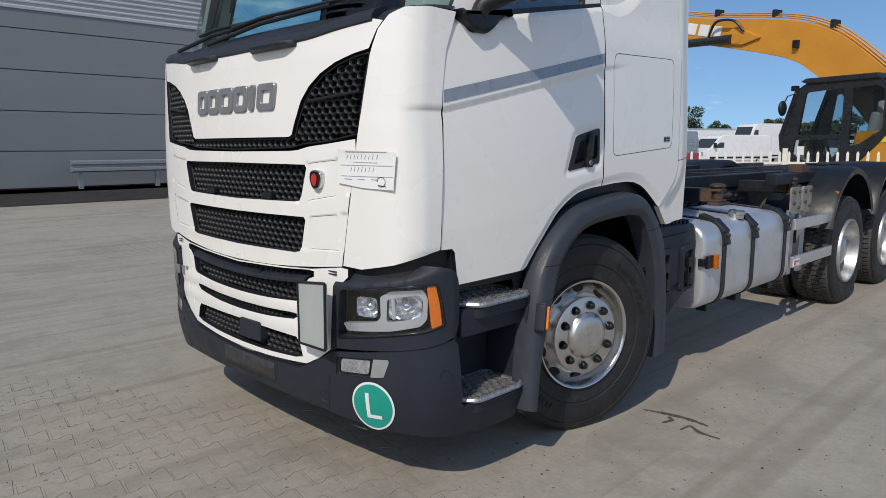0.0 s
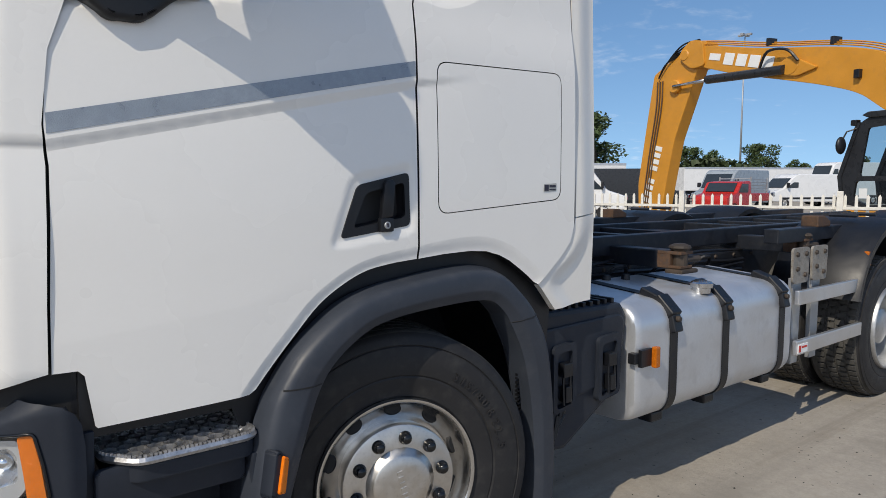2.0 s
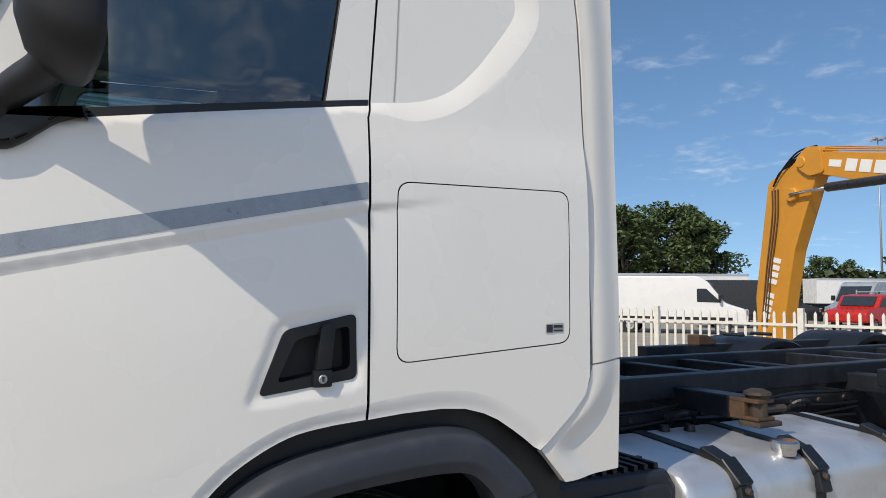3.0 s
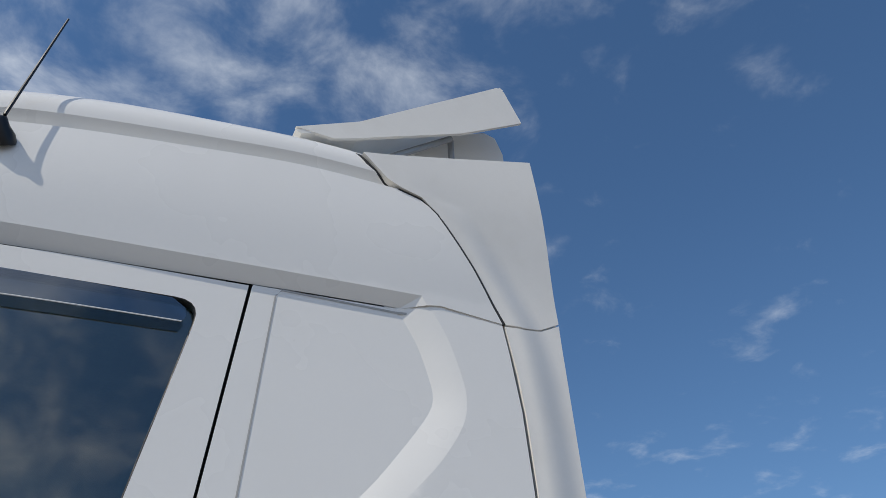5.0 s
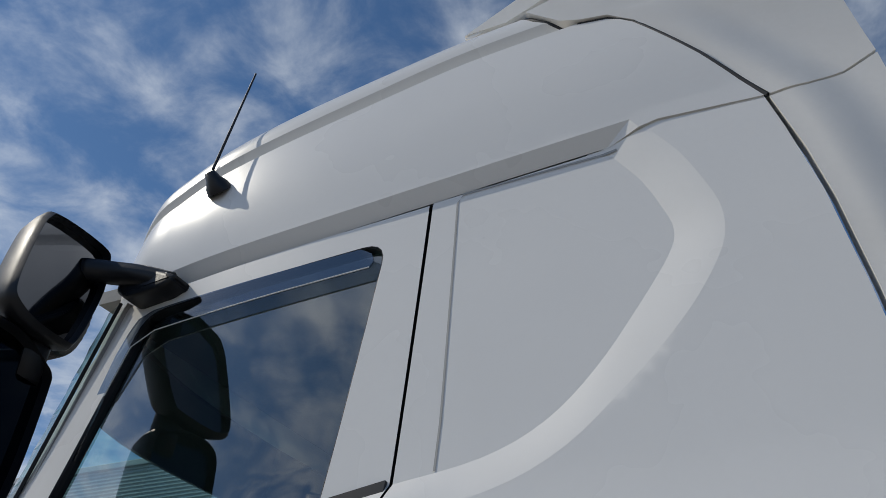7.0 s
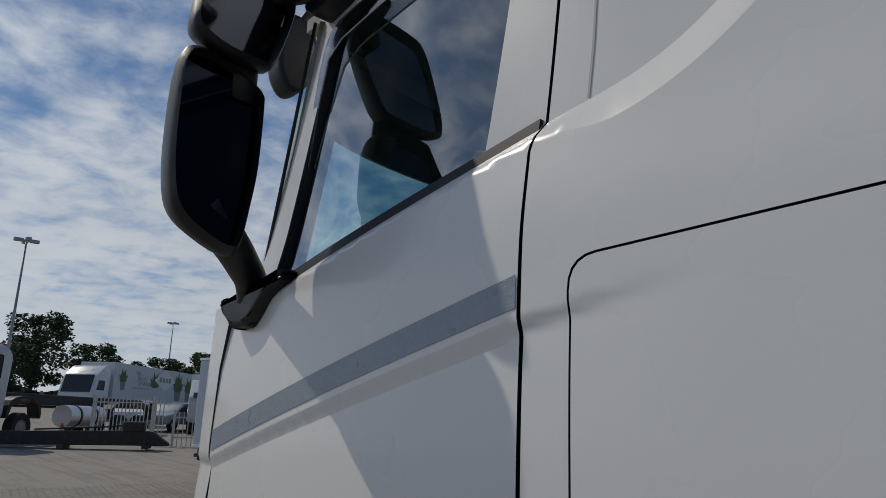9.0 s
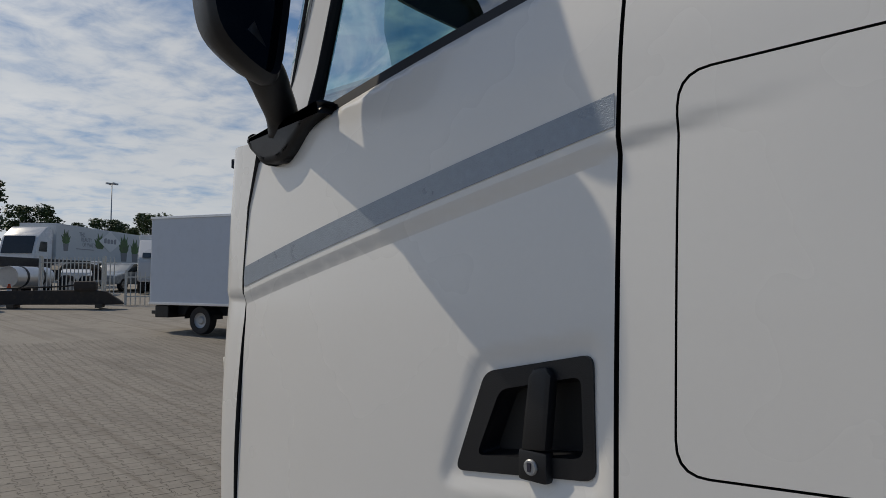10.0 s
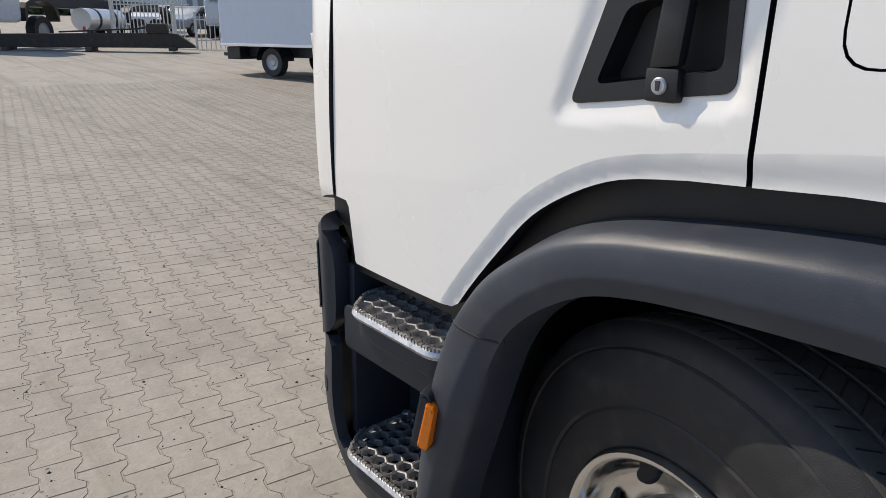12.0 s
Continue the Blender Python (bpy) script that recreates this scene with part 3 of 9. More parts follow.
def side_y(x, z):
    """The outer skin of the cab's left side."""
    y = curved_table(z, LEAN)
    if x < -0.1:
        y += 0.056 * ((-0.1 - x) / 0.9) ** 2
    # window band and rear quarter set in behind a chamfer
    d = 0.0 if inside((x, z), RECESS) else seg_dist((x, z), RECESS)
    w = band_width(x)
    y += RECESSED * max(0.0, 1 - d / w) ** 1.2
    # the line under the reflective stripe
    line = 1.684 + 0.2188 * (x + 0.958) if x < 0.105 else 1.917 + 0.16 * (x - 0.105)
    drop = line - 0.012 - z
    if drop > 0:
        fade = 1 - smooth_step((x - 0.05) / 0.35)
        y += 0.009 * smooth_step(drop / 0.030) * math.exp(-drop / 0.16) * fade
    # tucked sill and the swage round the wheel arch
    drop = sill(x) - z
    if drop > 0:
        y += 0.030 * drop * (1 - smooth_step((x + 0.50) / 0.30))
    if z < 1.42 and x > -0.56:
        y += 0.008 * smooth_step(1 - seg_dist((x, z), ARCH_EDGE, False) / arch_width(x))
    # dished surround of the handle
    if -0.30 < x < 0.12 and 1.32 < z < 1.66:
        d = seg_dist((x, z), HANDLE_DISH)
        inn = inside((x, z), HANDLE_DISH)
        y += 0.007 * smooth_step(0.5 + (d if inn else -d) / 0.036)
    return y


def outset(line, width):
    """A line beside another, outwards, by a width that depends on x."""
    out = []
    for i, p in enumerate(line):
        a, b = Vector(line[max(0, i - 1)]), Vector(line[min(len(line) - 1, i + 1)])
        d = (b - a).normalized()
        w = width(p[0])
        out.append((p[0] + d.y * w, p[1] - d.x * w))
    return out


RECESS_LINE = dense(RECESS, 0.02, False)
SILL_LINE = [(-1.0 + 0.05 * k, sill(-1.0 + 0.05 * k)) for k in range(38)]
ARCH_FOLD = outset(dense(ARCH_EDGE, 0.03, False), lambda x: -arch_width(x))
BAND_FOLD = outset([p for p in RECESS_LINE if p[0] > 0.12 and p[1] < 2.80], band_width)
SIDE_FOLDS = (RECESS_LINE, BAND_FOLD, [p for p in SILL_LINE if p[0] < -0.4], ARCH_FOLD)


def side_at(lift=0.0):
    def where(x, z):
        return (x, side_y(x, z) - lift, z)
    return where


def both(name, make, mat, parent, label="", auto=30, twin=True):
    """A part of the left side, and the same on the right side. Returns the left one."""
    bm = B()
    make(bm)
    left = part(name, bm, mat, parent, label, smooth="keep", auto=auto)
    if twin:
        bm = B()
        make(bm)
        mirrored(bm, MID)
        part(name, bm, mat, parent, label, smooth="keep", auto=auto)
    return left


ARCH = spline([(-0.491, 0.956), (-0.440, 1.020), (-0.365, 1.106), (-0.287, 1.188), (-0.200, 1.245), (-0.110, 1.282), (0.0, 1.299)], 4)
WINDOW = rounded([(-0.775, 2.038), (-0.032, 2.168), (0.054, 2.738), (-0.605, 2.708)], [0.01, 0.01, 0.06, 0.06])
DOOR = [(-1.008, 1.083), (-0.950, 1.083), (-0.936, 1.068), (-0.916, 0.932), (-0.910, 0.926), (-0.510, 0.944), *ARCH, (0.083, 1.305), (0.084, 1.9), (0.086, 2.150), (0.100, 2.200), (0.150, 2.808),
        (-0.28, 2.782), (-0.62, 2.758), (-0.675, 2.745), (-0.69, 2.72), (-0.77, 2.51), (-0.885, 2.12), (-0.935, 2.03), (-0.985, 1.88), (-0.998, 1.70), (-0.990, 1.60), (-0.994, 1.45), (-1.004, 1.25)]

door = both("door", lambda bm: sheet(bm, DOOR, side_at(), 0.013, 0.03, holes=(WINDOW, rounded(HANDLE, 0.02)), edge=0.012, creases=SIDE_FOLDS + ([(-1.0, 1.663), (0.06, 1.895)], [(-1.0, 1.633), (0.06, 1.865)]), soft=True), M_WHITE, truck, "white cab door with a dark side window")

QUARTER = [(0.091, 1.305), (0.20, 1.314), (0.32, 1.318), (0.40, 1.312), (0.465, 1.294), (0.516, 1.271), (0.57, 1.236), (0.613, 1.206), (0.648, 1.178), (0.672, 1.165),
           (0.80, 1.270), (0.852, 1.325), (0.872, 1.385), (0.876, 1.93), (0.880, 2.40), (0.875, 2.60), (0.858, 2.76), (0.845, 2.846), (0.65, 2.859), (0.60, 2.848), (0.555, 2.838), (0.16, 2.812), (0.158, 2.806), (0.106, 2.20), (0.092, 2.150)]
HATCH = rounded([(0.172, 1.972), (0.796, 1.990), (0.790, 1.496), (0.170, 1.452)], 0.045)
HATCH_IN = rounded([(0.1755, 1.9685), (0.7925, 1.9865), (0.7865, 1.4995), (0.1735, 1.4555)], 0.043)
quarter = both("rear_side_panel", lambda bm: sheet(bm, QUARTER, side_at(), 0.013, 0.03, holes=(HATCH,), edge=0.012, creases=SIDE_FOLDS, soft=True), M_WHITE, truck, "white panel behind the door")
both("storage_hatch", lambda bm: sheet(bm, HATCH_IN, side_at(), 0.014, 0.02, edge=0.013, soft=True), M_WHITE, truck, "white luggage hatch with rounded corners")


def dark_back(bm):
    # what shows in the gaps between the panels
    sheet(bm, [(-0.94, 1.10), (-0.85, 0.97), (-0.52, 0.97), (-0.30, 1.22), (0.0, 1.32), (0.4, 1.34), (0.66, 1.20), (0.86, 1.36), (0.86, 2.6), (0.83, 2.83), (0.10, 2.83), (-0.01, 2.16), (-0.9, 2.0), (-0.98, 1.6)],
          lambda x, z: (x, side_y(x, z) + 0.034, z), 0.06, 0.0, edge=0.05)


both("inner_panel", dark_back, M_INNER, truck, "black gap behind the panels", auto=60)
def quarter_line(bm):
    # a fine upright joint and the top lip in the rear quarter
    line = [(0.178, 2.214), (0.186, 2.30), (0.214, 2.795), (0.23, 2.812), (0.56, 2.822)]
    sheet(bm, line + [(p[0] + 0.0, p[1] + 0.006) if i > 2 else (p[0] + 0.004, p[1]) for i, p in reversed(list(enumerate(line)))], side_at(0.0012), 0.02, 0.0, edge=0.03)


both("panel_joint", quarter_line, material("joint_grey", (0.42, 0.41, 0.39), 0.5), quarter, auto=60)

# glass, its rubber strip, the smoked wind deflector and the reflective tape
both("window", lambda bm: sheet(bm, WINDOW, side_at(-0.018), 0.05, 0.0, edge=0.03), M_GLASS, door, "green-tinted side window", auto=60)
STRIP = [(-0.80, belt(-0.80)), (0.093, belt(0.093)), (0.096, belt(0.096) + 0.024), (-0.80, belt(-0.80) + 0.024)]
both("window_strip", lambda bm: sheet(bm, STRIP, lambda x, z: (x, curved_table(z, LEAN) + (0.056 * ((-0.1 - x) / 0.9) ** 2 if x < -0.1 else 0) + 0.012, z), 0.02, 0.03, edge=0.02), M_SEAL, door, "black rubber strip below the window")


def seal(bm):
    pts = dense(WINDOW, 0.03)
    tube(bm, [(x, side_y(x, z) + 0.004, z) for x, z in pts], 0.0035, 6, closed=True)


both("window_seal", seal, M_SEAL, door, auto=60)
DEFLECT = [(-0.715, 2.36), (-0.690, 2.355), (-0.655, 2.50), (-0.615, 2.615), (-0.55, 2.645), (0.018, 2.672), (0.026, 2.688), (0.020, 2.710), (-0.01, 2.731), (-0.58, 2.712), (-0.622, 2.695), (-0.66, 2.60)]
both("wind_deflector", lambda bm: sheet(bm, DEFLECT, lambda x, z: (x, side_y(x, 2.72) - 0.004 + 0.13 * max(0, z - 2.66) - 0.006, z), 0.03, 0.004, edge=0.02), M_SMOKE, door, "smoked plastic wind deflector")
# a thin white line paints the bright reflection along the deflector's edge
both("deflector_edge", lambda bm: tube(bm, [(x, side_y(x, 2.72) - 0.0105 + 0.13 * max(0, z - 2.66), z) for x, z in dense([(-0.655, 2.50), (-0.615, 2.615), (-0.55, 2.645), (0.018, 2.672)], 0.04, False)], 0.0016, 5), M_LABEL_WHITE, door)
STRIPE = [(-0.993, 1.678), (0.082, 1.913), (0.082, 1.961), (-0.993, 1.728)]
both("reflective_stripe", lambda bm: sheet(bm, STRIPE, side_at(0.0015), 0.02, 0.0, edge=0.02), M_STRIPE, door, "grey reflective tape stripe", auto=60)

# door handle: a dark frame, a hollow, a grip and a lock
def handle_frame(bm):
    sheet(bm, rounded([(-0.149, 1.553), (0.049, 1.596), (0.054, 1.420), (-0.213, 1.386)], 0.02), lambda x, z: (x, 0.004, z), 0.02, 0.02,
          holes=(rounded([(-0.118, 1.528), (0.030, 1.563), (0.034, 1.448), (-0.166, 1.418)], 0.016),))


frame_l = both("door_handle", handle_frame, M_BLACK, door, "recessed dark grey door handle with a lock")
def handle_hollow(bm):
    outer = rounded([(-0.120, 1.530), (0.032, 1.565), (0.036, 1.446), (-0.168, 1.416)], 0.016)
    n = len(outer)
    c = (-0.05, 1.488)
    rings = [[bm.verts.new((c[0] + (p[0] - c[0]) * k, y, c[1] + (p[1] - c[1]) * k)) for p in outer] for k, y in ((1.0, 0.006), (0.93, 0.03), (0.80, 0.06))]
    for a, b in zip(rings, rings[1:]):
        for i in range(n):
            bm.faces.new((a[i], a[(i + 1) % n], b[(i + 1) % n], b[i]))
    bm.faces.new(rings[-1])


both("handle_hollow", handle_hollow, M_BLACK, frame_l)
def handle_grip(bm):
    prism(bm, [(-0.068, 1.445), (-0.022, 1.450), (-0.012, 1.560), (-0.022, 1.572), (-0.046, 1.568), (-0.054, 1.556)], -0.010, 0.012, "y", 0.007)


both("handle_grip", handle_grip, M_BLACK, frame_l)
def lock_block(bm):
    box(bm, -0.072, -0.020, -0.010, 0.012, 1.402, 1.448, 0.006)


both("lock_block", lock_block, M_BLACK, frame_l)
def lock_face(bm):
    lathe(bm, [(0.0, -0.014), (0.010, -0.014), (0.012, -0.012), (0.012, -0.004)], 20, "y", (-0.047, 0, 1.424))


both("lock", lock_face, M_GALV, frame_l, "steel key lock")
bm = B()
prism(bm, [(-0.050, 1.418), (-0.045, 1.418), (-0.044, 1.431), (-0.051, 1.431)], -0.0155, -0.013)
part("keyhole", bm, M_INK, frame_l)

# dealer's label on the hatch: plain marks
label_plate = B()
sheet(label_plate, rounded([(0.690, 1.527), (0.762, 1.531), (0.763, 1.561), (0.691, 1.557)], 0.004), side_at(0.0015), 0.02, 0.0)
sticker = part("label", label_plate, material("label_grey", (0.45, 0.45, 0.43), 0.5), quarter, "small grey dealer sticker", smooth="keep")
bm = B()
box(bm, 0.694, 0.717, side_y(0.7, 1.54) - 0.003, side_y(0.7, 1.54) - 0.0017, 1.531, 1.555)
part("mark", bm, M_INK, sticker)
bm = B()
box(bm, 0.722, 0.757, side_y(0.74, 1.54) - 0.003, side_y(0.74, 1.54) - 0.0017, 1.545, 1.554)
box(bm, 0.722, 0.757, side_y(0.74, 1.54) - 0.003, side_y(0.74, 1.54) - 0.0017, 1.534, 1.539)
part("mark", bm, M_INK, sticker)


# ---- roof ----
def roof_row(x):
    lip = 2.815 + 0.060 * (x + 0.3)
    lip += -0.03 * smooth_step((-0.55 - x) / 0.4)
    yr = curved_table(x, [(-1.02, 1.06), (-0.96, 0.62), (-0.88, 0.32), (-0.80, 0.190), (-0.70, 0.118), (-0.60, 0.100), (-0.45, 0.084), (-0.2, 0.076), (0.5, 0.070), (0.95, 0.074)])
    top = curved_table(x, [(-1.02, lip + 0.06), (-0.96, 2.99), (-0.88, 3.13), (-0.80, 3.235), (-0.65, 3.335), (-0.45, 3.42), (-0.2, 3.485), (0.2, 3.53), (0.5, 3.55), (0.95, 3.56)])
    return lip, yr, top


ROOF_SECTION = [(0.030, -0.045, 1), (0.0, 0.035, 0), (-0.004, 0.18, 0), (-0.004, 0.34, 0), (0.004, 0.47, 0), (0.010, 0.535, 0), (0.020, 0.565, 0), (0.044, 0.575, 0), (0.060, 0.62, 0), (0.078, 0.74, 0), (0.105, 0.83, 0), (0.18, 0.905, 0), (0.34, 0.955, 0), (0.62, 0.985, 0), (1.0, 1.0, 0)]


def roof_shell(bm, x0, x1, n):
    rows = []
    for i in range(n + 1):
        x = x0 + (x1 - x0) * i / n
        lip, yr, top = roof_row(x)
        half = [(yr + (0.036 if edge else b * (MID - yr) * (0.9 if b < 0.1 else 1)), lip + a * (top - lip) if not edge else lip - 0.03) for b, a, edge in ROOF_SECTION]
        line = spline(half, 3)
        rows.append([bm.verts.new((x, y, z)) for y, z in line] + [bm.verts.new((x, 2 * MID - y, z)) for y, z in line[-2::-1]])
    for a, b in zip(rows, rows[1:]):
        for j in range(len(a) - 1):
            bm.faces.new((a[j], b[j], b[j + 1], a[j + 1]))
    return rows


bm = B()
roof_shell(bm, -1.02, -0.795, 14)
part("roof_front", bm, M_WHITE, truck, "white front part of the high roof", smooth="keep", auto=45)
def ridge(x):
    return curved_table(x, [(-0.85, 2.90), (-0.70, 3.01), (-0.55, 3.075), (-0.389, 3.118), (0.0, 3.188), (0.25, 3.226), (0.568, 3.242)])


def lip_line(x):
    return 2.837 + 0.061 * (x - 0.5355)


def band_line(z):
    return 0.556 - 0.554 * (z - 2.80)


def roof_y(x, z):
    """The roof's side skin, by height: a chamfered lip, a swelling panel, a ledge at the ridge, then the roof's shoulder."""
    _, yr, top = roof_row(x)
    lo, hi = 2.787 + 0.060 * (x + 0.28), 2.828 + 0.073 * (x + 0.29)
    if z < hi + 0.07:
        m = max((z - lip_line(x)) / 0.040, (x - band_line(z)) * 0.875 / 0.075, 0.0)
        if m < 1:
            return yr + 0.026 * (1 - m)
    if z < hi:
        return yr
    r = ridge(x)
    if z < r:
        t = (z - hi) / (r - hi)
        return yr - 0.010 * math.sin(math.pi * t) + 0.008 * t
    if z < r + 0.010:
        return yr + 0.008 + 0.022 * (z - r) / 0.010
    if z < r + 0.046:
        return yr + 0.030 - 0.020 * (z - r - 0.010) / 0.036
    t = min(1.0, (z - r - 0.046) / max(0.05, top - r - 0.046))
    return yr + 0.010 + (MID - yr - 0.010) * (1 - math.sqrt(max(0.0, 1 - t ** 2.3))) ** 1.12


ROOF_SIDE = [(-0.80, 2.757), (-0.371, 2.783), (0.16, 2.816), (0.30, 2.826), (0.555, 2.842), (0.60, 2.852), (0.65, 2.863), (0.845, 2.852), (0.760, 3.010), (0.650, 3.178), (0.625, 3.203), (0.598, 3.220), (0.530, 3.236), (0.480, 3.266), (0.425, 3.305), (0.395, 3.345), (0.37, 3.40), (0.30, 3.405), (0.10, 3.385), (-0.20, 3.345), (-0.45, 3.285), (-0.60, 3.225), (-0.72, 3.14), (-0.80, 3.06)]
LIP_IN, LIP_OUT = (0.5355, 2.837), (0.597, 2.8810)
ROOF_FOLDS = [[(-0.9 + 0.03 * k, f(-0.9 + 0.03 * k)) for k in range(58)] for f in (ridge, lambda x: ridge(x) + 0.010, lambda x: ridge(x) + 0.046)] + [[(-0.9 + 0.04 * k, lip_line(-0.9 + 0.04 * k)) for k in range(36)] + [LIP_IN], [(-0.9 + 0.04 * k, lip_line(-0.9 + 0.04 * k) + 0.040) for k in range(37)] + [LIP_OUT], [LIP_IN, LIP_OUT, (LIP_OUT[0] + 0.025, LIP_OUT[1] - 0.045)]]
roof = both("roof_side", lambda bm: sheet(bm, ROOF_SIDE, lambda x, z: (x, roof_y(x, z), z), 0.013, 0.03, edge=0.013, rim_slot=0, creases=ROOF_FOLDS, soft=True), M_WHITE, truck, "white side of the high roof", auto=24)
bm = B()
rows = []
for i in range(41):
    x = -0.80 + 1.66 * i / 40
    lip, yr, top = roof_row(x)
    half = []
    for k in range(22):
        a = 0.72 + 0.28 * (k / 21) ** 0.6
        z = lip + a * (top - lip)
        half.append((roof_y(x, z) + 0.002 * (k == 0), z))
    rows.append([bm.verts.new((x, y, z)) for y, z in half] + [bm.verts.new((x, MID + 0.0, top))] + [bm.verts.new((x, 2 * MID - y, z)) for y, z in half[::-1]])
for a, b in zip(rows, rows[1:]):
    for j in range(len(a) - 1):
        bm.faces.new((a[j], b[j], b[j + 1], a[j + 1]))
part("roof_top", bm, M_WHITE, truck, "white top of the high roof", smooth="keep", auto=60)
bm = B()
prism(bm, [(0.06 + 0.05, 2.84), (0.05 + 0.05, 3.2), (0.18, 3.40), (0.5, 3.50), (1.21, 3.53), (1.92, 3.50), (2.24, 3.40), (2.32, 3.2), (2.31, 2.84), (2.34, 1.25), (0.08, 1.25)], 0.80, 0.86, "x")
part("cab_back", bm, M_WHITE_DULL, truck, "white rear wall of the cab")

both("roof_joint", lambda bm: tube(bm, [(x, side_y(x, z) + 0.0045, z) for x, z in dense([(0.50, 2.836), (0.555, 2.840), (0.60, 2.850), (0.65, 2.861), (0.845, 2.849)], 0.03, False)], 0.0035, 6), M_WHITE, roof)

ROOF_GAP = [(0.851, 2.853), (0.762, 3.010), (0.653, 3.179), (0.627, 3.205), (0.599, 3.224), (0.532, 3.240), (0.486, 3.264), (0.438, 3.302), (0.404, 3.342)]
both("roof_seal", lambda bm: tube(bm, [(x, roof_y(x - 0.012, z) + 0.004, z) for x, z in dense(ROOF_GAP, 0.02, False)], 0.0055, 6), M_SEAL, truck, "dark gap seal behind the roof's side")

# antenna on the roof's side
antenna = new("antenna")
antenna.parent = truck
bm = B()
lathe(bm, [(0.0, 0.062), (0.014, 0.060), (0.020, 0.040), (0.031, 0.022), (0.034, 0.006), (0.034, 0.0)], 20, "z")
m = pose(-0.445, 0.085, 3.030, 52, 0, -12)
bmesh.ops.transform(bm, matrix=m, verts=bm.verts)
part("antenna_foot", bm, M_BLACK, antenna, smooth=True)
bm = B()
tube(bm, [(-0.447, 0.040, 3.075), (-0.428, 0.088, 3.50)], 0.0042, 8, r1=0.0028)
part("antenna_rod", bm, M_BLACK, antenna)
antenna["label"] = "black rod antenna on a round foot"

# ---- side and roof air deflectors at the cab's back ----
def fair_y(x, z):
    y = curved_table(z, [(1.0, 0.012), (1.5, 0.008), (2.2, 0.043), (2.7, 0.066), (2.9, 0.074), (3.2, 0.070), (3.4, 0.072), (3.55, 0.078)])
    front = curved_table(z, FAIR_FRONT)
    t = max(0.0, x - front)
    y -= 0.002 * smooth_step(t / 0.05) * (1 - smooth_step((t - 0.06) / 0.07)) * (1 - smooth_step((z - 3.0) / 0.2))
    y += 0.020 * smooth_step((t - 0.03) / 0.13) * (1 - smooth_step((z - 2.95) / 0.4))
    return y


FAIR_FRONT = [(1.05, 0.78), (1.165, 0.690), (1.27, 0.812), (1.33, 0.860), (1.40, 0.880), (1.93, 0.884), (2.40, 0.890), (2.60, 0.884), (2.85, 0.853), (3.01, 0.765), (3.18, 0.655), (3.228, 0.60), (3.245, 0.53), (3.30, 0.49), (3.51, 0.40)]
LOW = [(0.778, 1.052), (1.020, 1.066), (1.026, 1.432), (0.888, 1.418), (0.876, 1.372), (0.858, 1.330), (0.806, 1.270), (0.680, 1.163)]
MIDF = [(0.889, 1.424), (1.026, 1.438), (1.045, 2.30), (1.056, 2.905), (0.990, 2.872), (0.920, 2.852), (0.853, 2.846), (0.876, 2.70), (0.886, 2.58), (0.890, 2.40), (0.884, 1.93)]
TOPF = [(0.857, 2.853), (0.920, 2.858), (0.990, 2.878), (1.056, 2.912), (1.040, 3.20), (1.020, 3.540), (0.86, 3.484), (0.725, 3.437), (0.51, 3.366), (0.412, 3.338), (0.450, 3.300), (0.490, 3.262), (0.535, 3.243), (0.60, 3.228), (0.655, 3.180), (0.765, 3.010)]
for nm, outline in (("lower_fairing", LOW), ("side_fairing", MIDF), ("upper_fairing", TOPF)):
    both(nm, lambda bm, o=outline: sheet(bm, o, lambda x, z: (x, fair_y(x, z), z), 0.016, 0.03, edge=0.014, soft=True), M_WHITE_DULL, truck, "white plastic air deflector")
def deflector(bm):
    # a raised lid with side skirts, open below
    for y in (0.165, 2 * MID - 0.165):
        prism(bm, [(0.22, 3.44), (0.42, 3.55), (0.97, 3.985), (1.0, 3.975), (1.065, 3.83), (0.80, 3.66), (0.42, 3.475), (0.34, 3.44)], y - 0.012 * (1 if y < MID else -1), y, "y")
    prism(bm, [(0.22, 3.43), (0.42, 3.535), (0.965, 3.975), (0.985, 3.995), (1.0, 3.985), (0.975, 3.955), (0.43, 3.515), (0.24, 3.42)], 0.155, 2 * MID - 0.155, "y")


bm = B()
deflector(bm)
roof_deflector = part("roof_deflector", bm, M_WHITE_DULL, truck, "white adjustable roof air deflector, raised")
for y in (0.30, 2 * MID - 0.30):
    bm = B()
    prism(bm, [(0.45, 3.42), (0.60, 3.60), (0.85, 3.80), (0.98, 3.87), (1.03, 3.86), (1.06, 3.78), (1.06, 3.42)], y - 0.01, y + 0.01, "y", 0.004)
    part("inner_deflector", bm, M_WHITE_DULL, truck, "beige inner wall of the roof deflector")
bm = B()
tube(bm, [(0.55, 0.22, 3.50), (0.79, 0.22, 3.69)], 0.012)
tube(bm, [(0.80, 0.24, 3.48), (0.80, 0.24, 3.70)], 0.012)
part("deflector_strut", bm, M_GALV, truck, "steel strut")

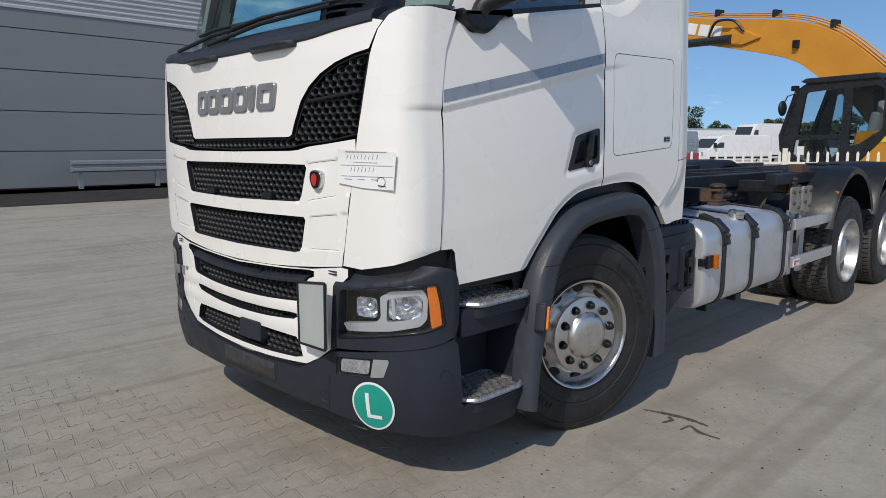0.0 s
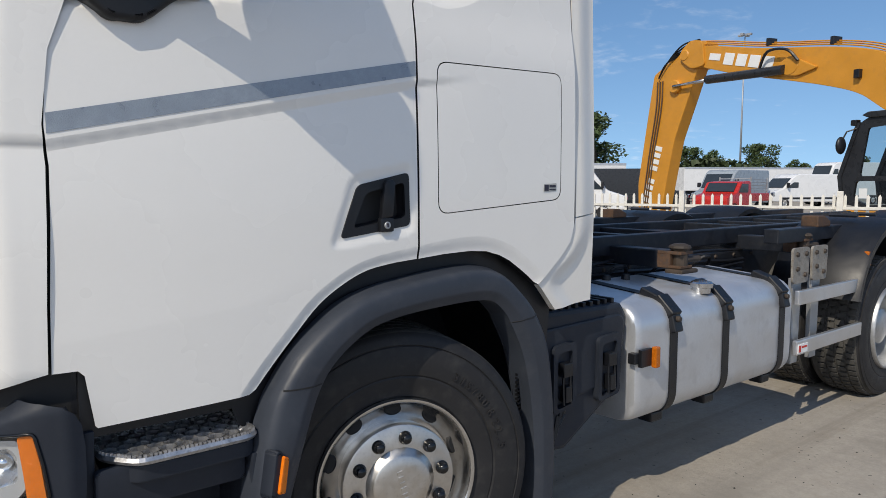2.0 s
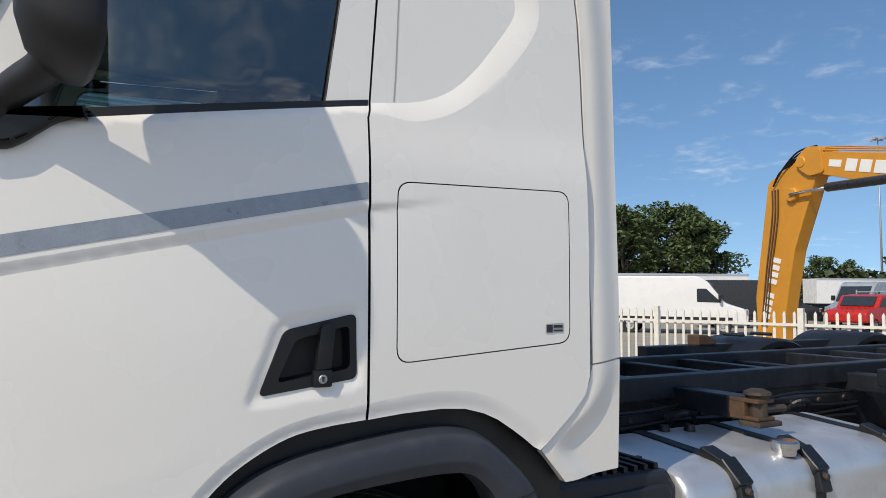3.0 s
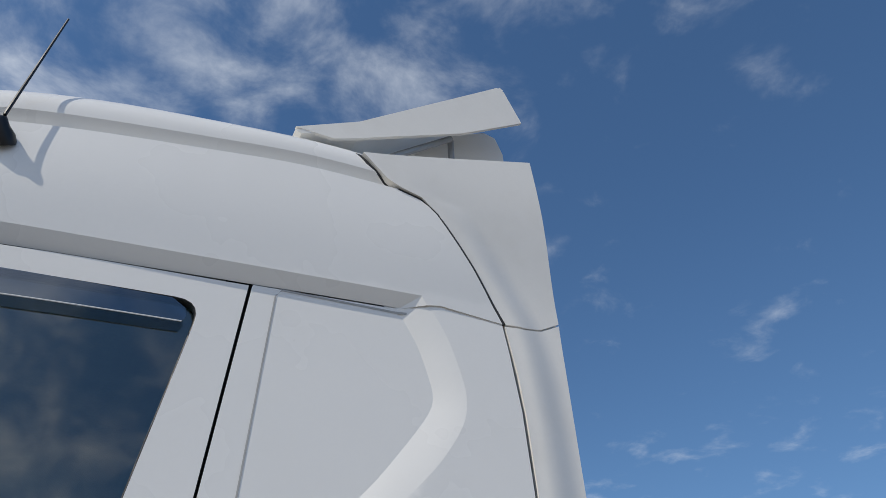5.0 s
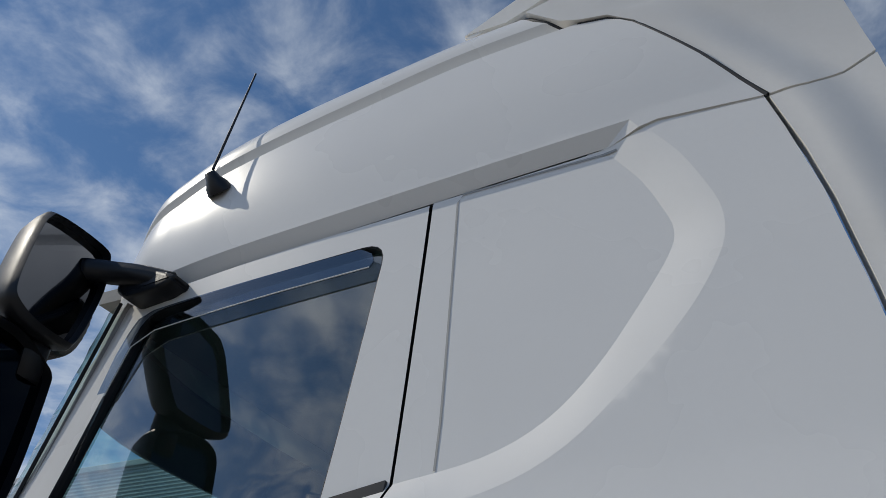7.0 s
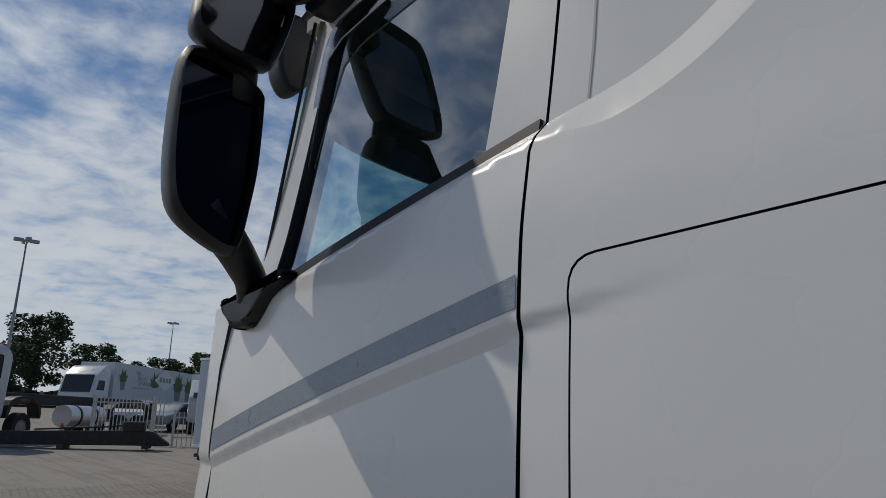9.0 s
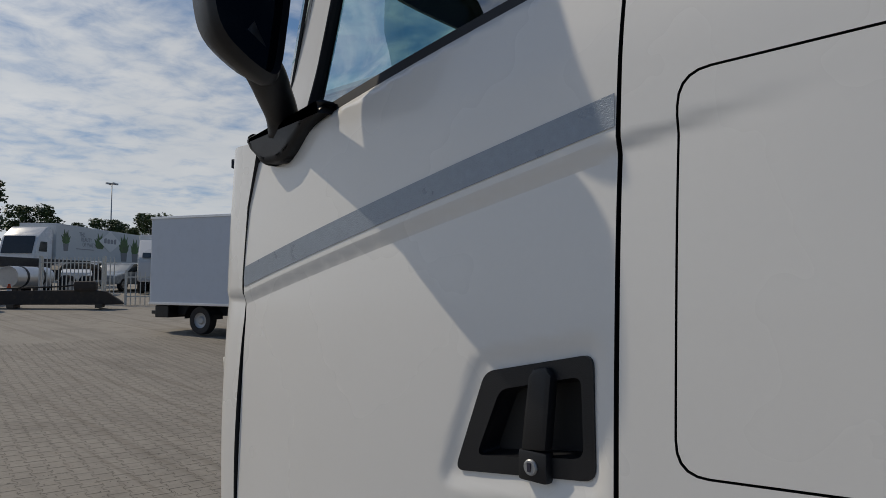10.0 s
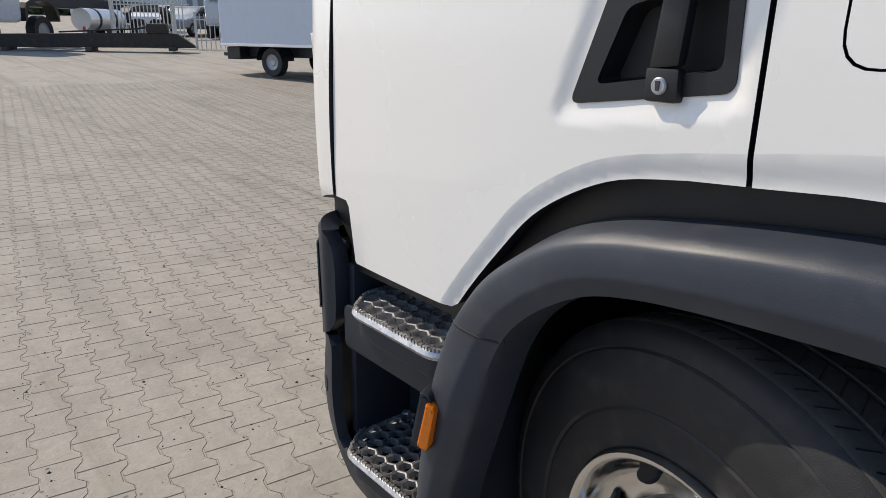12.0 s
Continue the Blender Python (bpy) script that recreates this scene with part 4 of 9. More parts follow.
# ---- front of the cab ----
class Round:
    """A line round the cab's nose in plan, from the middle of the front to the left side, by its length."""

    def __init__(self, pts):
        self.pts = spline(pts, 10)
        self.run = [0.0]
        for a, b in zip(self.pts, self.pts[1:]):
            self.run.append(self.run[-1] + math.hypot(b[0] - a[0], b[1] - a[1]))

    def at(self, s):
        if s < 0:
            x, y = self.at(-s)
            return x, 2 * MID - y
        for i in range(len(self.run) - 1):
            if s <= self.run[i + 1] or i == len(self.run) - 2:
                t = (s - self.run[i]) / (self.run[i + 1] - self.run[i])
                a, b = self.pts[i], self.pts[i + 1]
                return a[0] + (b[0] - a[0]) * t, a[1] + (b[1] - a[1]) * t

    def s_of_y(self, y):
        return next((self.run[i] + (self.run[i + 1] - self.run[i]) * (self.pts[i][1] - y) / (self.pts[i][1] - self.pts[i + 1][1])) for i in range(len(self.run) - 1) if self.pts[i + 1][1] <= y <= self.pts[i][1])

    def s_of_x(self, x):
        return next((self.run[i] + (self.run[i + 1] - self.run[i]) * (x - self.pts[i][0]) / (self.pts[i + 1][0] - self.pts[i][0])) for i in range(len(self.run) - 1) if self.pts[i][0] <= x <= self.pts[i + 1][0] and self.pts[i][1] < 0.9)


NOSE = Round([(-1.300, MID), (-1.296, 0.95), (-1.284, 0.75), (-1.268, 0.55), (-1.238, 0.33), (-1.212, 0.20), (-1.172, 0.118), (-1.11, 0.076), (-1.04, 0.062), (-0.9, 0.045)])
BUMP = Round([(-1.315, MID), (-1.308, 0.9), (-1.292, 0.6), (-1.268, 0.42), (-1.226, 0.27), (-1.165, 0.15), (-1.095, 0.065), (-1.01, 0.015), (-0.90, -0.01), (-0.70, -0.02), (-0.50, -0.02)])


def lean_back(z):
    """How far the nose leans back with height."""
    return 0.018 * smooth_step((z - 1.55) / 0.5) + 0.05 * max(0, z - 1.88)


def nose(out=0.0, line=NOSE):
    def where(s, z):
        x, y = line.at(s)
        a, b = line.at(s + 0.01)
        n = Vector((b - y, -(a - x))).normalized()
        # outward: left of the way round
        return (x + n.x * out + lean_back(z), y + n.y * out, z)
    return where


def across(pts, line=NOSE):
    """Outline of (y, z) pairs turned into (length, z)."""
    return [(line.s_of_y(y), z) for y, z in pts]


def whole(outline):
    """The outline of a left half, from the middle round to the middle, with its mirror image."""
    return outline + [(-s, z) for s, z in reversed(outline) if s > 1e-4]


def bow(y0, z0, y1, z1, n=5):
    """Points of a flat arch from the middle out to (y1, z1)."""
    return [(y0 + (y1 - y0) * k / n, z0 + (z1 - z0) * (k / n) ** 2) for k in range(n + 1)]


def full_face(name, outline, mat, parent, label="", holes=(), out=0.0, line=NOSE, step=0.016, thick=0.03, edge=0.014, dent=None, creases=()):
    """A panel over the whole width of the front, given for its left half."""
    bm = B()
    at = nose(out, line)
    carry = (lambda s, z: tuple(Vector(at(s, z)) + Vector((dent(abs(s), z), 0, 0)))) if dent else at
    sheet(bm, whole(outline), carry, step, thick, holes=[whole(h) for h in holes], edge=edge, soft=True, creases=list(creases) + [[(-a, z) for a, z in c] for c in creases])
    return part(name, bm, mat, parent, label, smooth="keep", auto=38)


def front_strip(bm, s0, s1, profile, rise_of=None, line=NOSE, n=40, fade=0.0):
    """A moulding along the front: a closed profile of (out, z) swept from s0 to s1; fade draws its ends back."""
    rows = []
    for i in range(n + 1):
        s = s0 + (s1 - s0) * i / n
        k = 1.0
        if fade:
            k = min(1.0, math.sqrt(max(0.0, min(i, n - i) / n / fade)))
        z0 = rise_of(abs(s)) if rise_of else 0.0
        rows.append([bm.verts.new(nose(o * k if o > 0 else o, line)(s, z0 + z)) for o, z in profile])
    m = len(profile)
    for a, b in zip(rows, rows[1:]):
        for j in range(m):
            bm.faces.new((a[j], a[(j + 1) % m], b[(j + 1) % m], b[j]))
    bm.faces.new(rows[0])
    bm.faces.new(rows[-1][::-1])
    bmesh.ops.recalc_face_normals(bm, faces=bm.faces)


# corner panels between the front and the doors
CORNER = [(NOSE.s_of_y(0.405), 1.005), (NOSE.s_of_y(0.30), 1.00), (NOSE.s_of_y(0.15), 1.03), (NOSE.s_of_x(-1.06), 1.075), (NOSE.s_of_x(-1.016), 1.085), (NOSE.s_of_x(-1.012), 1.25), (NOSE.s_of_x(-1.003), 1.45), (NOSE.s_of_x(-0.998), 1.60), (NOSE.s_of_x(-1.006), 1.70), (NOSE.s_of_x(-0.995), 1.88), (NOSE.s_of_x(-0.955), 2.035),
          (NOSE.s_of_x(-1.08), 2.042), (NOSE.s_of_y(0.115), 2.035), (NOSE.s_of_y(0.17), 2.01), (NOSE.s_of_y(0.215), 1.96), (NOSE.s_of_y(0.238), 1.90), (NOSE.s_of_y(0.25), 1.86), (NOSE.s_of_y(0.305), 1.55), (NOSE.s_of_y(0.345), 1.30)]


def corner_at(s, z):
    x, y, zz = nose()(s, z)
    drop = 1.668 - z
    t = smooth_step((s - NOSE.s_of_x(-1.19)) / 0.14)
    if drop > 0:
        y += 0.013 * smooth_step(drop / 0.03) * math.exp(-drop / 0.16) * t
    # the panel swells a little below its middle and tucks in at the foot
    y -= 0.010 * math.sin(math.pi * max(0, min(1, (z - 1.0) / 0.65))) * t
    x -= 0.008 * math.sin(math.pi * max(0, min(1, (z - 1.0) / 0.65))) * (1 - t)
    y += 0.030 * smooth_step((1.10 - z) / 0.12) * t
    return (x, y, zz)


corner = both("corner_panel", lambda bm: sheet(bm, CORNER, corner_at, 0.014, 0.03, edge=0.013, soft=True), M_WHITE, truck, "white rounded corner panel")
both("inner_corner", lambda bm: sheet(bm, [(NOSE.s_of_y(0.45), 0.95), (NOSE.s_of_x(-0.94), 0.95), (NOSE.s_of_x(-0.94), 1.98), (NOSE.s_of_y(0.3), 1.9)], nose(-0.036), 0.05, 0), M_INNER, truck, auto=60)

# the hood with the maker's letters
HOOD = across([(MID, 1.548), (0.745, 1.548), (0.722, 1.558), (0.705, 1.60), (0.655, 1.70), (0.60, 1.760), (0.53, 1.808), (0.44, 1.848), (0.34, 1.874), (0.256, 1.888), (0.243, 1.915), (0.222, 1.958), (0.195, 1.99), (0.24, 2.0), (0.42, 1.985), (0.60, 1.962), (0.80, 1.955), (MID, 1.950)])
hood = full_face("hood", HOOD, M_WHITE, truck, "white front flap with raised silver blocks")

# dark surround and honeycomb of the upper corners
M_HEX = material("grille_net_black", (0.016, 0.017, 0.020), 0.50, vary=0.1, scale=9, spec=0.35)


def hex_net(bm, outline, carry, w=0.030, h=0.0185, bar=0.0032, depth=0.024):
    """A net of flattened six-sided cells inside an outline; each cell is a sunken ring."""
    us, vs = [p[0] for p in outline], [p[1] for p in outline]
    row = 0
    v = min(vs)
    while v < max(vs) + h:
        u = min(us) + (w / 2 if row % 2 else 0)
        while u < max(us) + w:
            if inside((u, v), outline) and seg_dist((u, v), outline) > h * 0.35:
                ring = [(u + math.cos(a) * w * 0.56, v + math.sin(a) * h * 0.66) for a in (math.pi / 6 + k * math.pi / 3 for k in range(6))]
                inner = [(u + math.cos(a) * (w * 0.56 - bar), v + math.sin(a) * (h * 0.66 - bar)) for a in (math.pi / 6 + k * math.pi / 3 for k in range(6))]
                o = [bm.verts.new(carry(*p, 0.0)) for p in ring]
                i1 = [bm.verts.new(carry(*p, 0.0015)) for p in inner]
                i2 = [bm.verts.new(carry(u + (p[0] - u) * 0.92, v + (p[1] - v) * 0.92 + 0.002, depth)) for p in inner]
                for k in range(6):
                    j = (k + 1) % 6
                    bm.faces.new((o[k], o[j], i1[j], i1[k]))
                    bm.faces.new((i1[k], i1[j], i2[j], i2[k]))
            u += w
        v += h
        row += 1


def grille(name, pts, sink=0.012, line=NOSE, w=0.046, h=0.027, label=""):
    """A honeycomb grille in an outline of (y, z) for the left half: rim, net and a black sheet painted as the shade
    behind it.
    """
    hold = new(name)
    hold.parent = truck
    if label:
        tagged(hold, label=label)
    outline = whole(across(pts, line))
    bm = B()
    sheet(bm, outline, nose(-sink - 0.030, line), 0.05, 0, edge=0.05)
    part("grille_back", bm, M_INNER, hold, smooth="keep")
    bm = B()
    hex_net(bm, outline, lambda s, z, d: nose(-sink - d, line)(s, z), w, h)
    tagged(part("honeycomb", bm, M_HEX, hold, smooth="keep"), label="black honeycomb net", kind="stuff")
    bm = B()
    tube(bm, [nose(-sink - 0.002, line)(*p) for p in dense(outline, 0.03)], 0.005, 6, closed=True)
    part("grille_frame", bm, M_BLACK, hold, smooth=True)
    return hold


grille("corner_grille", [(MID, 1.540), (0.75, 1.540), (0.708, 1.556), (0.692, 1.60), (0.642, 1.695), (0.588, 1.752), (0.52, 1.800), (0.435, 1.838), (0.34, 1.864), (0.262, 1.872), (0.318, 1.555), (0.48, 1.528), (0.66, 1.516), (0.735, 1.502), (MID, 1.492)], label="black honeycomb corner grille")
both("grille_bar", lambda bm: tube(bm, [nose(-0.004)(NOSE.s_of_y(y), 1.725 + 0.03 * (0.3 - y) / 0.33) for y in (0.30, 0.4, 0.5, 0.61)], 0.007, 6), M_BLACK, truck)

G1 = [(MID, 1.256), (0.70, 1.264), (0.668, 1.270), (0.652, 1.296), (0.615, 1.412), (0.625, 1.428), (MID, 1.430)]
G2 = [(MID, 1.028), (0.72, 1.034), (0.682, 1.042), (0.668, 1.068), (0.634, 1.184), (0.645, 1.198), (MID, 1.194)]
FACE = bow(MID, 0.950, 0.409, 1.002) + [(0.3475, 1.30), (0.311, 1.490), (0.314, 1.535), (0.48, 1.516), (0.60, 1.504), (0.67, 1.490), (0.735, 1.486), (MID, 1.482)]
# lower and upper borders of the three bars beside the grilles, at s = 0.58 and s = 0.83
BORDERS = ((1.430, 1.454), (1.270, 1.309), (1.198, 1.226), (1.060, 1.072))


def border(k, s):
    a, b = BORDERS[k]
    return a + (b - a) * max(0.0, (s - 0.58) / 0.25)


def face_dent(s, z):
    """The bars stand a little proud of the fields beside the grilles, with a soft swell."""
    up = lambda e: smooth_step((z - e) / 0.007)
    proud = up(border(0, s)) if z > 1.36 else (1 - up(border(1, s) - 0.007)) * up(border(2, s)) if z > 1.13 else 1 - up(border(3, s) - 0.007)
    return -0.003 * proud - 0.008 * math.sin(math.pi * max(0, min(1, (z - 1.0) / 0.65)))


FOLDS = []
for k in range(4):
    for d in (0.0, 0.007 if k in (0, 2) else -0.007):
        FOLDS.append([(a, border(k, a) + d) for a in (0.62, 0.66, 0.70, 0.74, 0.78)])
surround = full_face("grille_surround", across(FACE), M_WHITE, truck, "white front bars round the grilles", holes=(across(G1), across(G2)), dent=face_dent, thick=0.045, edge=0.010, creases=FOLDS)
for k in range(4):
    both("panel_joint", lambda bm, k=k: tube(bm, [Vector(nose(0.0005)(a, border(k, a))) + Vector((face_dent(a, border(k, a)), 0, 0)) for a in (0.605, 0.66, 0.72, 0.785)], 0.0009, 5), M_SEAL, surround)
grille("upper_grille", G1, 0.020, label="black honeycomb grille")
grille("middle_grille", G2, 0.020, label="black honeycomb grille")

# lower white frame with its three grilles
LOWNOSE = Round([(-1.300, MID), (-1.2985, 1.08), (-1.296, 0.95), (-1.284, 0.75), (-1.268, 0.55), (-1.242, 0.36), (-1.21, 0.20)])
G3 = bow(MID, 0.790, 0.70, 0.812) + [(0.668, 0.826), (0.650, 0.900), (0.62, 0.925), (0.585, 0.938), (0.582, 0.962), (0.62, 0.966), (0.80, 0.953), (MID, 0.938)]
G4 = bow(MID, 0.698, 0.74, 0.722) + [(0.710, 0.738), (0.715, 0.752)] + bow(MID, 0.738, 0.76, 0.753)[:0:-1] + [(MID, 0.738)]
G5 = bow(MID, 0.525, 0.735, 0.543) + [(0.68, 0.556), (0.70, 0.615), (0.725, 0.640), (MID, 0.645)]
FACE2 = bow(MID, 0.500, 0.655, 0.528) + [(0.56, 0.575), (0.468, 0.640), (0.420, 0.921), (0.372, 0.961), (0.371, 0.994), (0.412, 0.998), (0.60, 0.972), (0.80, 0.960), (MID, 0.945)]
full_face("lower_surround", across(FACE2, LOWNOSE), M_WHITE, truck, "white lower front bars", holes=(across(G3, LOWNOSE), across(G4, LOWNOSE), across(G5, LOWNOSE)), line=LOWNOSE, out=0.008, thick=0.05, edge=0.010,
          dent=lambda s, z: -0.006 * math.sin(math.pi * max(0, min(1, (z - 0.735) / 0.09))) - 0.005 * math.sin(math.pi * max(0, min(1, (z - 0.64) / 0.09))))
grille("lower_grille", G3, 0.022, line=LOWNOSE, label="black lower grille with a lip")
grille("slot_grille", G4, 0.014, line=LOWNOSE, h=0.021, w=0.036, label="narrow black grille")
grille("air_intake", G5, 0.018, line=LOWNOSE, label="black honeycomb air intake")
bm = B()
front_strip(bm, -0.56, 0.56, [(-0.06, 0.930), (-0.045, 0.934), (0.000, 0.918), (0.010, 0.908), (0.008, 0.896), (-0.06, 0.896)], lambda s: 0.026 * (s / 0.56) ** 2 - 0.020, LOWNOSE)
part("grille_lip", bm, M_PLASTIC, truck, "dark grille lip", auto=30)
bm = B()
prism(bm, rounded([(1.005, 0.562), (1.225, 0.556), (1.205, 0.655), (1.015, 0.658)], 0.012), -1.318, -1.27, "x", 0.008)
part("radar_sensor", bm, M_PLASTIC, truck, "dark radar sensor cover")
for z, y in ((1.278, 0.935), (1.278, 1.50), (0.90, 1.06)):
    bm = B()
    box(bm, -1.300, -1.26, y - 0.042, y + 0.042, z - 0.016, z + 0.016, 0.008)
    part("washer_cover", bm, M_BLACK, truck)
both("slot_mark", lambda bm: [box(bm, -1.2695, -1.25, 0.435, 0.487, z, z + 0.005) for z in (0.974, 0.962)], M_SEAL, truck)

# black sheets painted as the shade inside the whole nose
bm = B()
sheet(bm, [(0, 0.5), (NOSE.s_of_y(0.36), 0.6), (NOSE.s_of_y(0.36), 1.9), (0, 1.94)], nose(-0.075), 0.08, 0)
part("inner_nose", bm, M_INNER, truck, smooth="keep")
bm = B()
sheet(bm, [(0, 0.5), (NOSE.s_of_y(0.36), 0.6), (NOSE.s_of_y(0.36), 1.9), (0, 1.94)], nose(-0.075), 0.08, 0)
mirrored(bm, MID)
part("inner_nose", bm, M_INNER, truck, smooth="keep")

# letters, badge, paper note
letters = new("letters")
letters.parent = hood
tagged(letters, label="row of six raised silver blocks on the hood")
for k, (yc, half, hollow) in enumerate(((1.536, 0.058, 0.028), (1.412, 0.060, 0.030), (1.277, 0.070, 0.030), (1.130, 0.062, 0.024), (1.025, 0.022, 0.0), (0.905, 0.072, 0.030))):
    lean = 0.010
    o = rounded([(yc + half + lean, 1.668), (yc - half + lean, 1.668), (yc - half - lean, 1.790), (yc + half - lean, 1.790)], 0.024, 4)
    bm = B()
    c0 = (yc, 1.729)
    rings = []
    for sc, xx in ((1.0, -1.280), (1.0, -1.303), (0.96, -1.307)):
        rings.append([bm.verts.new((xx + 0.009 * ((p[0] - MID) / 0.40) ** 2, c0[0] + (p[0] - c0[0]) * sc, c0[1] + (p[1] - c0[1]) * sc)) for p in o])
    if hollow:
        for sc, xx in ((0.50, -1.307), (0.46, -1.303), (0.46, -1.280)):
            rings.append([bm.verts.new((xx + 0.009 * ((p[0] - MID) / 0.40) ** 2, c0[0] + (p[0] - c0[0]) * sc, c0[1] + (p[1] - c0[1]) * sc)) for p in o])
    for a, b in zip(rings, rings[1:]):
        for i in range(len(o)):
            bm.faces.new((a[i], a[(i + 1) % len(o)], b[(i + 1) % len(o)], b[i]))
    if not hollow:
        bm.faces.new(rings[-1])
    part("letter_block", bm, M_LETTER, letters, auto=30)
model = new("model_mark")
model.parent = truck
tagged(model, label="four small silver marks beside the lower grille")
for k in range(4):
    bm = B()
    moved(bm, box(bm, -0.004, 0.004, -0.018, 0.018, -0.026, 0.026, 0.003), pose(-1.283 + 0.004 * k, 1.985 - k * 0.052, 0.80, 0, 0, -6))
    part("mark", bm, M_LETTER, model)
badge = new("badge")
badge.parent = truck
bm = B()
shield = spline([(0.572, 1.398), (0.536, 1.408), (0.500, 1.398), (0.494, 1.368), (0.512, 1.332), (0.536, 1.322), (0.560, 1.332), (0.578, 1.368)], 4, True)
prism(bm, shield, -1.292, -1.262, "x", 0.004)
part("badge_rim", bm, M_STEEL_CHROME, badge, "chrome badge rim", smooth=True)
bm = B()
prism(bm, [(0.536 + (y - 0.536) * 0.84, 1.365 + (z - 1.365) * 0.84) for y, z in shield], -1.295, -1.286, "x")
part("badge_field", bm, M_GLOSS_BLACK, badge)
bm = B()
prism(bm, spline([(0.556, 1.378), (0.536, 1.392), (0.518, 1.378), (0.522, 1.352), (0.536, 1.340), (0.552, 1.352)], 4, True), -1.298, -1.290, "x")
part("badge_mark", bm, M_RED, badge, "red mark")
tagged(badge, label="chrome round badge with a red mark")

def note_at(s, z):
    x, y, zz = nose(0.015)(s, z)
    u, v = (s - NOSE.s_of_y(0.27)) / 0.14, (z - 1.415) / 0.07
    return (x - 0.004 * u * u - 0.010 * max(0, v - 0.75), y - 0.004 * u * u * (1 if u > 0 else 0), zz)


NOTE = [(NOSE.s_of_y(0.405), 1.357), (NOSE.s_of_y(0.28), 1.340), (NOSE.s_of_y(0.138), 1.334), (NOSE.s_of_y(0.128), 1.482), (NOSE.s_of_y(0.27), 1.489), (NOSE.s_of_y(0.400), 1.497)]
bm = B()
sheet(bm, NOTE, note_at, 0.015, 0.0)
paper = part("paper_note", bm, M_PAPER, truck, "white paper note taped to the corner panel", smooth="keep")
bm = B()
for z, h, a, b in ((1.483, 0.0035, 0.36, 0.16), (1.430, 0.002, 0.39, 0.14), (1.442, 0.002, 0.32, 0.20), (1.386, 0.002, 0.39, 0.14), (1.374, 0.0025, 0.37, 0.33), (1.374, 0.0025, 0.30, 0.26), (1.374, 0.0025, 0.23, 0.20)):
    sheet(bm, [(NOSE.s_of_y(a), z), (NOSE.s_of_y(b), z - 0.002), (NOSE.s_of_y(b), z - 0.002 + h), (NOSE.s_of_y(a), z + h)], lambda s, q: tuple(Vector(note_at(s, q)) + Vector((-0.0015, -0.0015, 0))), 0.03, 0)
part("printed_lines", bm, M_INK_GREY, paper, smooth="keep")
bm = B()
rnd = random.Random(3)
for z, a, n in ((1.455, 0.355, 9), (1.405, 0.335, 7)):
    # handwriting that cannot be read: short upright strokes
    for i in range(n):
        y = a - i * 0.019
        p = note_at(NOSE.s_of_y(y), z)
        q = note_at(NOSE.s_of_y(y - 0.006), z + 0.018 + rnd.uniform(-0.003, 0.004))
        tube(bm, [Vector(p) + Vector((-0.002, -0.002, 0)), Vector(q) + Vector((-0.0005, -0.0005, 0))], 0.0007, 4)
loop = [(0.185 + 0.018 * math.cos(a), 1.366 + 0.020 * math.sin(a)) for a in (k * 0.7 for k in range(9))] + [(0.165, 1.348)]
tube(bm, [Vector(note_at(NOSE.s_of_y(y), z)) + Vector((-0.002, -0.002, 0)) for y, z in loop], 0.0012, 4)
tagged(part("handwriting", bm, M_INK, paper), label="dark pen strokes", kind="stuff")

# cowl, wipers, windscreen
WS_LOW = Round([(-1.165, MID), (-1.155, 0.85), (-1.13, 0.55), (-1.075, 0.32), (-0.995, 0.165), (-0.93, 0.115), (-0.885, 0.098)])
WS_TOP = Round([(-1.015, MID), (-1.00, 0.85), (-0.965, 0.55), (-0.90, 0.32), (-0.81, 0.17), (-0.745, 0.118), (-0.695, 0.100)])


def screen(out=0.0):
    def where(u, v):
        a, b = WS_LOW.at(u * WS_LOW.run[-1]), WS_TOP.at(u * WS_TOP.run[-1])
        return (a[0] + (b[0] - a[0]) * v - out, a[1] + (b[1] - a[1]) * v, 2.055 + 0.70 * v)
    return where


both("windscreen", lambda bm: sheet(bm, [(0, 0), (1, 0), (1, 1), (0, 1)], screen(), 0.06, 0, edge=0.06), M_WS_GLASS, truck, "large curved windscreen", auto=70)
both("sun_visor", lambda bm: sheet(bm, [(0, 0.70), (0.80, 0.70), (0.80, 1.04), (0, 1.04)], screen(-0.05), 0.08, 0.02, edge=0.08), M_CAB_GREY, truck, "grey sun visor inside the windscreen", auto=60)
both("pillar_trim", lambda bm: sheet(bm, [(0.80, 0.0), (0.99, 0.0), (0.99, 1.0), (0.76, 1.0)], screen(-0.03), 0.08, 0.02, edge=0.08), M_CAB_GREY, truck, "grey trim of the windscreen pillar", auto=60)
both("windscreen_frame", lambda bm: tube(bm, [screen()(1.0, v / 8) for v in range(9)], 0.005, 6), M_SEAL, truck)
def cowl_at(u, v):
    a = screen()(u, 0.0)
    s = u * NOSE.s_of_x(-0.96)
    b = nose(-0.012)(s, 1.972 + 0.075 * smooth_step((u - 0.62) / 0.35))
    p = Vector(b).lerp(Vector(a), v)
    p.z += 0.012 * math.sin(math.pi * v)
    return p


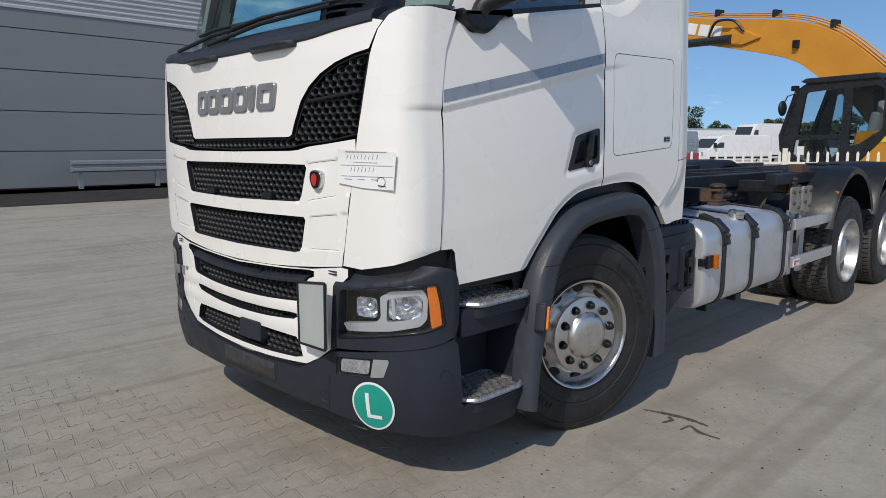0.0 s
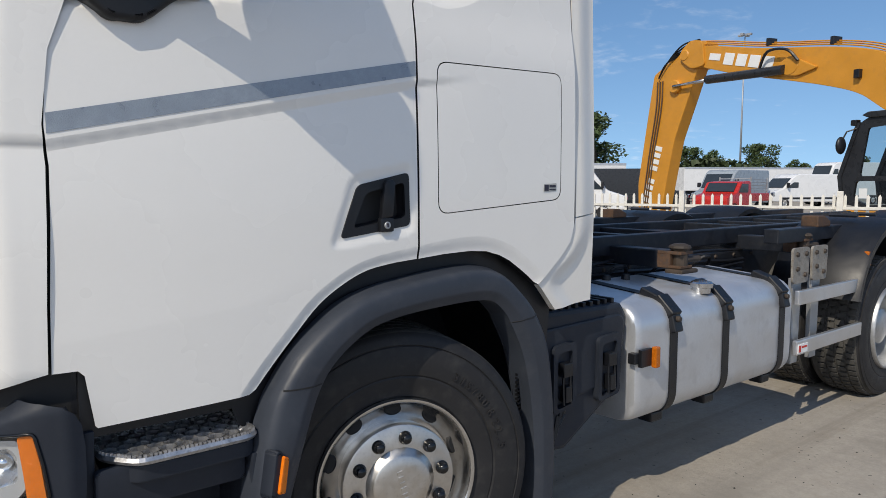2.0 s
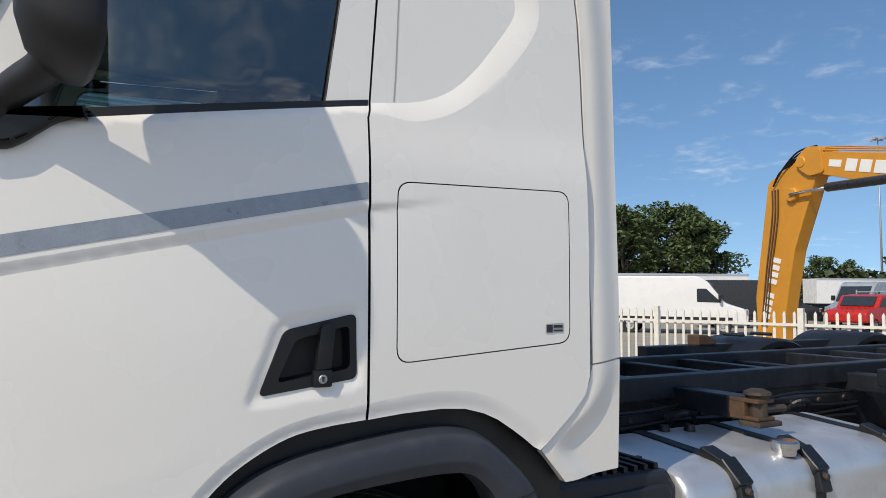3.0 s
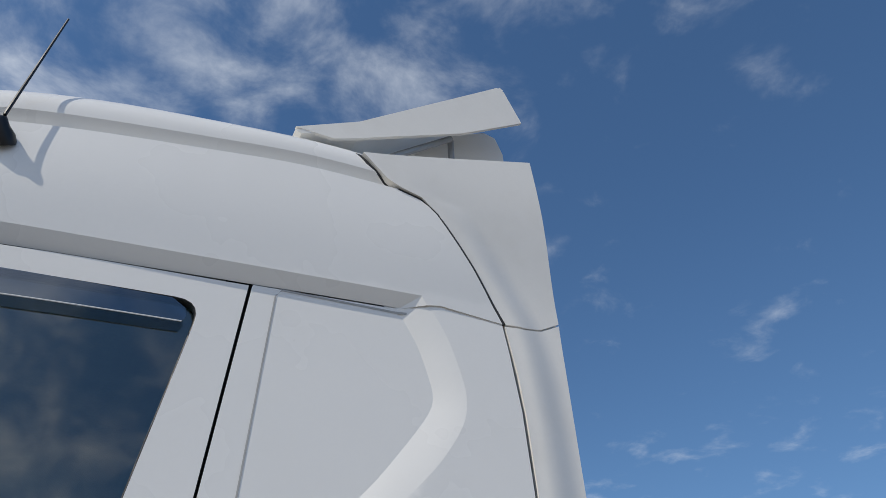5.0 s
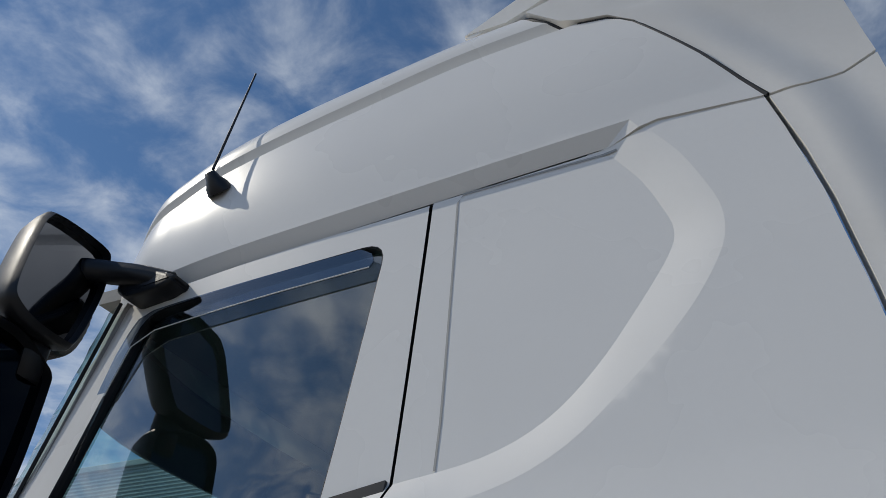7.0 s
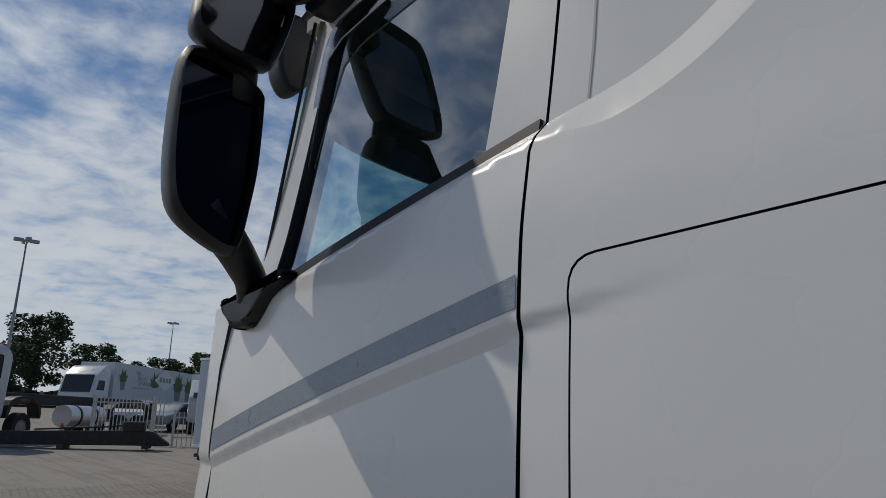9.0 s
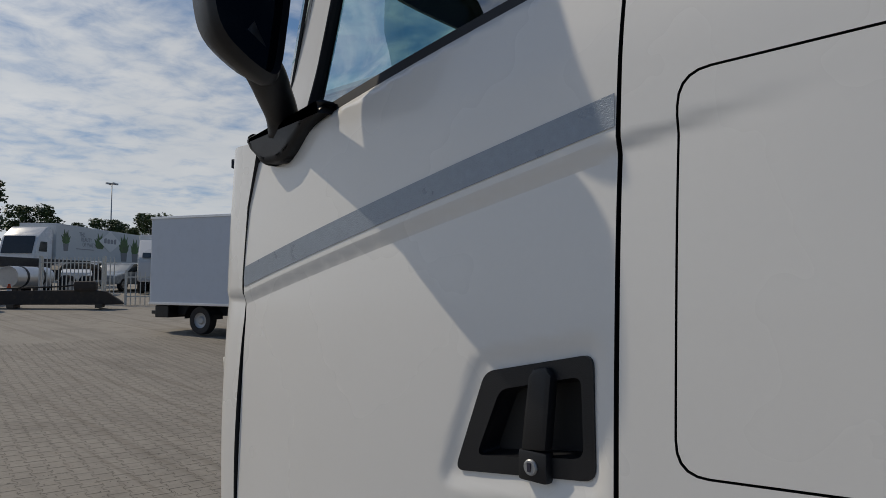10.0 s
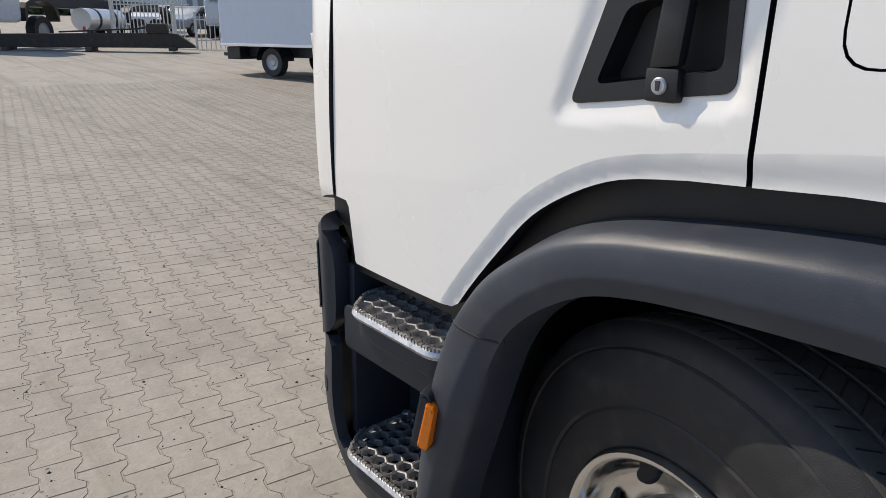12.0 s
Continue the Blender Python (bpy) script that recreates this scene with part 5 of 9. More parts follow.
both("cowl", lambda bm: sheet(bm, [(0, -0.05), (1, -0.05), (1, 1.05), (0, 1.05)], cowl_at, 0.05, 0, edge=0.05), M_PLASTIC, truck, "dark panel below the windscreen", auto=60)
COWL_EDGE = [(0.0, 1.950), (0.41, 1.955), (0.61, 1.962), (0.79, 1.983), (0.97, 1.998), (1.1, 2.005)]
bm = B()
front_strip(bm, -0.97, 0.97, [(-0.10, 0.055), (-0.06, 0.060), (-0.012, 0.040), (0.006, 0.016), (0.008, -0.002), (0.0, -0.008), (-0.03, -0.006)], lambda s: curved_table(s, COWL_EDGE))
part("cowl_lip", bm, M_PLASTIC, truck, "dark moulded edge above the hood", auto=30)
both("grip_rail", lambda bm: front_strip(bm, 0.17, 0.52, [(-0.02, 0.016), (0.020, 0.014), (0.048, 0.006), (0.054, -0.004), (0.048, -0.016), (0.020, -0.022), (-0.02, -0.022)], lambda s: 1.950 + 0.010 * s, fade=0.22), M_PLASTIC, truck, "dark grip step at the cowl")
for y0, y1 in ((1.62, 0.56), (1.98, 1.18)):
    bm = B()
    tube(bm, [(-1.21, y0, 2.04), (-1.20, (y0 + y1) / 2, 2.085), (-1.17, y1, 2.10)], 0.011, 8)
    tube(bm, [(-1.20, y0 - 0.25, 2.095), (-1.185, (y0 + y1) / 2, 2.115), (-1.14, y1 - 0.10, 2.120)], 0.009, 6)
    part("wiper", bm, M_BLACK, truck, "black windscreen wiper")

# ---- bumper, lamps, steps, arches ----
def wrap_at(swell=0.0, tuck=0.06, z0=0.24, z1=0.65, line=BUMP, out=0.0):
    def where(s, z):
        x, y = line.at(s)
        a, b = line.at(s + 0.02)
        n = Vector((b - y, -(a - x), 0)).normalized()
        t = max(0.0, min(1.0, (z - z0) / (z1 - z0)))
        k = out + swell * math.sin(math.pi * t) - tuck * (1 - t) ** 2.2
        return (x + n.x * k, y + n.y * k, z)
    return where


sB = BUMP.s_of_y
BUMPER = [(0, 0.335), (sB(0.55), 0.335), (sB(0.40), 0.322), (BUMP.s_of_x(-1.10), 0.285), (BUMP.s_of_x(-0.80), 0.252), (BUMP.s_of_x(-0.56), 0.250), (BUMP.s_of_x(-0.545), 0.395), (BUMP.s_of_x(-0.92), 0.400), (BUMP.s_of_x(-0.945), 0.42), (BUMP.s_of_x(-0.965), 0.69), (BUMP.s_of_x(-0.99), 0.710), (BUMP.s_of_x(-1.10), 0.682), (sB(0.28), 0.648), (sB(0.452), 0.626), (sB(0.60), 0.545), (sB(0.70), 0.500), (0, 0.478)]
FOG = rounded([(0.772, 0.524), (0.778, 0.608), (1.040, 0.630), (1.044, 0.615), (1.018, 0.546)], 0.010)
bm = B()
sheet(bm, whole(BUMPER), wrap_at(0.012, 0.05, 0.25, 0.66), 0.02, 0.03, holes=(FOG, [(-s, z) for s, z in FOG]), edge=0.02, soft=True)
bumper = part("bumper", bm, M_PLASTIC, truck, "dark grey moulded plastic bumper", smooth="keep", auto=35)
both("bumper_joint", lambda bm: tube(bm, [wrap_at(0.012, 0.05, 0.25, 0.66, out=-0.001)(0.755 - 0.054 * (0.628 - z) / 0.28, z) for z in (0.345, 0.4, 0.5, 0.62)], 0.0035, 6), M_INNER, bumper)
for cs, cz, r in ((0.687, 0.405, 0.030), (1.281, 0.559, 0.026)):
    bm = B()
    tube(bm, [wrap_at(0.012, 0.05, 0.25, 0.66, out=0.0)(cs + r * math.cos(a), cz + r * math.sin(a)) for a in (k * math.pi / 12 for k in range(24))], 0.002, 5, closed=True)
    sheet(bm, [(cs + r * 0.86 * math.cos(a), cz + r * 0.86 * math.sin(a)) for a in (k * math.pi / 12 for k in range(24))], wrap_at(0.012, 0.05, 0.25, 0.66, out=0.002), 0.02, 0.004)
    part("bumper_cap", bm, M_PLASTIC, bumper, "round dark cap", auto=40)
# worn number-plate field, plain
bm = B()
sheet(bm, rounded([(-0.20, 0.372), (0.30, 0.376), (0.32, 0.480), (-0.17, 0.478)], 0.010), wrap_at(0.012, 0.05, 0.25, 0.66, out=0.004), 0.03, 0.006)
part("plate_field", bm, material("worn_plate_field", (0.035, 0.036, 0.040), 0.5, vary=0.3, scale=14, stain=0.45, tint=(0.12, 0.115, 0.10)), bumper, "worn dark plate holder with no plate", smooth="keep")
# round green sticker with a white L
cs, cz = 0.960, 0.413
sticker_l = new("round_sticker")
sticker_l.parent = bumper
for nm, r, mat, out in (("sticker_rim", 0.110, M_LABEL_WHITE, 0.0045), ("sticker_field", 0.100, M_GREEN, 0.006)):
    bm = B()
    sheet(bm, [(cs + r * 0.93 * math.cos(a), cz + r * math.sin(a) * 1.02) for a in (k * math.pi / 20 for k in range(40))], wrap_at(0.012, 0.05, 0.25, 0.66, out=out), 0.03, 0)
    part(nm, bm, mat, sticker_l, smooth="keep")
bm = B()
sheet(bm, [(cs - 0.030, cz - 0.055), (cs + 0.042, cz - 0.055), (cs + 0.042, cz - 0.038), (cs - 0.012, cz - 0.038), (cs - 0.012, cz + 0.062), (cs - 0.030, cz + 0.062)], wrap_at(0.012, 0.05, 0.25, 0.66, out=0.0075), 0.03, 0)
part("letter_l", bm, M_LABEL_WHITE, sticker_l, "white letter L", smooth="keep")
tagged(sticker_l, label="round green sticker with a white letter L")

# fog lamps
M_FOG = material("fog_reflector", (0.72, 0.73, 0.74), 0.30, metal=0.75, vary=0.25, scale=35, bump=0.8, bump_scale=45)
for flip in (False, True):
    fog = new("fog_lamp")
    fog.parent = bumper
    tagged(fog, label="clear square fog lamp in the bumper")
    for nm, mat, out, o in (("fog_bowl", M_GLOSS_BLACK, -0.026, FOG), ("fog_lens", M_FOG, -0.012, rounded([(0.790, 0.542), (0.796, 0.600), (0.950, 0.612), (0.940, 0.552)], 0.012)), ("fog_glass", M_CLEAR, -0.004, FOG), ("fog_cover", M_GALV, -0.002, [(0.955, 0.542), (0.968, 0.622), (1.036, 0.627), (1.040, 0.615), (1.016, 0.549)])):
        bm = B()
        sheet(bm, o, wrap_at(0.012, 0.05, 0.25, 0.66, out=out), 0.02, 0)
        if flip:
            mirrored(bm, MID)
        part(nm, bm, mat, fog, smooth="keep")

# headlamps: dark housing, clear cover, reflectors, orange indicator
HL_EDGE = [(0.70, 0.918), (0.816, 0.925), (0.99, 0.944), (1.125, 0.967), (1.20, 0.990), (1.26, 1.002), (1.40, 1.004)]
HL_HOUSE = [(0.742, 0.634), (0.781, 0.645), (1.069, 0.668), (1.20, 0.686), (1.275, 0.704), (1.330, 0.730), (1.350, 0.765), (1.354, 0.82), (1.354, 0.90), (1.348, 0.955), (1.332, 0.990), (1.305, 1.010), (1.26, 1.020), (1.20, 1.024), (1.125, 1.020), (0.99, 1.000), (0.82, 0.985), (0.77, 0.940)]
HL = rounded([(0.792, 0.697), (1.07, 0.736), (1.20, 0.755), (1.274, 0.780), (1.262, 0.870), (1.244, 0.952), (0.99, 0.928), (0.812, 0.905)], 0.014)


def house_at(s, z):
    """Housing skin: above its front edge it turns back towards the cab; the rear end is drawn in."""
    over = max(0.0, z - curved_table(s, HL_EDGE))
    under = max(0.0, 0.70 - z)
    return wrap_at(0.0, 0.0, out=0.006 - (1.15 - 0.85 * smooth_step((s - 1.15) / 0.16)) * over - 0.02 * under - 0.02 * smooth_step((s - 1.31) / 0.05))(s, z)


M_GUIDE = material("satin_silver", (0.74, 0.75, 0.76), 0.35, metal=0.6, vary=0.05)
M_BOWL = material("facetted_reflector", (0.80, 0.81, 0.82), 0.22, metal=0.9, vary=0.1, scale=40, bump=0.5, bump_scale=60)
hl_at = lambda out: wrap_at(0.0, 0.0, out=out)
for flip in (False, True):
    lamp = new("headlamp")
    lamp.parent = truck
    tagged(lamp, label="clear headlamp in a dark housing with an orange indicator")

    def piece(nm, outline, mat, out, step=0.02, thick=0.0, holes=(), label="", carry=None):
        bm = B()
        sheet(bm, outline, carry or hl_at(out), step, thick, holes=holes, edge=step)
        if flip:
            mirrored(bm, MID)
        return part(nm, bm, mat, lamp, label, smooth="keep", auto=40)

    piece("lamp_housing", HL_HOUSE, M_PLASTIC, 0.0, 0.012, 0.05, (HL,), "dark lamp housing", house_at)
    bm = B()
    tube(bm, [hl_at(0.009)(*p) for p in dense(HL, 0.02)], 0.004, 6, closed=True)
    if flip:
        mirrored(bm, MID)
    part("lamp_seal", bm, M_GLOSS_BLACK, lamp, smooth=True)
    piece("lamp_back", HL, M_GLOSS_BLACK, -0.075)
    piece("lamp_glass", HL, M_CLEAR, 0.012, 0.03, 0.0, (), "clear lamp cover")
    piece("indicator", rounded([(1.221, 0.765), (1.264, 0.780), (1.254, 0.870), (1.238, 0.945), (1.202, 0.941), (1.213, 0.85)], 0.008), M_ORANGE, 0.004, 0.02, 0.03, (), "orange indicator")
    GUIDE = rounded([(0.800, 0.757), (0.826, 0.724), (1.043, 0.744), (1.175, 0.770), (1.205, 0.800), (1.208, 0.890), (1.188, 0.925), (1.045, 0.914), (0.995, 0.888), (0.998, 0.800), (0.973, 0.778)], 0.012)
    GUIDE_IN = rounded([(1.024, 0.782), (1.124, 0.797), (1.184, 0.818), (1.186, 0.884), (1.165, 0.904), (1.028, 0.880)], 0.014)
    piece("light_guide", GUIDE, M_GUIDE, -0.018, 0.012, 0.03, (GUIDE_IN,), "silver light guide")
    piece("lamp_fin", rounded([(1.050, 0.795), (1.066, 0.797), (1.060, 0.885), (1.046, 0.883)], 0.004), M_GUIDE, -0.020, 0.015, 0.03)
    for sc, w, h, zc in ((0.928, 0.052, 0.042, 0.838), (1.108, 0.074, 0.052, 0.850)):
        def bowl(s, z, sc=sc, w=w, h=h, zc=zc):
            r2 = ((s - sc) / w) ** 2 + ((z - zc) / h) ** 2
            p = Vector(hl_at(-0.022)(s, z))
            q = Vector(hl_at(-0.070)(s, z))
            return p.lerp(q, max(0.0, 1 - r2))
        piece("reflector", rounded([(sc - w, zc - h), (sc + w, zc - h), (sc + w, zc + h), (sc - w, zc + h)], 0.02), M_BOWL, 0, 0.010, 0.004, (), "", bowl)
        bm = B()
        bmesh.ops.create_uvsphere(bm, u_segments=16, v_segments=10, radius=0.020)
        bmesh.ops.translate(bm, vec=Vector(hl_at(-0.055)(sc, zc)), verts=bm.verts)
        if flip:
            mirrored(bm, MID)
        part("projector", bm, M_REFLECTOR, lamp, smooth=True)

# small hinged panel hanging open at the front corner
bm = B()
sheet(bm, rounded([(0, 0), (0.215, 0.010), (0.222, 0.30), (0.0, 0.275)], 0.008), lambda u, v: (-1.335 - 0.10 * u * 0.5, 0.628 - u, 0.642 + v), 0.03, 0.012)
flap = part("open_flap", bm, material("flap_inside_grey", (0.40, 0.43, 0.42), 0.5), truck, "small grey flap standing open at the bumper", smooth="keep", auto=30)
bm = B()
tube(bm, [(-1.3355 - 0.05 * u, 0.628 - u, 0.642 + v) for u, v in dense(rounded([(0, 0), (0.215, 0.010), (0.222, 0.30), (0.0, 0.275)], 0.008), 0.03)], 0.006, 6, closed=True)
part("flap_rim", bm, M_BLACK, flap)

# gap above the headlamp, step well and both steps
def step_well(bm):
    prism(bm, [(-0.93, 0.27), (-0.52, 0.27), (-0.50, 1.0), (-0.70, 1.06), (-0.95, 1.10), (-0.96, 0.80)], 0.235, 0.27, "y")
    prism(bm, [(-0.955, 0.42), (-0.93, 0.42), (-0.92, 0.92), (-0.945, 0.92)], 0.05, 0.27, "y", 0.006)
    prism(bm, [(-0.55, 0.27), (-0.50, 0.27), (-0.47, 0.78), (-0.52, 0.78)], -0.01, 0.27, "y", 0.006)


both("step_well", step_well, M_PLASTIC, truck, "dark grey step well", auto=30)
both("lamp_gap", lambda bm: sheet(bm, [(sB(0.45), 0.93), (BUMP.s_of_x(-0.93), 0.97), (BUMP.s_of_x(-0.93), 1.10), (sB(0.45), 1.06)], wrap_at(0, 0, out=-0.085), 0.05, 0), M_BLACK, truck, auto=60)


def tread(bm, x0, x1, y0, y1, z):
    """An open alloy tread: a rounded rim, honeycomb bars and teeth."""
    outline = rounded([(x0, y1), (x1, y1), (x1, y0 + 0.02), (x1 - 0.03, y0), (x0 + 0.07, y0), (x0, y0 + 0.09)], 0.03, 4)
    hex_net(bm, outline, lambda u, v, d: (u, v, z - d), 0.044, 0.036, 0.0045, 0.018)
    tube(bm, [(p[0], p[1], z - 0.012) for p in dense(outline, 0.03)], 0.011, 6, closed=True)
    rnd2 = random.Random(5)
    for p in dense(outline, 0.012):
        box(bm, p[0] - 0.004, p[0] + 0.004, p[1] - 0.004, p[1] + 0.004, z - 0.004, z + 0.004 + rnd2.uniform(0, 0.002))


def step_pair(flip):
    for nm, z, x0, x1, y0 in (("upper_step", 0.846, -0.90, -0.505, -0.012), ("lower_step", 0.430, -0.935, -0.55, -0.018)):
        st = new(nm)
        st.parent = truck
        tagged(st, label="worn alloy step with an open honeycomb tread")
        bm = B()
        tread(bm, x0, x1, y0, 0.225, z)
        if flip:
            mirrored(bm, MID)
        part("tread", bm, M_STEP, st)
        bm = B()
        prism(bm, rounded([(x0 + 0.01, 0.235), (x1, 0.235), (x1, y0 + 0.02), (x1 - 0.03, y0 + 0.008), (x0 + 0.07, y0 + 0.008), (x0 + 0.01, y0 + 0.09)], 0.03, 4), z - 0.075, z - 0.028, "z", 0.006)
        if flip:
            mirrored(bm, MID)
        part("step_support", bm, M_PLASTIC, st)


step_pair(False)
step_pair(True)
both("step_riser", lambda bm: prism(bm, rounded([(-0.93, 0.70), (-0.53, 0.70), (-0.53, 0.82), (-0.93, 0.82)], 0.02), 0.02, 0.05, "y", 0.008), M_PLASTIC, truck, "dark riser below the upper step")
both("door_sill", lambda bm: prism(bm, [(-0.95, 0.90), (-0.52, 0.90), (-0.38, 1.06), (-0.2, 1.21), (-0.2, 1.30), (-0.95, 1.10)], 0.065, 0.12, "y"), M_BLACK, truck, "dark sill behind the door's foot")

# wheel-arch flares
M_FLARE = material("weathered_grey_plastic", (0.038, 0.045, 0.059), 0.46, vary=0.10, scale=6, bump=0.15, bump_scale=600, stain=0.4, tint=(0.066, 0.070, 0.080), spec=0.35)
F_OUT = spline([(-0.548, 0.290), (-0.538, 0.50), (-0.505, 0.74), (-0.462, 0.89), (-0.432, 0.955), (-0.367, 1.045), (-0.290, 1.112), (-0.195, 1.172), (-0.090, 1.205), (0.02, 1.222), (0.13, 1.236), (0.25, 1.246), (0.35, 1.245), (0.441, 1.222), (0.536, 1.150), (0.620, 1.056), (0.690, 0.90), (0.728, 0.60), (0.730, 0.305)], 5)
F_IN = spline([(-0.480, 0.280), (-0.450, 0.50), (-0.392, 0.70), (-0.338, 0.87), (-0.300, 0.955), (-0.255, 1.012), (-0.190, 1.063), (-0.120, 1.100), (-0.040, 1.120), (0.05, 1.131), (0.14, 1.137), (0.25, 1.142), (0.33, 1.141), (0.395, 1.130), (0.445, 1.092), (0.482, 1.043), (0.560, 0.88), (0.612, 0.60), (0.615, 0.290)], 5)
FLARE = [(0.0, -0.030), (0.02, -0.036), (0.30, -0.051), (0.36, -0.053), (0.42, -0.053), (0.70, -0.051), (0.90, -0.046), (1.0, -0.036)]


def flare_y(x, z, t):
    """t runs from the inner edge (0) to the crest (1)."""
    return lerp_table(t, FLARE) - 0.012 * smooth_step((0.95 - z) / 0.15) * (1 if x < 0 else 0) * math.sin(math.pi * min(1, t * 0.9))


def flare_point(i, t):
    p = Vector(F_IN[i]).lerp(Vector(F_OUT[i]), t)
    return (p.x, flare_y(p.x, p.y, t), p.y)


def flare_piece(bm, i0, i1):
    steps = [0.0, 0.02, 0.10, 0.20, 0.30, 0.34, 0.37, 0.42, 0.55, 0.70, 0.82, 0.90, 0.95, 1.0]
    rows = []
    for i in range(i0, i1 + 1):
        line = [flare_point(i, k) for k in steps]
        first, last = line[0], line[-1]
        up = (Vector(F_OUT[i]) - Vector(F_IN[i])).normalized()
        rows.append([bm.verts.new(p) for p in [(first[0], first[1] + 0.10, first[2]), (first[0], first[1] + 0.008, first[2])] + line[1:] + [tuple(Vector(last) + Vector((up.x * a, b, up.y * a))) for a, b in ((0.006, 0.010), (0.016, 0.055), (0.018, 0.085))]])
    for a, b in zip(rows, rows[1:]):
        for j in range(len(a) - 1):
            bm.faces.new((a[j], a[j + 1], b[j + 1], b[j]))


n_f = len(F_OUT) - 1
cut_a, cut_b = 20, 75
for nm, i0, i1 in (("arch_front", 0, cut_a), ("arch_top", cut_a, cut_b), ("arch_rear", cut_b, n_f)):
    arch = both(nm, lambda bm, i0=i0, i1=i1: flare_piece(bm, i0, i1), M_FLARE, truck, "dark grey plastic wheel-arch flare", auto=50)
    if i1 < n_f:
        both("arch_joint", lambda bm, i=i1: tube(bm, [Vector(flare_point(i, k / 12)) + Vector((0, 0.0015, 0)) for k in range(13)], 0.0035, 5), M_INNER, arch)


def liner(bm):
    path = [tuple(Vector(a).lerp(Vector(b), 0.35)) for a, b in zip(F_OUT, F_IN)]
    a = [bm.verts.new((p[0], -0.04, p[1])) for p in path]
    b = [bm.verts.new((p[0], 0.55, p[1] + 0.0)) for p in path]
    for i in range(len(path) - 1):
        bm.faces.new((a[i], b[i], b[i + 1], a[i + 1]))


both("arch_gap", lambda bm: sheet(bm, [(-0.56, 0.93)] + [(x - 0.01, z + 0.03) for x, z in ARCH] + [(0.2, 1.345), (0.40, 1.345), (0.53, 1.30), (0.70, 1.19), (0.80, 1.06), (0.74, 0.5)] + [(x, z) for x, z in F_IN[::-4] if z > 0.5], lambda x, z: (x, 0.062, z), 0.08, 0, edge=0.05), M_BLACK, truck, "black inner wing above the wheel", auto=60)
both("arch_liner", liner, M_BLACK, truck, "black wheel-arch liner", auto=60)
def liner_studs(bm):
    for k in range(34):
        for j in range(3):
            box(bm, 0.575 + 0.012 * j, 0.582 + 0.012 * j, 0.015 + 0.004 * j, 0.03, 0.40 + k * 0.0165, 0.409 + k * 0.0165)


both("spray_mat", liner_studs, M_BLACK, truck, "bristled spray mat")
REPEATER = pose(-0.478, -0.062, 0.725, 0, 8, 20)
both("repeater", lambda bm: moved(bm, prism(bm, rounded([(-0.004, -0.052), (0.022, -0.055), (0.026, 0.048), (0.004, 0.055)], 0.008), -0.030, 0.03, "y", 0.005), REPEATER), M_ORANGE, truck, "orange side indicator")
both("repeater_base", lambda bm: moved(bm, prism(bm, rounded([(-0.026, -0.066), (0.004, -0.068), (0.010, 0.066), (-0.018, 0.070)], 0.012), -0.020, 0.03, "y", 0.008), REPEATER), M_PLASTIC, truck)


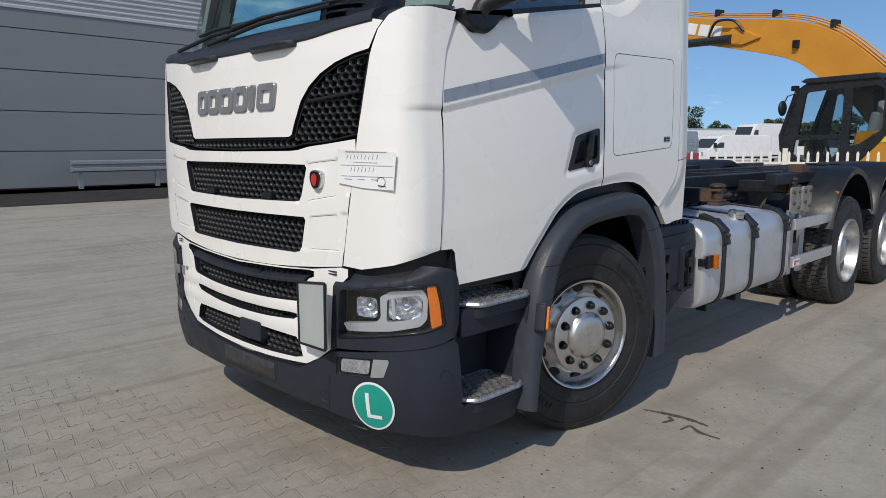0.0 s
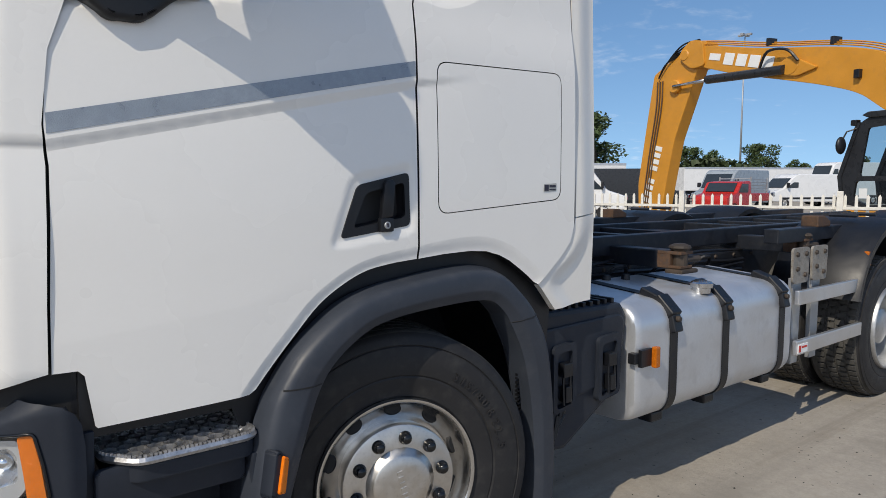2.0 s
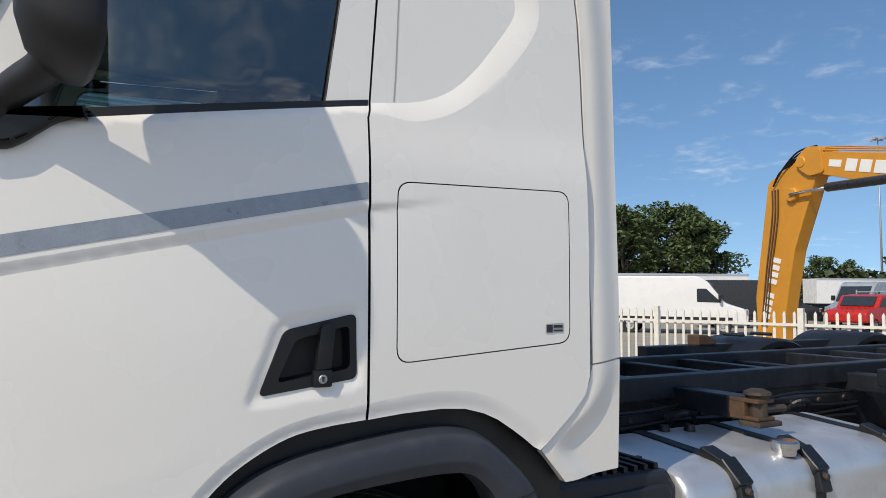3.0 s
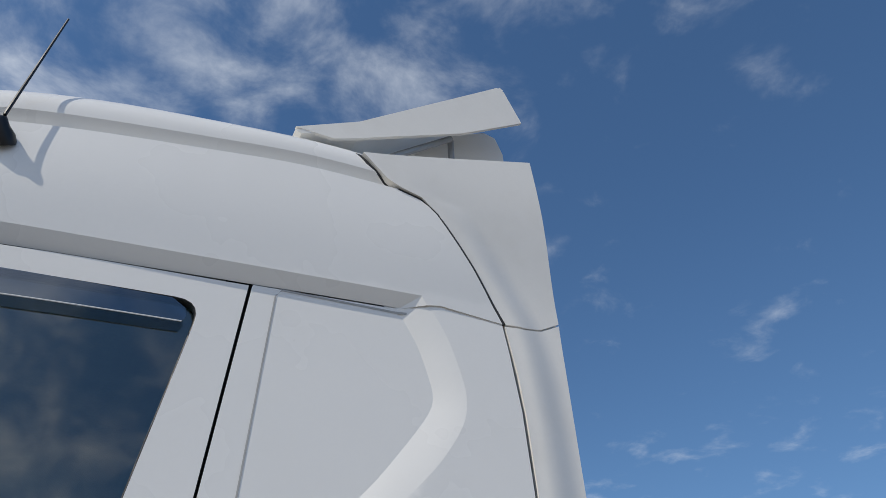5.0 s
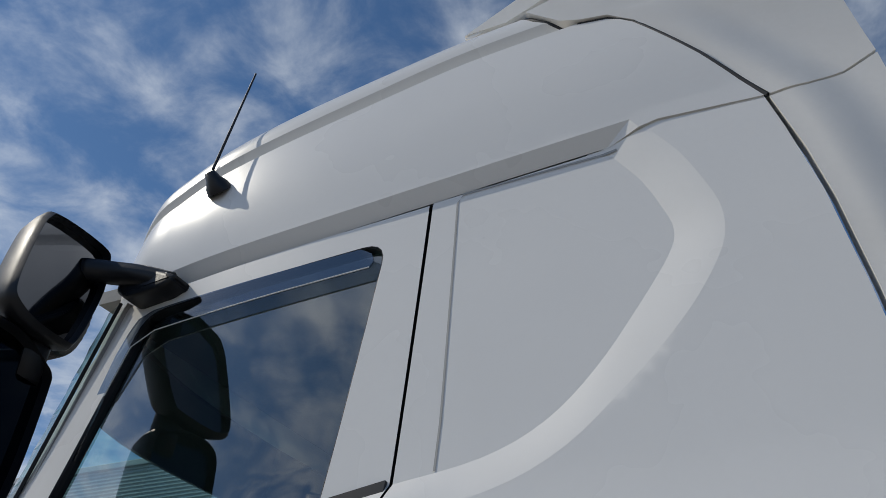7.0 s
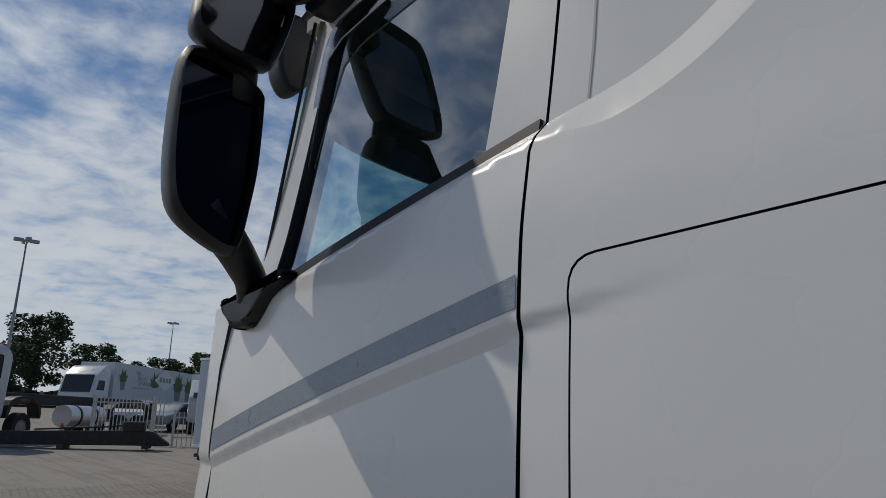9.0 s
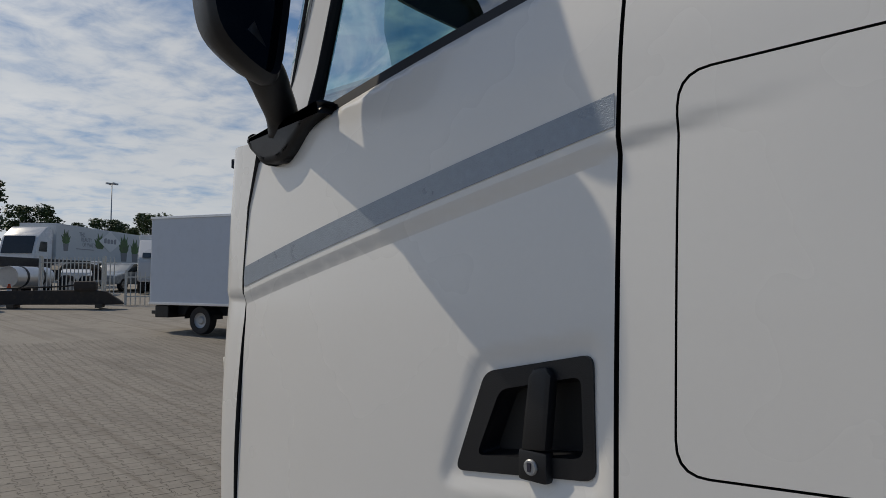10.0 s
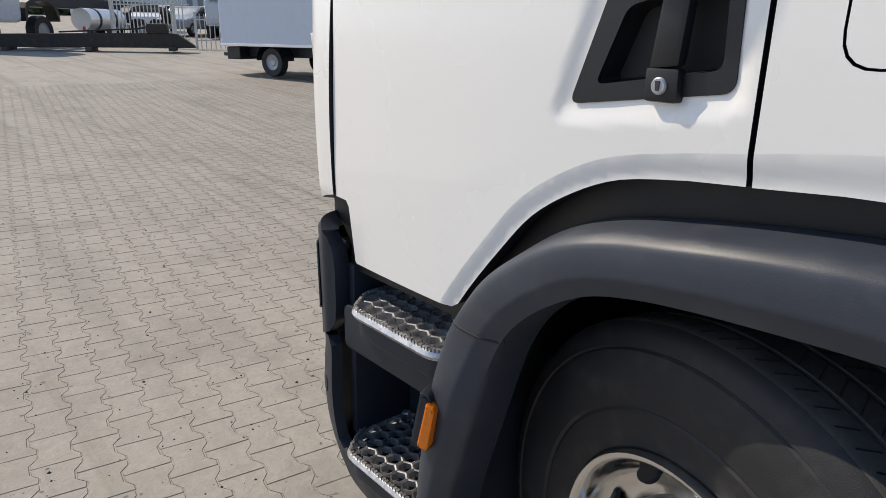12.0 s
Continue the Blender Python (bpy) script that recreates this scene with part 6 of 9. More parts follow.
# ---- wheels ----
def wheel(x, y, name, steer=True, r=0.525, zc=0.51, flip=False, turned=0.0):
    hub = new(name)
    hub.parent = truck
    c = (x, y, zc)

    def put(nm, bm, mat, label="", **k):
        if flip:
            for v in bm.verts:
                v.co.y = 2 * y - v.co.y
            bmesh.ops.reverse_faces(bm, faces=bm.faces)
        return part(nm, bm, mat, hub, label, **k)

    hub.matrix_basis = Matrix.Translation(c) @ Matrix.Rotation(radians(turned), 4, "Z") @ Matrix.Translation((-x, -y, -zc))
    tread_y1 = 0.335
    prof = [(0.278, 0.065), (0.288, 0.034), (0.300, 0.018), (0.335, 0.008), (0.366, 0.006), (0.372, 0.009), (0.378, 0.004), (0.415, 0.000), (0.450, 0.003), (0.474, 0.009), (0.478, 0.013), (0.482, 0.009), (0.502, 0.015), (r - 0.011, 0.022), (r - 0.003, 0.032)]
    grooves = []
    n_rib = 5
    wr = (tread_y1 - 0.032) / n_rib
    for i in range(n_rib):
        a = 0.032 + i * wr
        grooves += [(r, a + 0.006), (r, a + wr - 0.006)]
        if i < n_rib - 1:
            grooves += [(r - 0.012, a + wr - 0.003), (r - 0.012, a + wr + 0.003)]
    bm = B()
    lathe(bm, prof, 88, "y", c)
    lathe(bm, [(r - 0.004, 0.345), (r - 0.012, 0.352), (0.48, 0.375), (0.40, 0.388), (0.30, 0.35)], 88, "y", c)
    tyre = put("tyre", bm, M_RUBBER, "black truck tyre", smooth=True, auto=28)
    bm = B()
    lathe(bm, [prof[-1]] + grooves + [(r - 0.004, 0.345)], 120, "y", c)
    band = part("tread", bm, M_TREAD, tyre, "dusty ribbed tread", smooth=True, auto=28) if not flip else put("tread", bm, M_TREAD, "dusty ribbed tread", smooth=True, auto=28)
    if steer and not flip:
        # fine cuts across the ribs
        bm = B()
        for k in range(96):
            for j in range(n_rib):
                a0 = 0.032 + j * wr
                half = 0.30 if j in (0, n_rib - 1) else 0.42
                vs = box(bm, -0.0011, 0.0011, -wr * half, wr * half, r - 0.003, r + 0.0007)
                moved(bm, vs, Matrix.Translation(c) @ Matrix.Rotation(2 * math.pi * (k + 0.37 * j) / 96, 4, "Y") @ Matrix.Translation((0, a0 + wr / 2, 0)) @ Matrix.Rotation(0.45 if j % 2 else -0.45, 4, "Z"))
        tagged(part("tread_cut", bm, M_INNER, tyre), label="fine cuts across the tread", kind="stuff")
    if not steer:
        bm = B()
        for k in range(64):
            a = 2 * math.pi * k / 64
            for j in range(4):
                ww = 0.03 if j in (0, 3) else 0.026
                vs = box(bm, -0.017, 0.017, 0.045 + j * 0.067, 0.045 + j * 0.067 + 0.052, r - 0.006, r + 0.012, 0)
                moved(bm, vs, Matrix.Translation(c) @ Matrix.Rotation(a + (j % 2) * 0.05, 4, "Y"))
        tagged(put("tread_block", bm, M_TREAD, smooth=False), label="coarse tread blocks", kind="stuff")
    if steer:
        bm = B()
        lathe(bm, [(0.294, 0.060), (0.296, 0.014), (0.291, 0.002), (0.283, 0.002), (0.276, 0.014), (0.270, 0.034), (0.263, 0.052), (0.246, 0.066), (0.228, 0.078), (0.212, 0.082), (0.196, 0.080)], 80, "y", c)
        put("rim", bm, M_STEEL_CHROME, "polished steel rim", smooth=True, auto=60)
        for k in range(10):
            a = 2 * math.pi * (k + 0.5) / 10
            bm = B()
            lathe(bm, [(0.0, -0.002), (0.026, -0.002), (0.0285, 0.001), (0.0285, 0.010)], 20, "y")
            m = Matrix.Translation((x + 0.242 * math.cos(a), y + 0.066, zc + 0.242 * math.sin(a))) @ Matrix.Rotation(-a, 4, "Y") @ Matrix.Rotation(radians(34), 4, "Z") @ Matrix.Diagonal((0.72, 1, 1.12, 1))
            bmesh.ops.transform(bm, matrix=m, verts=bm.verts)
            put("vent_hole", bm, M_INNER)
        bm = B()
        lathe(bm, [(0.0, -0.010), (0.10, -0.010), (0.124, -0.008), (0.196, -0.004), (0.203, 0.000), (0.205, 0.008), (0.205, 0.020), (0.199, 0.024), (0.198, 0.085)], 72, "y", c)
        put("wheel_cover", bm, M_HUB, "steel wheel cover", smooth=True, auto=40)
        bm = B()
        lathe(bm, [(0.0, -0.038), (0.060, -0.038), (0.098, -0.033), (0.106, -0.028), (0.112, -0.018), (0.124, -0.012), (0.126, -0.006)], 56, "y", c)
        cap = put("hub_cap", bm, M_HUB, "round stamped hub cap", smooth=True, auto=50)
        bm = B()
        for k, w in enumerate((0.012, 0.012, 0.010, 0.012, 0.006, 0.012)):
            moved(bm, box(bm, -0.010, 0.010, -0.0405, -0.036, -w / 2, w / 2, 0.001), Matrix.Translation(c) @ Matrix.Rotation(radians(-14), 4, "Y") @ Matrix.Translation((0.0, 0, 0.05 - k * 0.02)))
        part("stamp", bm, M_HUB, cap)
        for k in range(10):
            a = 2 * math.pi * (k + 0.28) / 10 + 0.02
            bm = B()
            lathe(bm, [(0.0, -0.036), (0.012, -0.035), (0.018, -0.028), (0.0205, -0.016), (0.0235, -0.012), (0.0235, 0.0)], 16, "y", (x + 0.160 * math.cos(a), y, zc + 0.160 * math.sin(a)))
            nut = put("wheel_nut", bm, M_GLOSS_BLACK, smooth=True)
        # raised size figures round the side wall
        for a0 in (58, 238):
            for k, ch in enumerate("315/80R22.5"):
                a = radians(a0 - k * 4.4 - (2 if k > 5 else 0) - (2 if k > 6 else 0))
                m = Matrix.Translation((x + 0.408 * math.cos(a), y + (-0.0025 if not flip else 0.0025), zc + 0.408 * math.sin(a))) @ Matrix.Rotation(math.pi / 2 - a, 4, "Y") @ pose(0, 0, 0, 90, 0, 180 if flip else 0)
                words("sidewall_figure", ch, 0.042, M_RUBBER, m, tyre, 0.004)
    else:
        bm = B()
        lathe(bm, [(0.308, 0.036), (0.308, 0.0), (0.300, -0.010), (0.290, -0.008), (0.284, 0.01), (0.274, 0.08), (0.262, 0.150), (0.235, 0.165), (0.15, 0.165), (0.135, 0.15), (0.130, 0.06), (0.10, 0.045), (0.0, 0.04)], 56, "y", c)
        put("rim", bm, M_RIM, "silver deep-dished rim", smooth=True, auto=40)
        for k in range(10):
            a = 2 * math.pi * k / 10
            bm = B()
            lathe(bm, [(0.0, 0.12), (0.014, 0.122), (0.019, 0.14), (0.019, 0.165)], 8, "y", (x + 0.1675 * math.cos(a), y, zc + 0.1675 * math.sin(a)))
            put("wheel_nut", bm, M_GALV)
    tagged(hub, label="truck wheel with a polished rim" if steer else "truck wheel with a silver rim and coarse tread")
    return hub


wheel(0.031, 0.043, "front_wheel", zc=0.525, turned=-15)
wheel(0.031, 2 * MID - 0.043, "front_wheel", zc=0.525, flip=True, turned=-15)
for x in (4.43, 5.79):
    wheel(x, 0.02, "rear_wheel", False, 0.512, 0.505)
    wheel(x, 2 * MID - 0.02, "rear_wheel", False, 0.512, 0.505, flip=True)
for y, f in ((0.42, False), (2 * MID - 0.42, True)):
    wheel(4.43, y, "rear_wheel", False, 0.512, 0.505, flip=f)

# ---- mirrors ----
def mirror_set(flip):
    hold = new("mirror")
    hold.parent = truck
    tagged(hold, label="black door mirrors on two arms")

    def put(nm, bm, mat, label="", **k):
        if flip:
            mirrored(bm, MID)
        return part(nm, bm, mat, hold, label, **k)

    def shell(outline, lie, depth, nm, face):
        """A mirror head: an outline of (y, z) in the leaning plane x = lie(y, z), swelling forward behind its glass."""
        out = spline(outline, 3, True)
        cy, cz = (sum(p[k] for p in out) / len(out) for k in (0, 1))
        prof = [(0.93, -0.10), (0.985, 0.0), (1.0, 0.08), (0.98, 0.30), (0.90, 0.60), (0.74, 0.85), (0.48, 1.0)]

        def at(p, k, d):
            y, z = cy + (p[0] - cy) * k, cz + (p[1] - cz) * k
            return Vector((lie(y, z) - depth * (d - 0.05), y, z))

        bm = B()
        rows = [[bm.verts.new(at(p, k, d)) for p in out] for k, d in prof]
        rim = [bm.verts.new(at(p, 0.90, 0.10)) for p in out]
        n = len(out)
        for a, b in zip([rim] + rows, rows):
            for i in range(n):
                bm.faces.new((a[i], a[(i + 1) % n], b[(i + 1) % n], b[i]))
        bm.faces.new(rows[-1])
        bm.faces.new(rim[::-1])
        head = put(nm, bm, M_BLACK, smooth=True, auto=40)
        bm = B()
        bm.faces.new([bm.verts.new(at(p, 0.905, 0.085)) for p in out])
        if flip:
            mirrored(bm, MID)
        part("mirror_glass", bm, face, head, "mirror glass")

    shell([(-0.240, 2.520), (-0.215, 2.541), (-0.14, 2.543), (-0.062, 2.514), (-0.038, 2.498), (-0.033, 2.466), (-0.040, 2.307), (-0.055, 2.207), (-0.077, 2.106), (-0.111, 2.091), (-0.180, 2.116), (-0.226, 2.150), (-0.246, 2.205), (-0.254, 2.310), (-0.250, 2.471)],
          lambda y, z: -0.63 - 0.2 * (y + 0.26) - 0.06 * (z - 2.5), 0.13, "main_mirror", M_MIRROR_DARK)
    shell([(-0.185, 2.826), (-0.157, 2.855), (-0.056, 2.882), (0.040, 2.893), (0.056, 2.862), (0.044, 2.754), (-0.003, 2.62), (-0.036, 2.552), (-0.061, 2.537), (-0.159, 2.531), (-0.220, 2.547), (-0.240, 2.575), (-0.230, 2.656), (-0.203, 2.779)],
          lambda y, z: -0.60 - 0.2 * (y + 0.23) - 0.25 * (z - 2.55), 0.12, "wide_mirror", M_MIRROR_HALF)
    bm = B()
    tube(bm, spline([(-0.805, 0.045, 2.03), (-0.790, 0.030, 2.075), (-0.750, -0.015, 2.105), (-0.700, -0.075, 2.140), (-0.680, -0.150, 2.200)], 4), 0.036, 14, r1=0.044)
    put("lower_arm", bm, M_BLACK, smooth=True)
    bm = B()
    tube(bm, spline([(-0.53, 0.085, 2.765), (-0.60, 0.055, 2.785), (-0.67, 0.025, 2.795), (-0.72, -0.02, 2.79)], 4), 0.030, 10)
    put("upper_arm", bm, M_BLACK, smooth=True)
    bm = B()
    tube(bm, [(-0.69, -0.09, 2.46), (-0.69, -0.09, 2.60)], 0.040, 12)
    put("mirror_link", bm, M_BLACK, smooth=True)
    bm = B()
    prism(bm, rounded([(-0.925, 2.040), (-0.80, 2.054), (-0.615, 2.068), (-0.680, 2.038), (-0.742, 1.985), (-0.775, 1.966), (-0.850, 1.966), (-0.912, 2.012)], 0.014), 0.012, 0.11, "y", 0.016, 3)
    put("mirror_foot", bm, M_BLACK, smooth=True, auto=40)
    bm = B()
    prism(bm, rounded([(-0.630, 2.825), (-0.500, 2.768), (-0.485, 2.750), (-0.520, 2.732), (-0.630, 2.726), (-0.670, 2.760)], 0.018), 0.046, 0.12, "y", 0.012, 3)
    put("upper_foot", bm, M_BLACK, smooth=True, auto=40)
    if not flip:
        # a front mirror on its arm, hanging ahead of the pillar
        bm = B()
        prism(bm, spline([(0.190, 2.80), (0.186, 2.90), (0.205, 2.985), (0.240, 3.01), (0.300, 2.98), (0.315, 2.88), (0.290, 2.78), (0.235, 2.745)], 4, True), -1.14, -1.05, "x", 0.018, 3)
        put("front_mirror", bm, M_BLACK, "black front mirror housing", smooth=True, auto=40)
        bm = B()
        tube(bm, spline([(-1.09, 0.26, 2.98), (-1.06, 0.30, 3.06), (-0.96, 0.42, 3.10)], 4), 0.016, 8)
        put("front_mirror_arm", bm, M_BLACK, smooth=True)


mirror_set(False)
mirror_set(True)

# ---- inside of the cab ----
bm = B()
box(bm, -1.0, 0.79, 0.16, 2 * MID - 0.16, 1.28, 1.36)
part("cab_floor", bm, M_CAB_DARK, truck, "dark cab floor")
bm = B()
box(bm, -0.85, 0.79, 0.16, 2 * MID - 0.16, 2.82, 2.86)
part("cab_headliner", bm, M_CAB_GREY, truck, "grey headliner")
bm = B()
box(bm, 0.74, 0.79, 0.16, 2 * MID - 0.16, 1.36, 2.82)
part("bunk_wall", bm, M_CAB_GREY, truck, "grey wall behind the seats")
bm = B()
prism(bm, [(-1.08, 1.4), (-0.62, 1.4), (-0.60, 1.95), (-0.70, 2.05), (-1.08, 2.06)], 0.14, 2 * MID - 0.14, "y", 0.02)
part("dashboard", bm, M_CAB_DARK, truck, "dark dashboard")
for y in (0.50, 2 * MID - 0.50):
    seat = new("seat")
    seat.parent = truck
    tagged(seat, label="dark cab seat with a headrest")
    bm = B()
    box(bm, -0.28, 0.22, y - 0.25, y + 0.25, 1.62, 1.78, 0.05)
    part("seat_cushion", bm, M_CAB_DARK, seat, smooth=True)
    bm = B()
    moved(bm, box(bm, -0.06, 0.06, y - 0.24, y + 0.24, 0, 0.62, 0.05), pose(0.22, 0, 1.76, 0, 8, 0))
    part("seat_back", bm, M_CAB_DARK, seat, smooth=True)
    bm = B()
    box(bm, 0.27, 0.36, y - 0.13, y + 0.13, 2.40, 2.58, 0.04)
    part("headrest", bm, M_CAB_DARK, seat, smooth=True)
wheel_hold = new("steering_wheel")
wheel_hold.parent = truck
bm = B()
ring = [Vector((0.21 * math.cos(a), 0.21 * math.sin(a), 0)) for a in (k * math.pi / 18 for k in range(36))]
m = pose(-0.48, 0.50, 1.98, 0, -38, 0)
tube(bm, [m @ p for p in ring], 0.016, 8, closed=True)
part("wheel_ring", bm, M_BLACK, wheel_hold, smooth=True)
bm = B()
moved(bm, box(bm, -0.19, 0.19, -0.05, 0.05, -0.02, 0.02, 0.015), m)
moved(bm, box(bm, -0.03, 0.03, -0.05, 0.05, -0.25, 0.0, 0.015), m)
part("wheel_spoke", bm, M_BLACK, wheel_hold)
tagged(wheel_hold, label="dark steering wheel")

# ---- battery and tool box, fuel tank ----
toolbox = new("battery_box")
toolbox.parent = truck
tagged(toolbox, label="dark ribbed plastic battery box")
bm = B()
prism(bm, [(0.76, 0.42), (0.95, 0.40), (1.33, 0.62), (1.37, 0.95), (1.33, 1.01), (0.76, 1.02)], 0.10, 0.75, "y", 0.02)
part("box_body", bm, M_PLASTIC, toolbox, smooth=False)
bm = B()
prism(bm, rounded([(0.80, 0.60), (1.30, 0.66), (1.345, 0.93), (1.31, 0.965), (0.80, 0.95)], 0.03), 0.088, 0.11, "y", 0.010)
part("box_lid_front", bm, M_PLASTIC, toolbox)
for x0, x1 in ((0.84, 0.985), (1.135, 1.29)):
    bm = B()
    sheet(bm, rounded([(x0, 0.58), (x1, 0.60), (x1, 0.885), (x0, 0.875)], 0.03), lambda x, z: (x, 0.068, z), 0.03, 0.03, holes=(rounded([(x0 + 0.024, 0.60), (x1 - 0.024, 0.615), (x1 - 0.026, 0.850), (x0 + 0.026, 0.842)], 0.02),))
    part("box_latch_plate", bm, M_PLASTIC, toolbox, auto=30)
    bm = B()
    xm = (x0 + x1) / 2
    tube(bm, [(xm - 0.022, 0.064, 0.79), (xm - 0.022, 0.055, 0.62), (xm + 0.022, 0.055, 0.62), (xm + 0.022, 0.064, 0.79)], 0.006, 6)
    box(bm, xm - 0.028, xm + 0.028, 0.050, 0.086, 0.74, 0.80, 0.005)
    box(bm, xm - 0.018, xm + 0.018, 0.046, 0.086, 0.63, 0.70, 0.004)
    part("latch", bm, M_BLACK, toolbox)
for i in range(11):
    bm = B()
    box(bm, 0.78 + i * 0.050, 0.80 + i * 0.050, 0.12, 0.74, 1.010, 1.034, 0.004)
    part("rib", bm, M_BLACK, toolbox)
for y in (0.25, 0.42, 0.58):
    bm = B()
    box(bm, 0.77, 1.34, y - 0.012, y + 0.012, 1.010, 1.028, 0.004)
    part("rib", bm, M_BLACK, toolbox)
bm = B()
for k in range(9):
    tube(bm, [(0.86 + 0.022 * (k % 3), 0.095 + 0.02 * (k // 3), 0.42 + 0.05 * (k % 4)), (0.90 + 0.022 * (k % 3), 0.10, 0.56 + 0.02 * (k % 2))], 0.009, 6)
part("connectors", bm, M_BLACK, toolbox, "black air connectors")

tank = new("fuel_tank")
tank.parent = truck
tagged(tank, label="aluminium fuel tank held by black straps")
TANK = rounded([(0.040, 0.420), (0.040, 0.990), (0.66, 1.035), (0.66, 0.40)], [0.13, 0.13, 0.10, 0.10], 8)


def tank_ring(k, grow=0.0):
    c = (0.35, 0.71)
    return [(c[0] + (p[0] - c[0]) * k, c[1] + (p[1] - c[1]) * k) for p in TANK]


bm = B()
rows = []
for x, k in ((1.375, 0.90), (1.380, 0.955), (1.395, 0.985), (1.42, 1.0), (2.88, 1.0), (2.905, 0.985), (2.918, 0.955), (2.922, 0.90)):
    rows.append([bm.verts.new((x, y, z)) for y, z in tank_ring(k)])
n = len(TANK)
for a, b in zip(rows, rows[1:]):
    for i in range(n):
        bm.faces.new((a[i], a[(i + 1) % n], b[(i + 1) % n], b[i]))
bm.faces.new(rows[0][::-1])
bm.faces.new(rows[-1])
part("tank_body", bm, M_TANK, tank, smooth=True, auto=40)
for x in (1.665, 2.150, 2.775):
    bm = B()
    outer, inner = tank_ring(1.022), tank_ring(1.0)
    a, b = ([bm.verts.new((x - 0.030, y, z)) for y, z in outer], [bm.verts.new((x + 0.030, y, z)) for y, z in outer])
    c, d = ([bm.verts.new((x - 0.030, y, z)) for y, z in inner], [bm.verts.new((x + 0.030, y, z)) for y, z in inner])
    for i in range(n):
        j = (i + 1) % n
        for p, q in ((a, b), (b, d), (c, a)):
            bm.faces.new((p[i], p[j], q[j], q[i]))
    part("strap", bm, M_BLACK, tank, "black rubber-lined strap", smooth=True, auto=40)
    bm = B()
    for (ya, za), (yb, zb), w, h in (((0.205, 1.022), (0.110, 0.990), 0.040, 0.020), ((0.110, 0.992), (0.044, 0.930), 0.042, 0.024), ((0.046, 0.935), (0.026, 0.860), 0.036, 0.018)):
        moved(bm, box(bm, x - w, x + w, -0.062, 0.062, -h, h, 0.012, 3), pose(0, (ya + yb) / 2, (za + zb) / 2, math.degrees(math.atan2(zb - za, yb - ya)) + 180, 0, 0))
    part("strap_buckle", bm, M_BLACK, tank)
    bm = B()
    lathe(bm, [(0.0, -0.016), (0.012, -0.016), (0.015, -0.010), (0.015, 0.012)], 10, "y", (x, 0.018, 0.905))
    part("strap_bolt", bm, M_OLD_IRON, tank)
    bm = B()
    box(bm, x - 0.05, x + 0.05, 0.12, 0.20, 0.365, 0.415, 0.01)
    part("strap_foot", bm, M_BLACK, tank)
bm = B()
lathe(bm, [(0.0, 0.060), (0.050, 0.060), (0.058, 0.052), (0.058, 0.030), (0.048, 0.026), (0.048, 0.0)], 24, "z", (2.045, 0.125, 0.985))
part("filler_cap", bm, M_STEEL_CHROME, tank, "round steel filler cap", smooth=True, auto=40)
for x, y in ((1.92, 0.52), (1.80, 0.56)):
    bm = B()
    lathe(bm, [(0.0, 0.035), (0.022, 0.034), (0.026, 0.01), (0.026, 0.0)], 16, "z", (x, y, 1.02))
    part("sender", bm, M_BLACK, tank)
bm = B()
box(bm, 1.375, 1.462, 0.014, 0.034, 0.708, 0.792, 0.004)
box(bm, 1.345, 1.39, 0.03, 0.07, 0.725, 0.775, 0.004)
part("marker_bracket", bm, M_BLACK, tank)
bm = B()
box(bm, 1.452, 1.486, -0.012, 0.016, 0.700, 0.800, 0.006)
part("marker_lamp", bm, M_AMBER, tank, "orange side marker")

# ---- chassis ----
frame_hold = new("chassis_frame")
frame_hold.parent = truck
tagged(frame_hold, label="dark blue-grey ladder frame with cross bars")
for y in (0.80, 1.62):
    bm = B()
    prism(bm, [(y - 0.04, 0.80), (y + 0.04, 0.80), (y + 0.04, 1.07), (y - 0.04, 1.07)], 0.6, 7.6, "x", 0.008)
    part("frame_rail", bm, M_CHASSIS, frame_hold)
    bm = B()
    prism(bm, [(y - 0.045, 1.13), (y + 0.045, 1.13), (y + 0.045, 1.245), (y - 0.045, 1.245)], 1.10, 7.7, "x", 0.008)
    part("sub_frame_rail", bm, M_CHASSIS, frame_hold)
# swap-body arms: cross beams with twist locks at their ends
for x in (2.13, 3.62, 6.9):
    bm = B()
    box(bm, x - 0.055, x + 0.055, 0.36, 2 * MID - 0.36, 1.085, 1.190, 0.008)
    part("cross_beam", bm, M_CHASSIS, frame_hold)
    for y, s in ((0.27, 1), (2 * MID - 0.27, -1)):
        if x > 5:
            continue
        at = lambda a: y + s * a
        lock = B()
        for z0, z1 in ((1.092, 1.108), (1.170, 1.188)):
            box(lock, x - 0.058, x + 0.058, *sorted((at(0.0), at(0.15))), z0, z1, 0.004)
        box(lock, x - 0.058, x + 0.058, *sorted((at(0.07), at(0.15))), 1.108, 1.170)
        part("beam_end", lock, M_RUST, frame_hold, "rusty beam end")
        lock = B()
        lathe(lock, [(0.0, 0.046), (0.030, 0.044), (0.058, 0.032), (0.062, 0.020), (0.052, 0.012), (0.046, 0.0)], 14, "z", (x, at(0.045), 1.186))
        lathe(lock, [(0.040, 0.062), (0.040, 0.0)], 12, "z", (x, at(0.04), 1.108))
        box(lock, x - 0.075, x + 0.085, *sorted((at(-0.02), at(0.09))), 1.066, 1.090, 0.008)
        tube(lock, [(x + 0.02, at(0.02), 1.14), (x + 0.14, at(0.01), 1.14)], 0.017, 8)
        part("twist_lock", lock, M_OLD_IRON, frame_hold, "rusty twist lock")
bm = B()
box(bm, 1.08, 1.22, 0.62, 0.80, 1.18, 1.36, 0.02)
part("rubber_stop", bm, M_RUBBER, frame_hold, "worn rubber buffer")
